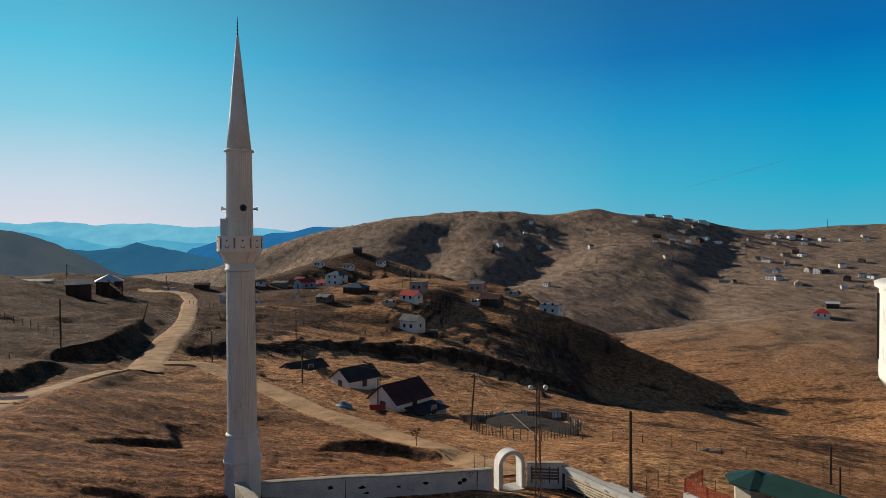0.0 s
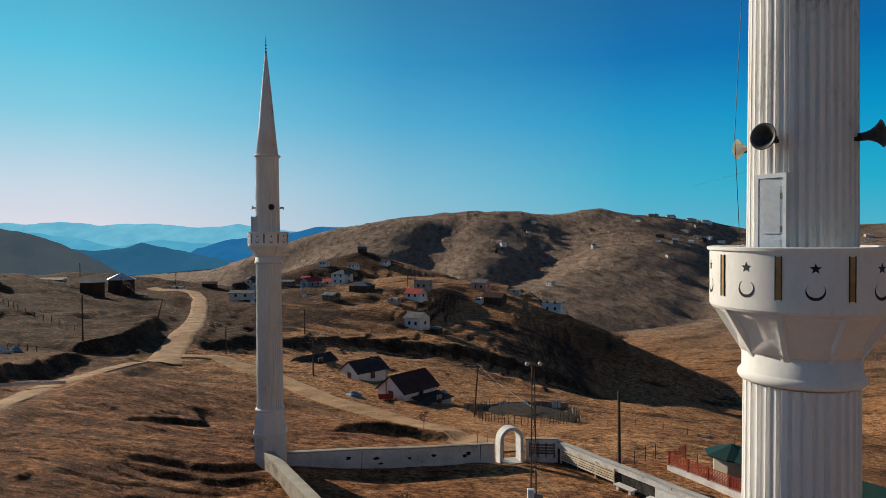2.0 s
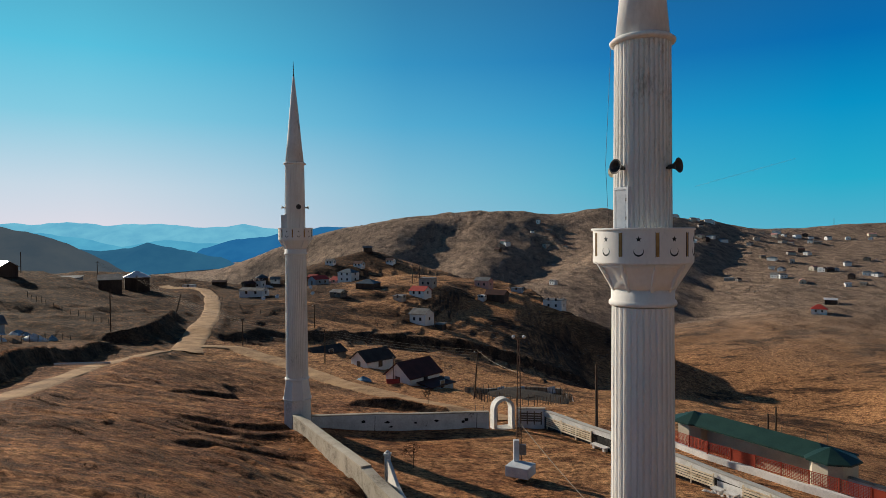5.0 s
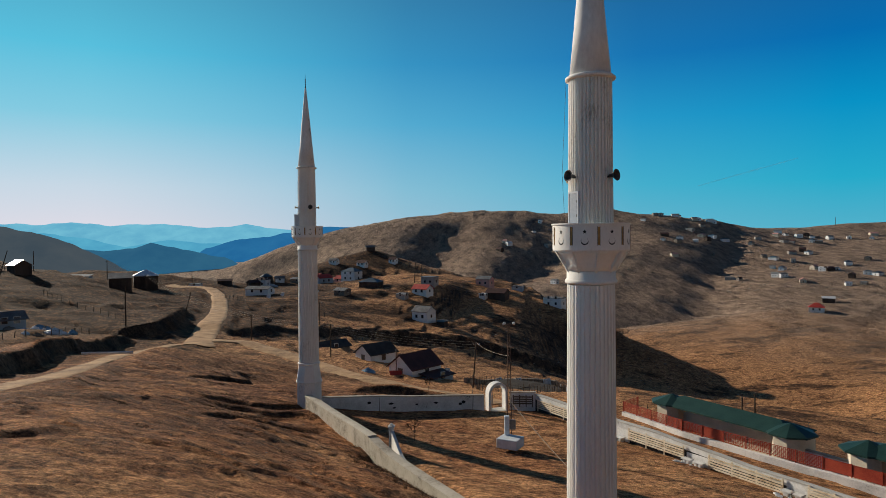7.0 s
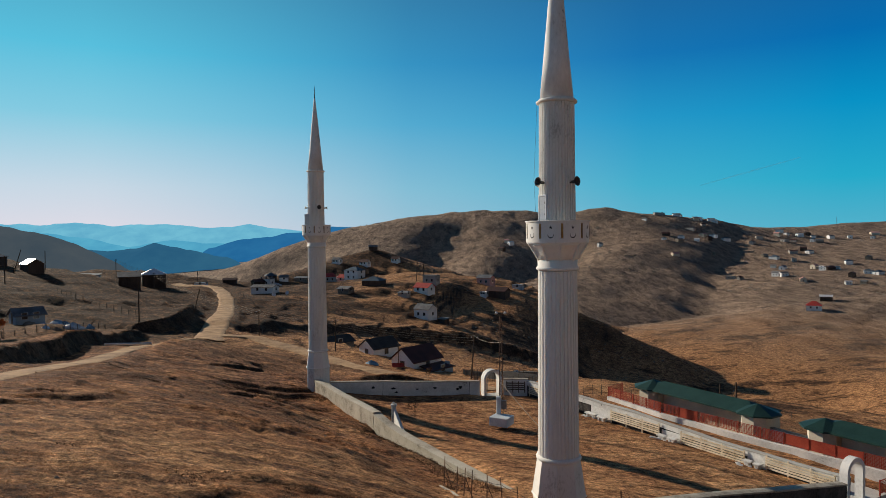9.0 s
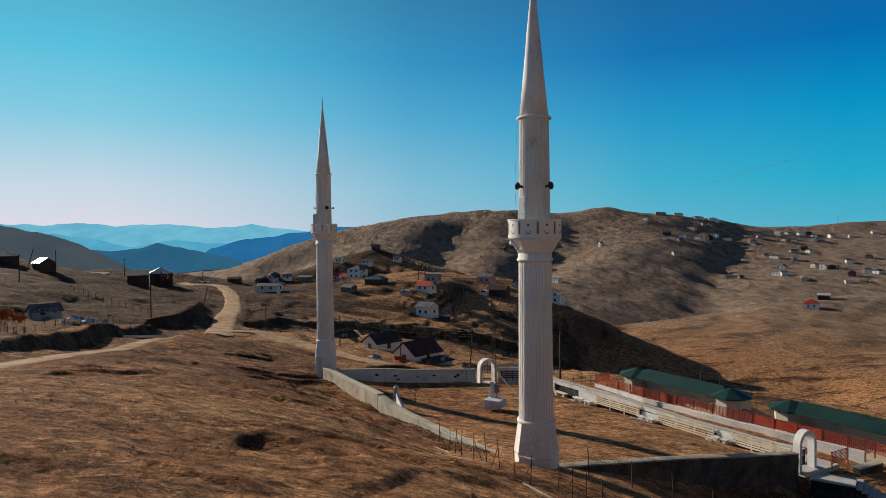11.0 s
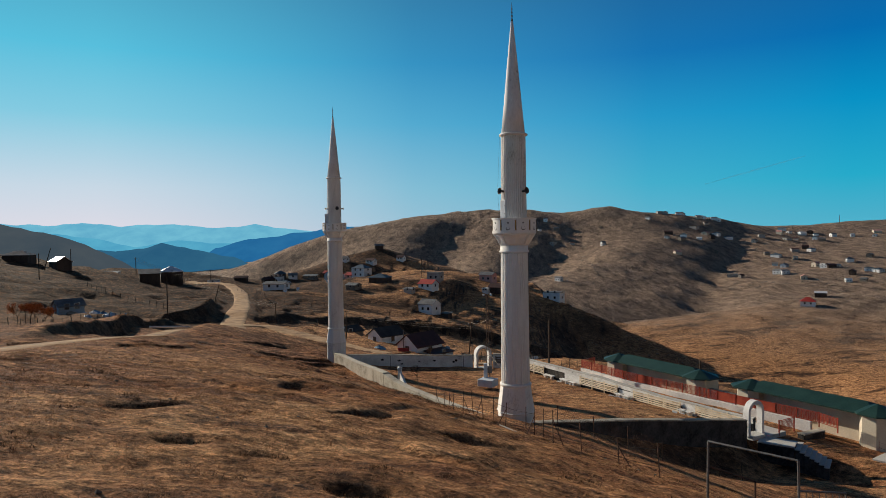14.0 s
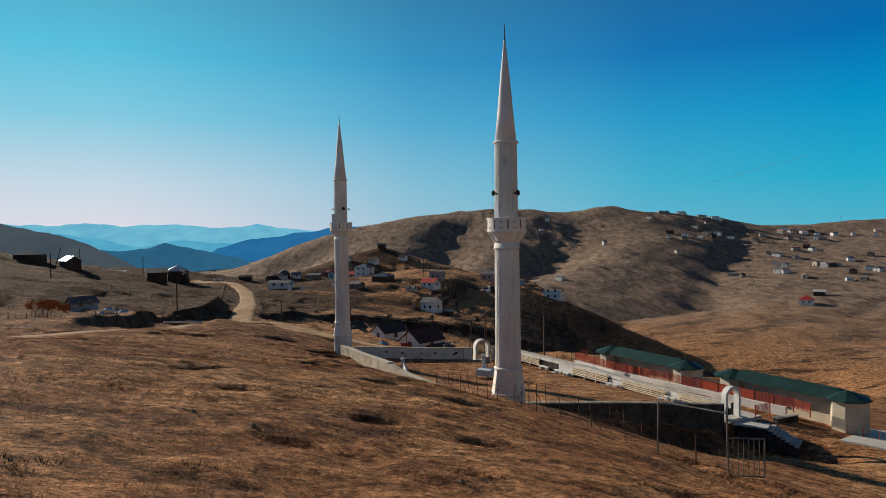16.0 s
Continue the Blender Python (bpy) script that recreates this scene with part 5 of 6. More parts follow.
box(bm, -0.55, 0.95, -0.75, 0.55, -0.2, 0.45, pose(0, 0, 0, 0, 0, -28), 0.03)
part("base_block", bm, BLUEWHITE, t)
bm = bmesh.new()
box(bm, -0.22, 0.12, 0.3, 0.62, 0.2, 1.75, None, 0.02)
part("post", bm, BLUEWHITE, t)
bm = bmesh.new()
box(bm, 0.14, 0.55, 0.25, 0.5, 0.85, 1.5, None, 0.02)
part("meter_box", bm, STEEL, t)


# ---- ablution buildings with green roofs ----
def hip_roof(bm, x0, x1, y0, y1, z, rise, over=0.0):
    x0, x1, y0, y1 = x0 - over, x1 + over, y0 - over, y1 + over
    h = min(x1 - x0, y1 - y0) / 2
    if x1 - x0 > y1 - y0:
        ridge = ((x0 + h, (y0 + y1) / 2), (x1 - h, (y0 + y1) / 2))
    else:
        ridge = (((x0 + x1) / 2, y0 + h), ((x0 + x1) / 2, y1 - h))
    e = [bm.verts.new((x, y, z)) for x, y in ((x0, y0), (x1, y0), (x1, y1), (x0, y1))]
    u = [bm.verts.new((x, y, z - 0.10)) for x, y in ((x0, y0), (x1, y0), (x1, y1), (x0, y1))]
    r = [bm.verts.new((x, y, z + rise)) for x, y in ridge]
    if x1 - x0 > y1 - y0:
        fs = ((e[0], e[1], r[1], r[0]), (e[1], e[2], r[1]), (e[2], e[3], r[0], r[1]), (e[3], e[0], r[0]))
    else:
        fs = ((e[0], e[1], r[0]), (e[1], e[2], r[1], r[0]), (e[2], e[3], r[1]), (e[3], e[0], r[0], r[1]))
    for f in fs:
        bm.faces.new(f)
    for k in range(4):
        bm.faces.new((u[k], u[(k + 1) % 4], e[(k + 1) % 4], e[k]))
    bm.faces.new(u[::-1])
    return bm


def green_block(x, y, rz, length, eave, base, label):
    """A long low block, its length along local x from the north end; porches with pyramid roofs at both ends."""
    t = thing("ablution_block", pose(x, y, base, 0, 0, rz), label, "building", "green-roofed blocks")
    H = eave - base
    bm = bmesh.new()
    box(bm, 1.2, length - 1.2, 1.0, 2.5, -1.5, H - 0.02)
    part("wall", bm, CREAM_WALL, t)
    for px, nm in ((0.0, "porch"), (length - 2.4, "porch")):
        bm = bmesh.new()
        outline = [(px + 0.15, 0.35), (px + 0.7, -0.35), (px + 1.7, -0.35), (px + 2.25, 0.35), (px + 2.25, 2.2), (px + 0.15, 2.2)]
        prism(bm, outline, -1.5, H - 0.03)
        part(nm, bm, CREAM_WALL, t, "cream porch bay")
        bm = bmesh.new()
        c = (px + 1.2, 0.9)
        ring = [(c[0] + 1.75 * math.cos(q), c[1] + 1.75 * math.sin(q)) for q in [math.radians(22.5 + 45 * k) for k in range(8)]]
        top = bm.verts.new((c[0], c[1], H + 0.66))
        e = [bm.verts.new((a, b, H + 0.03)) for a, b in ring]
        d = [bm.verts.new((a, b, H - 0.08)) for a, b in ring]
        for k in range(8):
            bm.faces.new((e[k], e[(k + 1) % 8], top))
            bm.faces.new((d[k], d[(k + 1) % 8], e[(k + 1) % 8], e[k]))
        bm.faces.new(d[::-1])
        part("porch_roof", bm, GREEN_ROOF, t, "dark green eight-sided roof")
    bm = bmesh.new()
    hip_roof(bm, 0.9, length - 0.9, 0.0, 2.5, H, 0.62, 0.42)
    part("roof", bm, GREEN_ROOF, t, "dark green hipped sheet roof")
    return t


BLOCK_TURN = -57.5
green_block(12.3, 34.9, BLOCK_TURN, 12.7, -2.35, -4.6, "cream ablution block under a dark green roof behind a red railing")
green_block(21.1, 22.6, BLOCK_TURN, 12.8, -2.45, -4.8, "longer cream block under a dark green roof by the steps")

# paved walk between the yard wall and the railing
wall_run("walkway", [(4.8, 37.2, -5.2, -3.75), (9.0, 30.6, -5.2, -3.75), (15.0, 20.6, -5.2, -3.8), (20.2, 12.6, -5.4, -3.85)], 2.6, PAVING, "pale worn concrete walk beside the yard wall")
wall_run("walkway_kerb", [(9.9, 35.6, -5.0, -3.55), (13.0, 29.9, -5.0, -3.55), (16.7, 24.7, -5.0, -3.6), (24.2, 15.3, -5.2, -3.7)], 0.35, WHITEWASH, "whitewashed kerb under the red railing")


def red_railing(a, b, z0, z1, high, name_group="red railings", solid=()):
    """Posts, rails and a square lattice infill, panel by panel."""
    a, b = Vector(a), Vector(b)
    w = (b - a).length
    t = thing("red_railing", Matrix.Translation((a.x, a.y, z0)) @ Matrix.Rotation(math.atan2(b.y - a.y, b.x - a.x), 4, "Z"), "dark red painted steel railing with lattice panels", "railing", name_group)
    n = max(1, round(w / 1.75))
    fall = (z1 - z0) / w
    for k in range(n + 1):
        x = w * k / n
        bm = bmesh.new()
        box(bm, x - 0.035, x + 0.035, -0.035, 0.035, fall * x - 0.25, fall * x + high + 0.06)
        part("post", bm, RED_PAINT, t)
        if k == n:
            break
        x1 = w * (k + 1) / n
        sh = Matrix.Identity(4)
        sh[2][0] = fall
        for z in (0.12, high):
            part("rail", box(bmesh.new(), x + 0.035, x1 - 0.035, -0.02, 0.02, z - 0.02, z + 0.02, sh), RED_PAINT, t)
        bm = bmesh.new()
        if k in solid:
            box(bm, x + 0.04, x1 - 0.04, -0.006, 0.006, 0.14, high - 0.02, sh)
            part("sheet_panel", bm, RED_PAINT, t)
        else:
            m = 13
            for j in range(1, m):
                xx = x + (x1 - x) * j / m
                box(bm, xx - 0.017, xx + 0.017, -0.008, 0.0, 0.14, high - 0.02, sh)
            for j in range(1, 8):
                zz = 0.14 + (high - 0.16) * j / 8
                box(bm, x + 0.04, x1 - 0.04, 0.0, 0.008, zz - 0.017, zz + 0.017, sh)
            part("lattice_panel", bm, RED_PAINT, t)
    return t


red_railing((9.9, 35.6), (13.0, 29.9), -3.55, -3.55, 0.85)
red_railing((13.0, 29.9), (24.6, 14.9), -3.58, -3.75, 0.85, solid=(1, 6, 7, 8))
red_railing((9.9, 35.6), (11.6, 37.2), -3.55, -3.55, 0.85)
red_railing((24.6, 14.9), (25.3, 13.6), -3.75, -3.85, 0.85)
red_railing((20.6, 12.9), (22.2, 13.9), -3.80, -3.80, 0.85)


# steps from the south arch down to the lower path
t = thing("stone_steps", pose(18.6, 10.6, -3.6, 0, 0, -33), "pale concrete steps leading down from the arch", "steps")
# footing and risers coloured dark for the shade below the treads
part("footing", box(bmesh.new(), -0.4, 1.9, -0.88, 0.68, -1.4, -0.09), SHADED_STONE, t, "rubble footing coloured dark for its shade")
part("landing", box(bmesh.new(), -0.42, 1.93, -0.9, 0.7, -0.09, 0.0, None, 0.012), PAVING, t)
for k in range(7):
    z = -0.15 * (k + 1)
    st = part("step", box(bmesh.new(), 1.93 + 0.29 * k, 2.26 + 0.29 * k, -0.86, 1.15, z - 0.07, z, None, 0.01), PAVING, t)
    part("riser", box(bmesh.new(), 1.95 + 0.29 * k, 2.23 + 0.29 * k, -0.80, 1.10, -2.2, z - 0.07), SHADED_STONE, st, "riser block coloured dark for its shade")
wall_run("platform", [(22.2, 12.9, -5.8, -3.97), (24.4, 14.15, -5.8, -4.05)], 0.5, SHADED_STONE, "dark concrete platform by the steps", CONCRETE)
wall_run("lower_pavement", [(x, y, gz(x, y) - 1.2, gz(x, y) + 0.12) for x, y in ((26.4, 8.4), (29.0, 11.0), (31.5, 14.2), (36.0, 18.0))], 3.0, PAVING, "pale concrete apron beside the block")


# ---- houses ----
def house(x, y, w, d, h, rise, rz, roof, wall_m, roof_m, label, name="house", windows=2, storeys=1, door=True, chimney=False, group="village houses", sink=0.0, detail=True):
    """A small house: local x runs along its width w, roof is gable, hip, shed or flat."""
    if group != "yard sheds":
        w, d, h, rise = w * 0.84, d * 0.84, h * 0.74, rise * 0.85
        storeys = 2 if h > 3.3 else 1
    c, s = math.cos(math.radians(rz)), math.sin(math.radians(rz))
    zs = [gz(x + a * c - b * s, y + a * s + b * c) for a in (-w / 2, w / 2) for b in (-d / 2, d / 2)]
    z = sum(zs) / 4 - sink
    low = min(zs) - z - 0.4
    t = thing(name, pose(x, y, z, 0, 0, rz), label, "house" if name == "house" else "shed", group)
    bm = bmesh.new()
    box(bm, -w / 2, w / 2, -d / 2, d / 2, low, h)
    if roof == "gable":
        for e in (-1, 1):
            vs = [bm.verts.new((e * w / 2 * 0.998, a, b)) for a, b in ((-d / 2, h), (d / 2, h), (0, h + rise))]
            bm.faces.new(vs if e > 0 else vs[::-1])
    part("wall", bm, wall_m, t)
    bm = bmesh.new()
    o, k = 0.32, 0.12
    if roof == "gable":
        drop = rise * o / (d / 2)
        prof = [(-d / 2 - o, h - drop), (0, h + rise), (d / 2 + o, h - drop), (d / 2 + o, h - drop + k), (0, h + rise + k), (-d / 2 - o, h - drop + k)]
        a = [bm.verts.new((-w / 2 - o, p, q + 0.01)) for p, q in prof]
        b = [bm.verts.new((w / 2 + o, p, q + 0.01)) for p, q in prof]
        for i in range(6):
            bm.faces.new((a[i], b[i], b[(i + 1) % 6], a[(i + 1) % 6]))
        for r_ in (a, b):
            bm.faces.new((r_[0], r_[1], r_[4], r_[5]))
            bm.faces.new((r_[1], r_[2], r_[3], r_[4]))
    elif roof == "hip":
        hip_roof(bm, -w / 2, w / 2, -d / 2, d / 2, h + 0.11, rise, o)
    elif roof == "shed":
        vs = [bm.verts.new(p) for p in ((-w / 2 - o, -d / 2 - o, h + 0.02), (w / 2 + o, -d / 2 - o, h + 0.02), (w / 2 + o, d / 2 + o, h + rise), (-w / 2 - o, d / 2 + o, h + rise))]
        us = [bm.verts.new(v.co + Vector((0, 0, k))) for v in vs]
        bm.faces.new(vs[::-1])
        bm.faces.new(us)
        for i in range(4):
            bm.faces.new((vs[i], vs[(i + 1) % 4], us[(i + 1) % 4], us[i]))
    else:
        box(bm, -w / 2 - 0.15, w / 2 + 0.15, -d / 2 - 0.15, d / 2 + 0.15, h, h + 0.18)
    part("roof", bm, roof_m, t)
    for face in (-1, 1) if detail and wall_m != DARK_WALL else ():
        for st in range(storeys):
            zz = 1.0 + st * 2.4
            n = min(2, windows) if face < 0 else 1
            for i in range(n):
                px = -w / 2 + w * (i + 0.75) / (n + 0.5)
                bm = bmesh.new()
                if face < 0:
                    box(bm, px - 0.48, px + 0.48, -d / 2 - 0.03, -d / 2 + 0.05, zz - 0.06, zz + 1.06)
                else:
                    py = -d / 2 + d * (i + 0.75) / (n + 0.5)
                    box(bm, w / 2 - 0.05, w / 2 + 0.03, py - 0.48, py + 0.48, zz - 0.06, zz + 1.06)
                wd = part("window", bm, FRAME, t)
                bm = bmesh.new()
                if face < 0:
                    box(bm, px - 0.40, px + 0.40, -d / 2 - 0.05, -d / 2 + 0.02, zz, zz + 1.0)
                else:
                    box(bm, w / 2 - 0.02, w / 2 + 0.05, py - 0.40, py + 0.40, zz, zz + 1.0)
                part("pane", bm, PANE, wd)
    if door:
        bm = bmesh.new()
        box(bm, -w / 2 - 0.05, -w / 2 + 0.03, -0.45, 0.45, 0.0, 2.0)
        part("door", bm, GREY_WOOD, t)
    if chimney:
        bm = bmesh.new()
        box(bm, w * 0.2 - 0.22, w * 0.2 + 0.22, 0.3, 0.74, h, h + rise + 0.75, None, 0.02)
        part("chimney", bm, STONE_WALL, t)
    return t


# round the yard
house(-10.9, 77.5, 6.3, 4.8, 2.1, 1.8, 50, "gable", WHITE_WALL, DARK_ROOF, "small white barn with a steep dark red roof", "barn", 1, chimney=False, sink=0.6, group="yard sheds")
house(-7.5, 75.6, 4.6, 2.2, 1.3, 0.45, 50, "shed", BLUE_WALL, DARK_ROOF, "low pale blue lean-to beside the barn", "lean_to", 1, door=False, sink=0.9, group="yard sheds")
house(-18.6, 91.5, 5.6, 4.2, 2.2, 1.4, 46, "gable", WHITE_WALL, CHARCOAL_ROOF, "plain white shed with a dark grey roof", "shed", 1, sink=0.7, group="yard sheds")
house(-29.0, 104.0, 6.5, 4.0, 1.3, 1.0, 46, "gable", STONE_WALL, CHARCOAL_ROOF, "low old stone shed sunk in the slope", "shed", 1, sink=0.8, group="yard sheds")
bm = bmesh.new()
lathe(bm, [(0.07, 0.0), (0.07, 3.4), (0.14, 3.42), (0.14, 3.5), (0.02, 3.62)], 10)
t = thing("stove_pipe", pose(-13.6, 75.6, gz(-13.6, 75.6)), "thin metal stove pipe beside the barn", "chimney pipe")
part("pipe", bm, STEEL, t, smooth=True)

# on the village hill
house(-15.6, 192, 7.0, 6.0, 4.2, 1.7, -32, "gable", WHITE_WALL, GREY_ROOF, "white two-storey house with a grey-green gable roof", windows=3, storeys=2)
house(-17.6, 222, 7.5, 6.0, 3.0, 1.7, -30, "gable", WHITE_WALL, RED_ROOF, "white house with a red gable roof", windows=2)
house(11.5, 243, 9.5, 6.5, 3.2, 1.7, -25, "gable", DARK_WALL, DARK_ROOF, "dark timber house with a deep red roof", windows=3)
house(5.8, 241.5, 3.0, 4.5, 2.2, 0.3, -25, "flat", WHITE_WALL, WHITE_WALL, "small white annex of the timber house", "annex", 2)
house(7.2, 261.5, 7.6, 6.0, 4.2, 1.3, -28, "gable", PINK_WALL, GREY_ROOF, "pink house with a pale sheet roof", windows=2, storeys=2)
house(21.3, 262, 5.4, 4.0, 2.3, 0.3, -20, "flat", BLUE_WALL, GREY_ROOF, "small flat-roofed blue-grey hut", windows=1)
house(-15.5, 236, 6.6, 5.5, 4.4, 0.3, -20, "flat", GREY_WALL, GREY_ROOF, "grey flat-roofed concrete house", windows=2, storeys=2)
house(-38.4, 235, 9.0, 7.5, 2.6, 1.7, -18, "hip", DARK_WALL, BLUE_ROOF, "dark house under a blue-grey hipped roof", windows=3)
house(-54, 284, 9.2, 7.2, 6.0, 2.0, -28, "hip", WHITE_WALL, BLUE_ROOF, "tall white house with a slate-blue roof", windows=3, storeys=2)
house(-71, 318, 9.5, 6.0, 3.2, 1.6, -15, "gable", GREY_WALL, PINK_WALL, "grey house with a faded pink roof", windows=3)
house(-46.0, 214, 5.6, 4.6, 2.4, 0.9, -30, "gable", STONE_WALL, GREY_ROOF, "small stone hut on the slope", windows=1)
house(-77, 362, 5.6, 5.0, 3.0, 1.4, -20, "gable", WHITE_WALL, GREY_ROOF, "small white hut high on the hill")
house(-43.5, 375, 5.2, 5.0, 3.0, 1.4, -20, "gable", WHITE_WALL, DARK_ROOF, "small white hut near the hilltop")
house(-60, 292, 7.0, 5.0, 3.0, 1.5, -24, "gable", PINK_WALL, RED_ROOF, "red-walled hut beside the white house")
house(-60.5, 362, 6.5, 5.0, 3.0, 1.5, -24, "gable", WHITE_WALL, DARK_ROOF, "white hut with a dark roof on the hill")
house(34.9, 247, 9.2, 6.5, 4.9, 0.3, -30, "flat", WHITE_WALL, GREY_ROOF, "white flat-roofed two-storey house on the spur", windows=4, storeys=2)

# along the road to the saddle
house(-75.9, 214, 10.5, 6.0, 3.0, 0.9, -12, "gable", WHITE_WALL, GREY_ROOF, "long low white house by the road", windows=3)
house(-101, 300, 7.5, 6.0, 4.6, 1.5, -12, "hip", WHITE_WALL, DARK_ROOF, "white house with a dark roof behind the road", windows=2, storeys=2)
house(-118, 296, 7.4, 5.0, 2.6, 0.9, 10, "gable", DARK_WALL, DARK_ROOF, "dark timber barn on the saddle", windows=1)
house(-107, 192, 8.6, 8.0, 5.4, 2.2, 28, "hip", DARK_WALL, TIN_ROOF, "dark timber house under a bright tin pyramid roof", windows=2)
house(-105, 172, 7.2, 5.2, 4.6, 1.6, 28, "shed", DARK_WALL, GREY_ROOF, "tall dark board shed", "shed", 1)
house(-142, 212, 11.5, 6.0, 3.4, 0.6, 15, "shed", GREY_WALL, GREY_ROOF, "low grey shed with a flat sheet roof", "shed", 2)
house(-120.5, 150, 6.4, 4.8, 3.0, 1.5, -37, "gable", DARK_WALL, TIN_ROOF, "dark hut with a gleaming tin roof", windows=1)
house(-74.8, 79.5, 5.0, 4.2, 2.2, 1.2, 50, "gable", BLUE_WALL, GREY_ROOF, "low blue-white cottage by the garden", windows=2)
house(-134.8, 153.0, 8.5, 6.0, 2.4, 1.5, 8, "hip", DARK_WALL, GREY_ROOF, "low dark house under a wide grey roof", windows=2)
house(-126.5, 281.0, 6.0, 4.5, 2.2, 0.5, 5, "flat", WHITE_WALL, GREY_ROOF, "small white hut at the saddle", windows=1)

house(-63.2, 262, 8.6, 6.0, 3.6, 1.6, 52, "gable", BLUE_WALL, RED_ROOF, "grey-green house with a red roof on the hill", windows=2)
house(-104.0, 296.0, 6.4, 4.6, 3.0, 1.3, 48, "gable", DARK_WALL, DARK_ROOF, "dark weathered hut by the saddle", windows=1)
house(-104, 318, 6.8, 5.6, 3.2, 1.8, 20, "hip", DARK_WALL, BLUE_ROOF, "dark hut under a blue-grey roof by the saddle", windows=1)

house(-59.8, 393, 6.4, 5.0, 3.4, 1.2, 15, "gable", DARK_WALL, GREY_ROOF, "dark stone hut on the very top of the hill", windows=1)
house(-88.5, 322, 8.5, 4.5, 2.6, 0.8, -8, "shed", STONE_WALL, GREY_ROOF, "low stone shed in the row behind the road", "shed", 1)
house(-97.5, 319, 5.5, 4.2, 2.8, 1.2, 20, "gable", WHITE_WALL, GREY_ROOF, "small pale hut in the row behind the road", windows=1)
house(-80.0, 330, 6.0, 4.5, 3.2, 1.3, -24, "gable", DARK_WALL, RED_ROOF, "dark hut with a rusty red roof in the row", windows=1)
house(-24.5, 214, 4.4, 3.0, 1.9, 0.5, -30, "shed", GREY_WALL, GREY_ROOF, "low grey outbuilding beside the red-roofed house", "shed", 1, door=False)
house(-9.6, 190, 3.4, 2.6, 1.9, 0.4, -32, "shed", DARK_WALL, GREY_ROOF, "small dark lean-to beside the white house", "shed", 1, door=False)

def satellite_dish(x, y, turn):
    """A shallow dish on a short tilted post."""
    t = thing("satellite_dish", pose(x, y, gz(x, y), 0, 0, turn), "white satellite dish standing in the grass", "satellite dish", "satellite dishes")
    part("post", tube(bmesh.new(), (0, 0, -0.2), (0, 0, 0.75), 0.05, n=6), STEEL, t)
    bm = bmesh.new()
    lathe(bm, [(0.02, 0.0), (0.35, 0.05), (0.62, 0.17), (0.72, 0.26), (0.70, 0.28), (0.60, 0.20), (0.33, 0.08), (0.02, 0.03)], 16, caps=False)
    bmesh.ops.transform(bm, matrix=pose(0, 0, 1.0, 62, 0, 0), verts=bm.verts[:])
    d = part("dish", bm, WHITE_WALL, t, smooth=True)
    part("feed_arm", tube(bmesh.new(), (0, -0.05, 0.75), (0, -0.62, 1.25), 0.02, n=5), STEEL, d)


for x, y, turn in ((-67.0, 194.2, 20), (-64.4, 201.8, -15), (-60.2, 232.8, 30), (-56.9, 221.7, 0)):
    satellite_dish(x, y, turn)

FAR_STYLES = [("gable", WHITE_WALL, GREY_ROOF, "small white highland house with a grey roof"), ("gable", GREY_WALL, DARK_ROOF, "grey highland house with a dark roof"),
              ("flat", GREY_WALL, GREY_ROOF, "grey flat-roofed highland house"), ("gable", STONE_WALL, GREY_ROOF, "low stone highland hut"),
              ("hip", WHITE_WALL, BLUE_ROOF, "white highland house with a blue-grey hipped roof"), ("gable", DARK_WALL, DARK_ROOF, "dark timber highland hut"),
              ("gable", WHITE_WALL, TIN_ROOF, "white highland house under a pale tin roof"), ("gable", CREAM_WALL, PINK_WALL, "cream highland house with a faded pink roof")]
house(179.5, 319.5, 8.4, 6.5, 3.2, 2.6, -30, "hip", WHITE_WALL, RED_ROOF, "white house with a bright red hipped roof on the far slope", windows=2)
house(198, 342, 7.0, 5.5, 3.4, 1.0, -25, "gable", DARK_WALL, TIN_ROOF, "dark barn with a pale sheet roof on the far slope", windows=1)
FAR_A = [(278, 987), (364, 1013), (373, 1018), (288, 916), (274, 877), (304, 899), (294, 876), (341, 965), (366, 986), (395, 1010), (389, 1015), (349, 940), (325, 897), (347, 912), (366, 944), (381, 937), (328, 844), (432, 945), (411, 919), (498, 1022), (498, 999), (472, 975), (515, 993), (534, 1007), (535, 992), (511, 948), (515, 936), (463, 932), (482, 945), (554, 979), (580, 974)]
FAR_B = [(632, 1000), (606, 962), (459, 873), (457, 854), (399, 828), (394, 844), (416, 812), (435, 853), (380, 766), (377, 784), (408, 749), (410, 733), (415, 731), (426, 734), (460, 771), (498, 795), (302, 725), (308, 715), (346, 712), (352, 708), (356, 673), (391, 653), (413, 684), (444, 707), (451, 701), (405, 650), (310, 1034), (319, 1033), (340, 1029), (345, 1027)]
FAR_C = [(60, 878), (65, 874), (51, 848), (107, 942), (122, 990), (134, 958), (122, 905), (148, 896), (185, 868), (90, 623), (266, 807)]
for i, (x, y) in enumerate(FAR_A + FAR_B + FAR_C):
    kind, wm, rm, lab = FAR_STYLES[(i * 7 + i // 5) % len(FAR_STYLES)]
    w = (6.8 + 1.7 * (i * 5 % 4) + 0.004 * max(0, y - 600)) * (0.8 if (x, y) in FAR_C else 1.0)
    house(x, y, w, w * (0.62 + 0.08 * (i % 3)), 3.2 + 0.7 * (i * 3 % 4), 1.6 + 0.4 * (i % 2), -48 + 19 * (i * 3 % 7), kind, wm, rm, lab, windows=2, group="far slope houses", detail=y < 760)


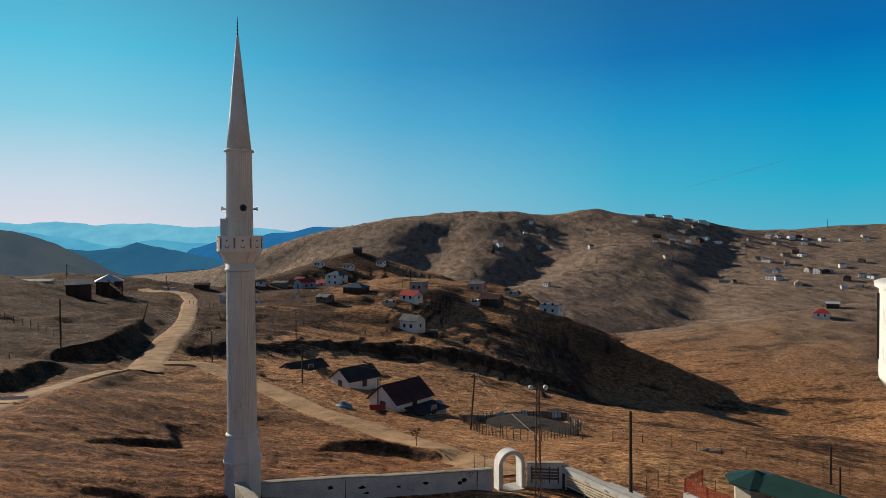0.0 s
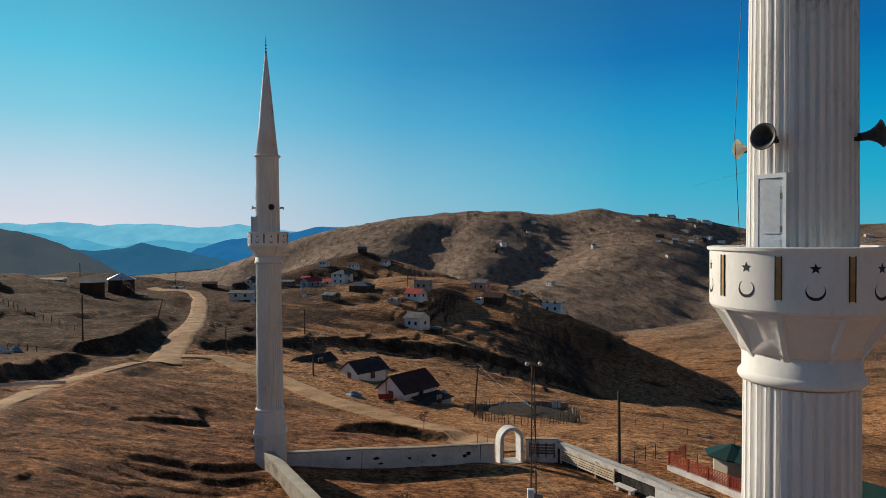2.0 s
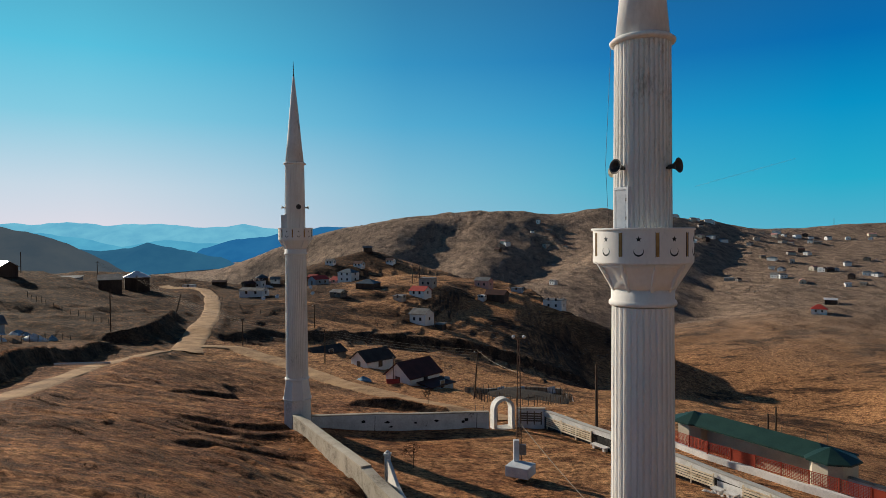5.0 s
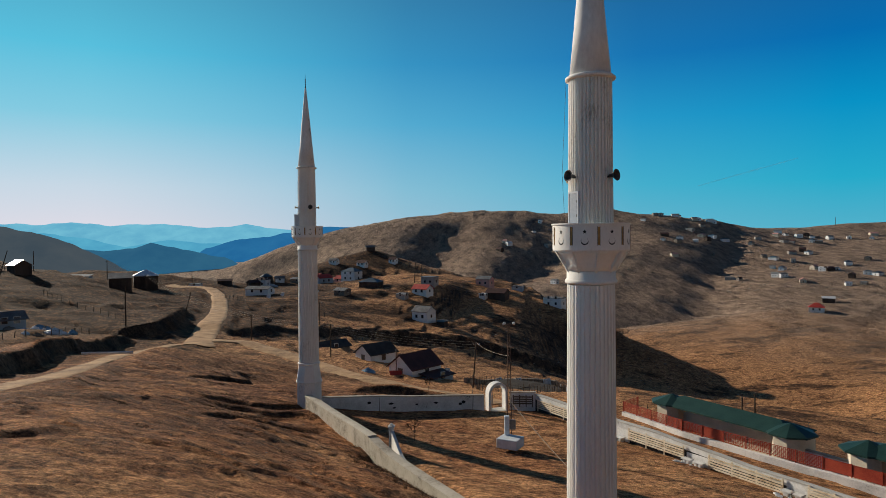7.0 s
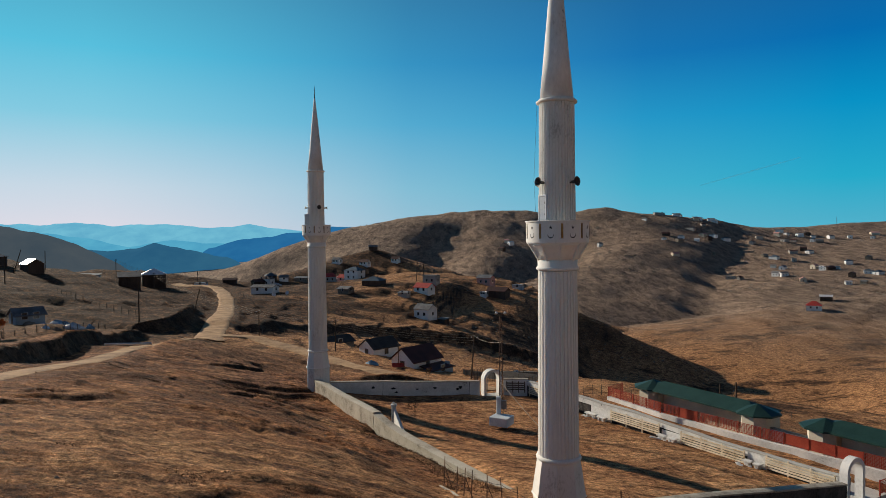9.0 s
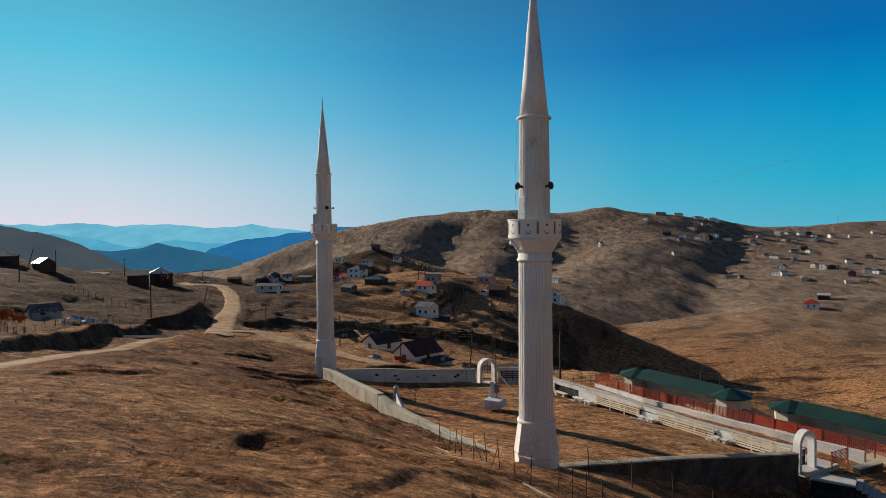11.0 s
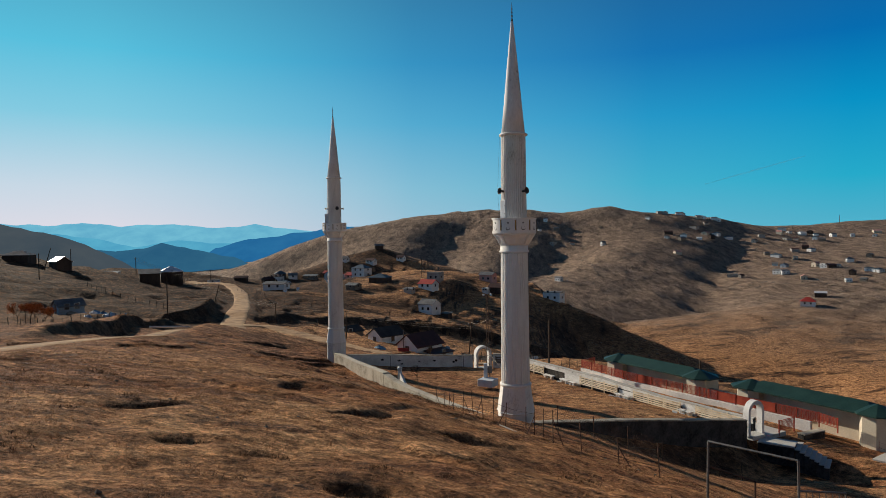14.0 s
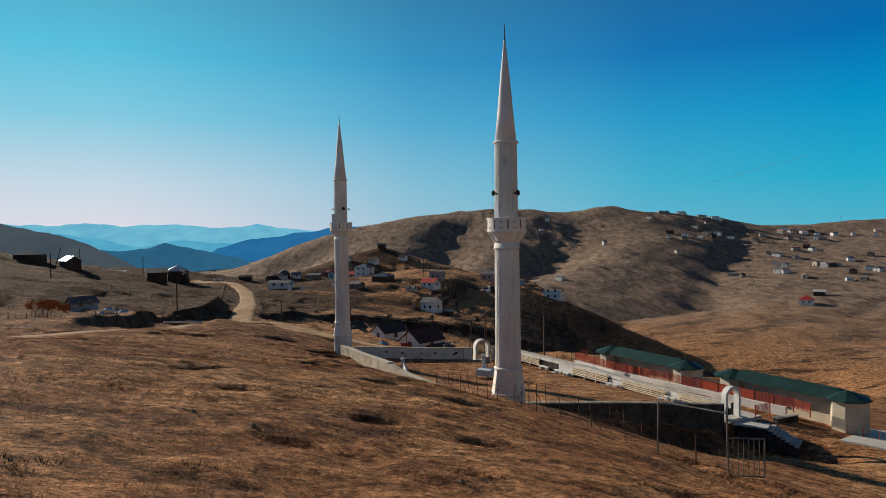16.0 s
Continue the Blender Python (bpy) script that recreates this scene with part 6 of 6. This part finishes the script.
# ---- poles and wires ----
def wood_pole(x, y, high, lean=(0, 0), r=0.11, arms=0, label="weathered wooden utility pole in the grass"):
    z = gz(x, y)
    t = thing("utility_pole", pose(x, y, z), label, "utility pole", "utility poles")
    bm = bmesh.new()
    tube(bm, (0, 0, -0.5), (lean[0], lean[1], high), r, r * 0.75, 10)
    part("pole", bm, POLE_WOOD, t, smooth=False)
    for k in range(arms):
        bm = bmesh.new()
        box(bm, lean[0] - 0.5, lean[0] + 0.5, lean[1] - 0.04, lean[1] + 0.04, high - 0.35 - 0.5 * k, high - 0.27 - 0.5 * k)
        a = part("crossarm", bm, POLE_WOOD, t)
        for q in (-0.42, 0.42):
            bm = bmesh.new()
            lathe(bm, [(0.02, 0), (0.05, 0.03), (0.05, 0.09), (0.02, 0.13)], 8)
            bmesh.ops.translate(bm, vec=(lean[0] + q, lean[1], high - 0.27 - 0.5 * k), verts=bm.verts[:])
            part("insulator", bm, LAMP_GLASS, a)
    return Vector((x + lean[0], y + lean[1], z + high))


wood_pole(6.15, 34.3, 5.6, (0.05, 0.3), 0.12)
pe = wood_pole(-2.5, 66.0, 6.0, (0.55, 0.8), 0.11, 1)
pd = wood_pole(-26.1, 89.7, 5.6, (0, 0), 0.11, 1)
pd2 = wood_pole(-39.0, 141.6, 5.8, (0, 0), 0.12, 1)
pc = wood_pole(-43.0, 100.2, 5.2, (0, 0), 0.11, 1)
pb = wood_pole(-104, 186, 5.2, (0, 0), 0.13, 1)
pa = wood_pole(-119.0, 190.6, 6.8, (0, 0), 0.14, 1)
wood_pole(-61.4, 89.9, 7.0, (0, 0), 0.12)
wood_pole(-64.6, 121.3, 5.6, (1.4, 0.6), 0.12)
wood_pole(28.5, 52.0, 3.4, (0, 0), 0.11)
wood_pole(21.5, 38.9, 2.6 - 2.3 + 2.6, (0, 0), 0.09)
wood_pole(-128.1, 167.4, 6.0, (0, 0), 0.13)
wood_pole(-121.0, 143.0, 6.2, (2.2, 0), 0.13)
wood_pole(-107.0, 120.0, 6.4, (0, 0), 0.13)
wood_pole(-132.3, 291.4, 6.5, (0, 0), 0.16)
wood_pole(-60.5, 300, 8.0, (0, 0), 0.16)
wood_pole(-22, 243, 8.0, (0.4, 0), 0.16)
wood_pole(-19, 243, 7.0, (0, 0), 0.16)
wood_pole(620, 1080, 14.0, (0, 0), 0.35)


def wires(a, b, sag, n, spread, material, label, r=0.02):
    t = thing("overhead_wire", Matrix.Translation(a), label, "power line", "overhead wires")
    side = Vector((b.y - a.y, a.x - b.x, 0)).normalized()
    for k in range(n):
        bm = bmesh.new()
        o = side * spread * 0.4 * (k - (n - 1) / 2) - Vector((0, 0, 0.34 * k))
        cord(bm, o, b - a + o, sag, r, 16)
        part("wire", bm, material, t)


wires(pa, pb, 0.6, 4, 0.3, PALE_CABLE, "pale sagging overhead power wires", 0.02)
wires(pb, pc, 1.4, 4, 0.3, PALE_CABLE, "pale sagging overhead power wires", 0.009)
wires(pc, pd, 0.4, 3, 0.3, PALE_CABLE, "pale sagging overhead power wires", 0.008)
wires(pd, pe, 0.5, 4, 0.3, PALE_CABLE, "pale sagging overhead power wires", 0.009)
wires(Vector((-0.75, 24.9, 3.3)), pe, 0.3, 1, 0, PALE_CABLE, "pale cable slung from the mast", 0.012)
wires(Vector((-0.65, 24.7, 0.1)), Vector((2.6, 17.5, gz(2.6, 17.5) + 0.05)), 0.1, 1, 0, PALE_CABLE, "slack pale guy cable", 0.025)


# ---- fences ----
def post_fence(line, gap, high, r, material, label, strands=2, name="post_fence", group="post fences", mesh=False, lean=0.12, brace=False):
    """Uneven posts along a line, with wires between them and, where asked, a chain-link net."""
    p = [Vector((*a, 0)) for a in line]
    stops = []
    for a, b in zip(p, p[1:]):
        n = max(1, round((b - a).length / gap))
        stops += [a.lerp(b, k / n) for k in range(n)]
    stops.append(p[-1])
    rng = random.Random(int(abs(line[0][0]) * 100))
    o = stops[0]
    z0 = gz(o.x, o.y)
    t = thing(name, pose(o.x, o.y, z0), label, "fence", group)
    tops = []
    for s in stops:
        q = Vector((s.x - o.x, s.y - o.y, gz(s.x, s.y) - z0))
        h = high * rng.uniform(0.85, 1.12)
        top = q + Vector((rng.uniform(-lean, lean), rng.uniform(-lean, lean), h))
        bm = bmesh.new()
        tube(bm, q - Vector((0, 0, 0.3)), top, r, r * 0.85, 6)
        part("post", bm, material, t)
        tops.append((q, top))
    for (qa, ta), (qb, tb) in zip(tops, tops[1:]):
        for k in range(strands):
            u = (k + 0.7) / strands * 0.95
            part("strand", cord(bmesh.new(), qa.lerp(ta, u), qb.lerp(tb, u), 0.03, 0.008, 3), IRON, t)
        if mesh:
            bm = bmesh.new()
            m = max(6, int((qb - qa).length / 0.13))
            for k in range(m):
                for s_ in (-1, 1):
                    u0, u1 = k / m, (k + s_ * 5) / m
                    if 0 <= u1 <= 1:
                        tube(bm, qa.lerp(qb, u0), ta.lerp(tb, u1), 0.005, n=3, cap=False)
            part("net", bm, RUST, t)
    for i, (q, top) in enumerate(tops[::2] if brace else ()):
        f = q + Vector((0.4 * (-1) ** (i // 3), -0.25, 0))
        f.z = gz(o.x + f.x, o.y + f.y) - z0 - 0.1
        part("brace", tube(bmesh.new(), q.lerp(top, 0.72), f, r * 0.8, n=5), material, t)
    return t


post_fence([(-4.6, 1.65), (-4.05, 0.4), (-3.5, -1.7), (-2.4, -3.7), (-1.0, -7.0), (-0.2, -8.5), (0.5, -12.1), (1.4, -13.2), (2.5, -14.2), (3.6, -15.2)], 1.15, 1.15, 0.02, RUST, "rusty braced iron fence posts with slack wire on the slope", 2, brace=True)
wall_run("fence_kerb", [(x, y, gz(x, y) - 0.4, gz(x, y) + 0.03) for x, y in ((-4.75, 1.7), (-4.2, 0.4), (-3.65, -1.7), (-2.5, -3.8), (-1.1, -7.1), (-0.3, -8.6))], 0.11, CONCRETE, "thin concrete kerb along the fence's foot")
post_fence([(2.2, -1.2), (6.2, -0.4), (10.5, 1.8), (14.5, 4.6)], 2.2, 1.3, 0.028, RUST, "sagging chain-link fence below the dark wall", 1, mesh=True)
post_fence([(-68, 62), (-66, 66), (-64, 70), (-62.8, 75), (-61.5, 79)], 1.4, 1.0, 0.06, GREY_WOOD, "rough wooden garden fence", 2)
post_fence([(-76, 58), (-72, 57.5), (-68.6, 60), (-68, 64)], 1.3, 1.1, 0.06, GREY_WOOD, "rough wooden garden fence", 2)
post_fence([(-1.6, 64.4), (0.9, 59.2), (4.3, 59.3), (8.0, 65.0), (11.1, 73.0), (11.0, 83.0), (2.6, 77.6), (-2.7, 69.7), (-1.6, 64.4)], 0.72, 1.2, 0.045, GREY_WOOD, "stake fence round the stubble pen", 2)
post_fence([(-46, 104), (-40, 116), (-34, 128), (-26, 140)], 3.0, 1.2, 0.06, GREY_WOOD, "line of grey fence stakes across the pasture", 1)
post_fence([(-88, 205), (-80, 194), (-70, 180), (-62, 160)], 4.0, 1.3, 0.07, GREY_WOOD, "line of grey fence stakes by the road", 1)
post_fence([(-60, 168), (-44, 172), (-28, 178)], 4.0, 1.3, 0.07, GREY_WOOD, "line of grey fence stakes across the hillside", 1)
post_fence([(8, 58), (18, 62), (30, 66), (44, 70)], 3.5, 1.1, 0.05, GREY_WOOD, "thin fence stakes over the meadow", 1)
post_fence([(-95, 120), (-86, 112), (-76, 106), (-66, 98)], 3.0, 1.2, 0.06, GREY_WOOD, "line of grey fence stakes on the bank", 1)
post_fence([(27.5, 12.2), (29.5, 9.4), (31.5, 6.4)], 1.0, 0.9, 0.03, RED_PAINT, "low dark railing beside the apron", 2, "low_railing", lean=0.0)
post_fence([(7.8, 36.6), (9.9, 38.6), (12.5, 37.4)], 1.2, 1.0, 0.03, IRON, "dark iron railing at the end of the walk", 3, "iron_railing", lean=0.0)


# gate frame of grey pipe on the slope
t = thing("pipe_gate", pose(3.82, -18.87, 3.9), "open dark grey pipe gate frame standing on the slope", "gate")
tl, tr = Vector((0, 0, 1.74)), Vector((1.55, -1.72, 1.80))
bl, br = Vector((-0.1, -0.2, -0.3)), Vector((1.66, -1.60, -1.0))
for nm, a, b in (("left_post", bl, tl), ("right_post", br, tr), ("lintel", tl, tr)):
    part(nm, tube(bmesh.new(), a, b, 0.032, n=8), STEEL, t)
lt, lm = Vector((0.02, 0, 1.05)), Vector((1.02, -0.55, 0.85))
bm = bmesh.new()
for a, b in ((lt, lm), (lm, lm - Vector((0, 0, 1.15))), (lt - Vector((0, 0, 1.15)), lm - Vector((0, 0, 1.15)))):
    tube(bm, a, b, 0.025, n=8)
part("leaf_frame", bm, RUST, t)
bm = bmesh.new()
rt, rm = Vector((1.58, -1.72, 1.05)), Vector((2.62, -1.85, 1.06))
for a, b in ((rt, rm), (rm, rm - Vector((0, 0, 1.15))), (rt - Vector((0, 0, 1.15)), rm - Vector((0, 0, 1.15)))):
    tube(bm, a, b, 0.025, n=8)
for k in range(1, 7):
    u = k / 7
    tube(bm, rt.lerp(rm, u), rt.lerp(rm, u) - Vector((0, 0, 1.15)), 0.012, n=5)
part("side_leaf", bm, STEEL, t)


# low stone wall behind the pen with loose blue sheets leaning on it
wall_run("wall_pen", [(x, y, gz(x, y) - 0.4, gz(x, y) + 0.75) for x, y in ((-3.4, 70.5), (-0.5, 75.5), (3.0, 79.5), (7.5, 83.0), (11.6, 85.0))], 0.5, STONE_WALL, "low dry stone wall behind the stubble pen")
for x, y, w, turn in ((1.2, 76.6, 1.7, 48), (4.6, 80.0, 1.2, 38), (9.2, 83.2, 1.5, 28), (11.6, 79.5, 1.3, 95), (11.8, 76.0, 1.1, 92)):
    t = thing("sheet_panel", pose(x, y, gz(x, y), -14, 0, turn), "pale blue corrugated sheet leaning at the pen", "sheet", "loose sheets at the pen")
    bm = bmesh.new()
    for k in range(int(w / 0.12)):
        box(bm, k * 0.12, k * 0.12 + 0.12, -0.015 + 0.02 * (k % 2), 0.005 + 0.02 * (k % 2), -0.1, 0.95)
    part("sheet", bm, BLUEWHITE, t)
t = thing("sheet_panel", pose(-14.2, 72.6, gz(-14.2, 72.6) + 0.05, -35, 8, 40), "small red metal sheet lying against the barn", "sheet")
part("sheet", box(bmesh.new(), 0, 2.2, -0.02, 0.02, 0, 0.7, None, 0.008), RED_ROOF, t)
wall_run("wall_between_blocks", [(19.4, 25.6, -5.2, -3.35), (22.0, 22.0, -5.2, -3.45)], 0.3, WHITEWASH, "low whitewashed wall between the two green-roofed blocks", CONCRETE)
post_fence([(20.4, 26.6), (22.8, 23.2)], 0.6, 1.1, 0.025, IRON, "dark iron railing between the two blocks", 3, "iron_railing", lean=0.0)
post_fence([(-3.0, 42.6), (-1.6, 40.4), (-1.2, 39.2)], 1.3, 1.2, 0.03, STEEL, "pipe frame fence outside the gate arch", 2, "pipe_fence", lean=0.03)


# ---- heaps, tarpaulins and small growth ----
def heap(x, y, w, d, h, material, name, label, category, group=""):
    """A lumpy mound of stuff."""
    t = thing(name, pose(x, y, gz(x, y)), label, category, group)
    bm = bmesh.new()
    n, m = 18, 7
    rows = []
    for j in range(m):
        u = j / (m - 1)
        row = []
        for k in range(n):
            a = 2 * math.pi * k / n
            f = 1 + 0.22 * float(vnoise(np.array(math.cos(a) * 2 + x), np.array(math.sin(a) * 2 + y + u * 3)))
            row.append(bm.verts.new((w / 2 * (1 - u * u) * f * math.cos(a), d / 2 * (1 - u * u) * f * math.sin(a), h * (u ** 0.8) * f - 0.15)))
        rows.append(row)
    for p, q in zip(rows, rows[1:]):
        for k in range(n):
            bm.faces.new((p[k], p[(k + 1) % n], q[(k + 1) % n], q[k]))
    bm.faces.new(rows[-1])
    part("mound", bm, material, t)


heap(-17.3, 72.5, 2.2, 1.6, 0.8, TARP_BLUE, "tarpaulin_heap", "crumpled blue tarpaulin over a heap by the road", "tarpaulin")
heap(-64.6, 75.0, 3.0, 2.0, 1.0, TARP_WHITE, "tarpaulin_heap", "pale tarpaulin over a heap in the garden", "tarpaulin")
heap(-70.5, 80.5, 2.6, 2.0, 1.1, TARP_BLUE, "tarpaulin_heap", "blue covered heap beside the cottage", "tarpaulin")
t = thing("fallen_beam", pose(0, 0, 0), "long white-painted beam lying beside the lane", "beam")
part("beam", tube(bmesh.new(), (-43.0, 45.0, gz(-43.0, 45.0) + 0.25), (-38.9, 47.5, gz(-38.9, 47.5) + 0.3), 0.14, n=8), WHITE_WALL, t)
for i, (x, y) in enumerate([(-66.4, 71.0), (-65.2, 72.0), (-63.2, 74.6), (-62.2, 75.6), (-70.5, 77.0), (-72.0, 76.0), (-68.5, 76.5), (-67.2, 77.4)]):
    heap(x, y, 1.4 + 0.3 * (i % 3), 1.1, 0.5 + 0.12 * (i % 4), (TARP_WHITE, ROCK, WHITE_WALL, TARP_BLUE)[i % 4], "clutter_heap", ("pale wrapped bundle in the garden", "grey heap of stones in the garden", "white covered beehive heap in the garden", "blue wrapped bundle in the garden")[i % 4], "heap", "garden clutter")
heap(4.6, 69.0, 11.0, 13.0, 0.35, SOIL, "stubble_heap", "grey-brown heap of cut stalks in the pen", "heap")
heap(23.9, 67.0, 3.2, 1.4, 0.5, ROCK, "stone_heap", "flat heap of stones and boards on the meadow", "heap")
heap(-97.0, 302.0, 6.0, 3.0, 1.5, TARP_WHITE, "covered_heap", "pale covered heap behind the road", "heap")


def twig_tree(x, y, high, leaf, label, leaves=260, r=0.05, seed=1):
    """A thin bush: a stem, forking twigs and small separate leaves."""
    rng = random.Random(seed)
    t = thing("small_tree", pose(x, y, gz(x, y)), label, "tree", "small trees")
    bm = bmesh.new()
    ends = []

    def grow(a, d, ln, rad, depth):
        b = a + d * ln
        tube(bm, a, b, rad, rad * 0.65, 5, cap=False)
        ends.append(b)
        if depth:
            for _ in range(3):
                e = (d + Vector((rng.uniform(-0.8, 0.8), rng.uniform(-0.8, 0.8), rng.uniform(-0.1, 0.5)))).normalized()
                grow(b, e, ln * rng.uniform(0.55, 0.8), rad * 0.6, depth - 1)
    grow(Vector((0, 0, -0.1)), Vector((0, 0, 1)), high * 0.38, r, 3)
    part("trunk", bm, POLE_WOOD, t)
    if leaf:
        bm = bmesh.new()
        for _ in range(leaves):
            c = rng.choice(ends[3:]) + Vector((rng.gauss(0, 0.12), rng.gauss(0, 0.12), rng.gauss(0, 0.12))) * high * 0.5
            s = high * rng.uniform(0.02, 0.04)
            q = Euler((rng.uniform(0, 6), rng.uniform(0, 6), rng.uniform(0, 6))).to_matrix()
            bm.faces.new([bm.verts.new(c + q @ Vector(v)) for v in ((-s, 0, 0), (0, -s * 0.6, 0), (s, 0, 0), (0, s * 0.6, 0))])
        part("crown", bm, leaf, t)


for i, (x, y) in enumerate([(-70.6, 60.0), (-69.8, 60.6), (-69.0, 61.6), (-68.2, 62.8), (-67.4, 63.6), (-70.0, 62.0)]):
    twig_tree(x, y, 3.2, AUTUMN, "orange autumn sapling in the garden", 520, 0.05, i)
for i, (x, y) in enumerate([(-76, 62), (-74, 64), (-64, 72), (-62, 76)]):
    twig_tree(x, y, 2.0, None, "bare leafless sapling in the garden", 0, 0.04, 20 + i)
twig_tree(-7.4, 24.2, 1.7, HEATHER, "thin dry bush inside the yard wall", 160, 0.03, 9)
twig_tree(-7.6, 50.2, 1.9, HEATHER, "thin dark sapling by the branch road", 160, 0.04, 10)


# ---- grass, heath and stones: uncounted stuff ----
def tufts(name, n, x0, x1, y0, y1, blades, size, material, label, keep, seed):
    """Clumps of thin blades over a stretch of the pasture."""
    rng = np.random.RandomState(seed)
    x, y = rng.uniform(x0, x1, n), rng.uniform(y0, y1, n)
    ok = keep(x, y, rng)
    x, y = x[ok], y[ok]
    i = np.clip(np.searchsorted(GX, x) - 1, 0, len(GX) - 2)
    j = np.clip(np.searchsorted(GY, y) - 1, 0, len(GY) - 2)
    u, v = (x - GX[i]) / (GX[i + 1] - GX[i]), (y - GY[j]) / (GY[j + 1] - GY[j])
    z = ZZ[j, i] * (1 - u) * (1 - v) + ZZ[j, i + 1] * u * (1 - v) + ZZ[j + 1, i] * (1 - u) * v + ZZ[j + 1, i + 1] * u * v
    m = len(x)
    s = size * rng.uniform(0.5, 1.3, m)
    verts = np.zeros((m, blades, 3, 3), np.float32)
    for b in range(blades):
        a = rng.uniform(0, 2 * np.pi, m)
        lean = rng.uniform(0.3, 1.1, m) * s
        w = s * 0.10
        ox, oy = rng.normal(0, 0.35, m) * s, rng.normal(0, 0.35, m) * s
        verts[:, b, 0] = np.stack([x + ox - w * np.sin(a), y + oy + w * np.cos(a), z - 0.02], -1)
        verts[:, b, 1] = np.stack([x + ox + w * np.sin(a), y + oy - w * np.cos(a), z - 0.02], -1)
        verts[:, b, 2] = np.stack([x + ox + lean * np.cos(a) + 0.3 * s, y + oy + lean * np.sin(a), z + s * rng.uniform(0.5, 1.0, m)], -1)
    v = verts.reshape(-1, 3)
    ob = raw_mesh(name, v, np.arange(len(v)).reshape(-1, 3), material, smooth=False)
    return tagged(ob, label, "grass", kind="stuff")


def open_turf(x, y, rng):
    inside = ((x + 16.27) * 0.886 + (y - 30.8) * 0.468 > -0.4) & (y > 0.57 * x - 0.4) & (y < 37)
    clump = fbm(x / 1.4, y / 1.1, 3)
    return (clump + rng.uniform(-0.7, 0.7, x.shape) > -0.15) & ~(inside & (rng.rand(*x.shape) < 0.6))


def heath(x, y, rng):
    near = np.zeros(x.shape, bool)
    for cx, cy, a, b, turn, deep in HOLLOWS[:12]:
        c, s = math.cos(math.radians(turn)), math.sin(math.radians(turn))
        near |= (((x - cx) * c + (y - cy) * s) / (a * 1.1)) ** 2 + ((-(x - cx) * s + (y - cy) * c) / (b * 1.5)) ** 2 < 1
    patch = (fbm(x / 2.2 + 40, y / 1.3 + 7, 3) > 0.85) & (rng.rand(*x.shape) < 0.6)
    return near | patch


tufts("dry_grass", 150000, -22, 9, -38.5, -8, 3, 0.055, BLADE, "short straw-brown tufts of dry mountain grass", open_turf, 1)
tufts("dry_grass_slope", 70000, -34, 16, -10, 30, 3, 0.07, BLADE, "short straw-brown tufts on the slope by the yard", open_turf, 2)
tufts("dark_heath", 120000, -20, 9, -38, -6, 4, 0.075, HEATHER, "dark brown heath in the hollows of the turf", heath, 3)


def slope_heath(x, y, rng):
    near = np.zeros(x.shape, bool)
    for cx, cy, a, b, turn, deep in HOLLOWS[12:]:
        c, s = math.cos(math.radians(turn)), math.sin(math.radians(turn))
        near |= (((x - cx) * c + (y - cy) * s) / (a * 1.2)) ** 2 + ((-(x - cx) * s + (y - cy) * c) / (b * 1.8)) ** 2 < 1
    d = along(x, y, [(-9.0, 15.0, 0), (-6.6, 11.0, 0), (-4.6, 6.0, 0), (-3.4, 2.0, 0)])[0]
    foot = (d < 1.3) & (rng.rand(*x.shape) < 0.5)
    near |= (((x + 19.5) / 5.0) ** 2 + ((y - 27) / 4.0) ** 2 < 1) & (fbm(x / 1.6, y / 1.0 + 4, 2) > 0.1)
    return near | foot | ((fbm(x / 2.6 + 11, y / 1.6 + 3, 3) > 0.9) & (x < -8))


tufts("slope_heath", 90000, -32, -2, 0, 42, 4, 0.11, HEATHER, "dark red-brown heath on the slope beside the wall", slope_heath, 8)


def stones(name, n, box_, size, label, seed, keep=None):
    """Loose stones over the ground, joined."""
    rng = np.random.RandomState(seed)
    vs, fs = [], []
    base = [(1, 0, 0), (-1, 0, 0), (0, 1, 0), (0, -1, 0), (0, 0, 1), (0, 0, -1)]
    tri = [(0, 2, 4), (2, 1, 4), (1, 3, 4), (3, 0, 4), (2, 0, 5), (1, 2, 5), (3, 1, 5), (0, 3, 5)]
    for _ in range(n):
        x, y = rng.uniform(box_[0], box_[1]), rng.uniform(box_[2], box_[3])
        if keep is not None and not keep(x, y):
            continue
        s = size * rng.uniform(0.4, 1.3)
        z = gz(x, y)
        k = len(vs)
        for b in base:
            r = rng.uniform(0.6, 1.2, 3) * s
            vs.append((x + b[0] * r[0], y + b[1] * r[1], z + b[2] * r[2] * 0.6 + s * 0.15))
        fs += [(k + a, k + b, k + c) for a, b, c in tri]
    return tagged(raw_mesh(name, vs, fs, ROCK, smooth=False), label, "stones", kind="stuff")


stones("field_stones", 260, (-30, 14, -36, 30), 0.07, "small grey stones scattered in the turf", 4)
stones("slope_rocks", 900, (60, 420, 400, 900), 1.6, "grey rock outcrops on the mountain slope", 5, lambda x, y: float(fbm(np.array(x / 60.0), np.array(y / 60.0), 3)) > 0.35)
stones("spur_rocks", 420, (-10, 90, 172, 245), 0.34, "stones on the shaded spur", 6)
stones("crest_rocks", 300, (-250, 300, 700, 1040), 2.2, "rock outcrops on the mountain flank", 7, lambda x, y: float(fbm(np.array(x / 70.0 + 9), np.array(y / 70.0), 3)) > 0.4)
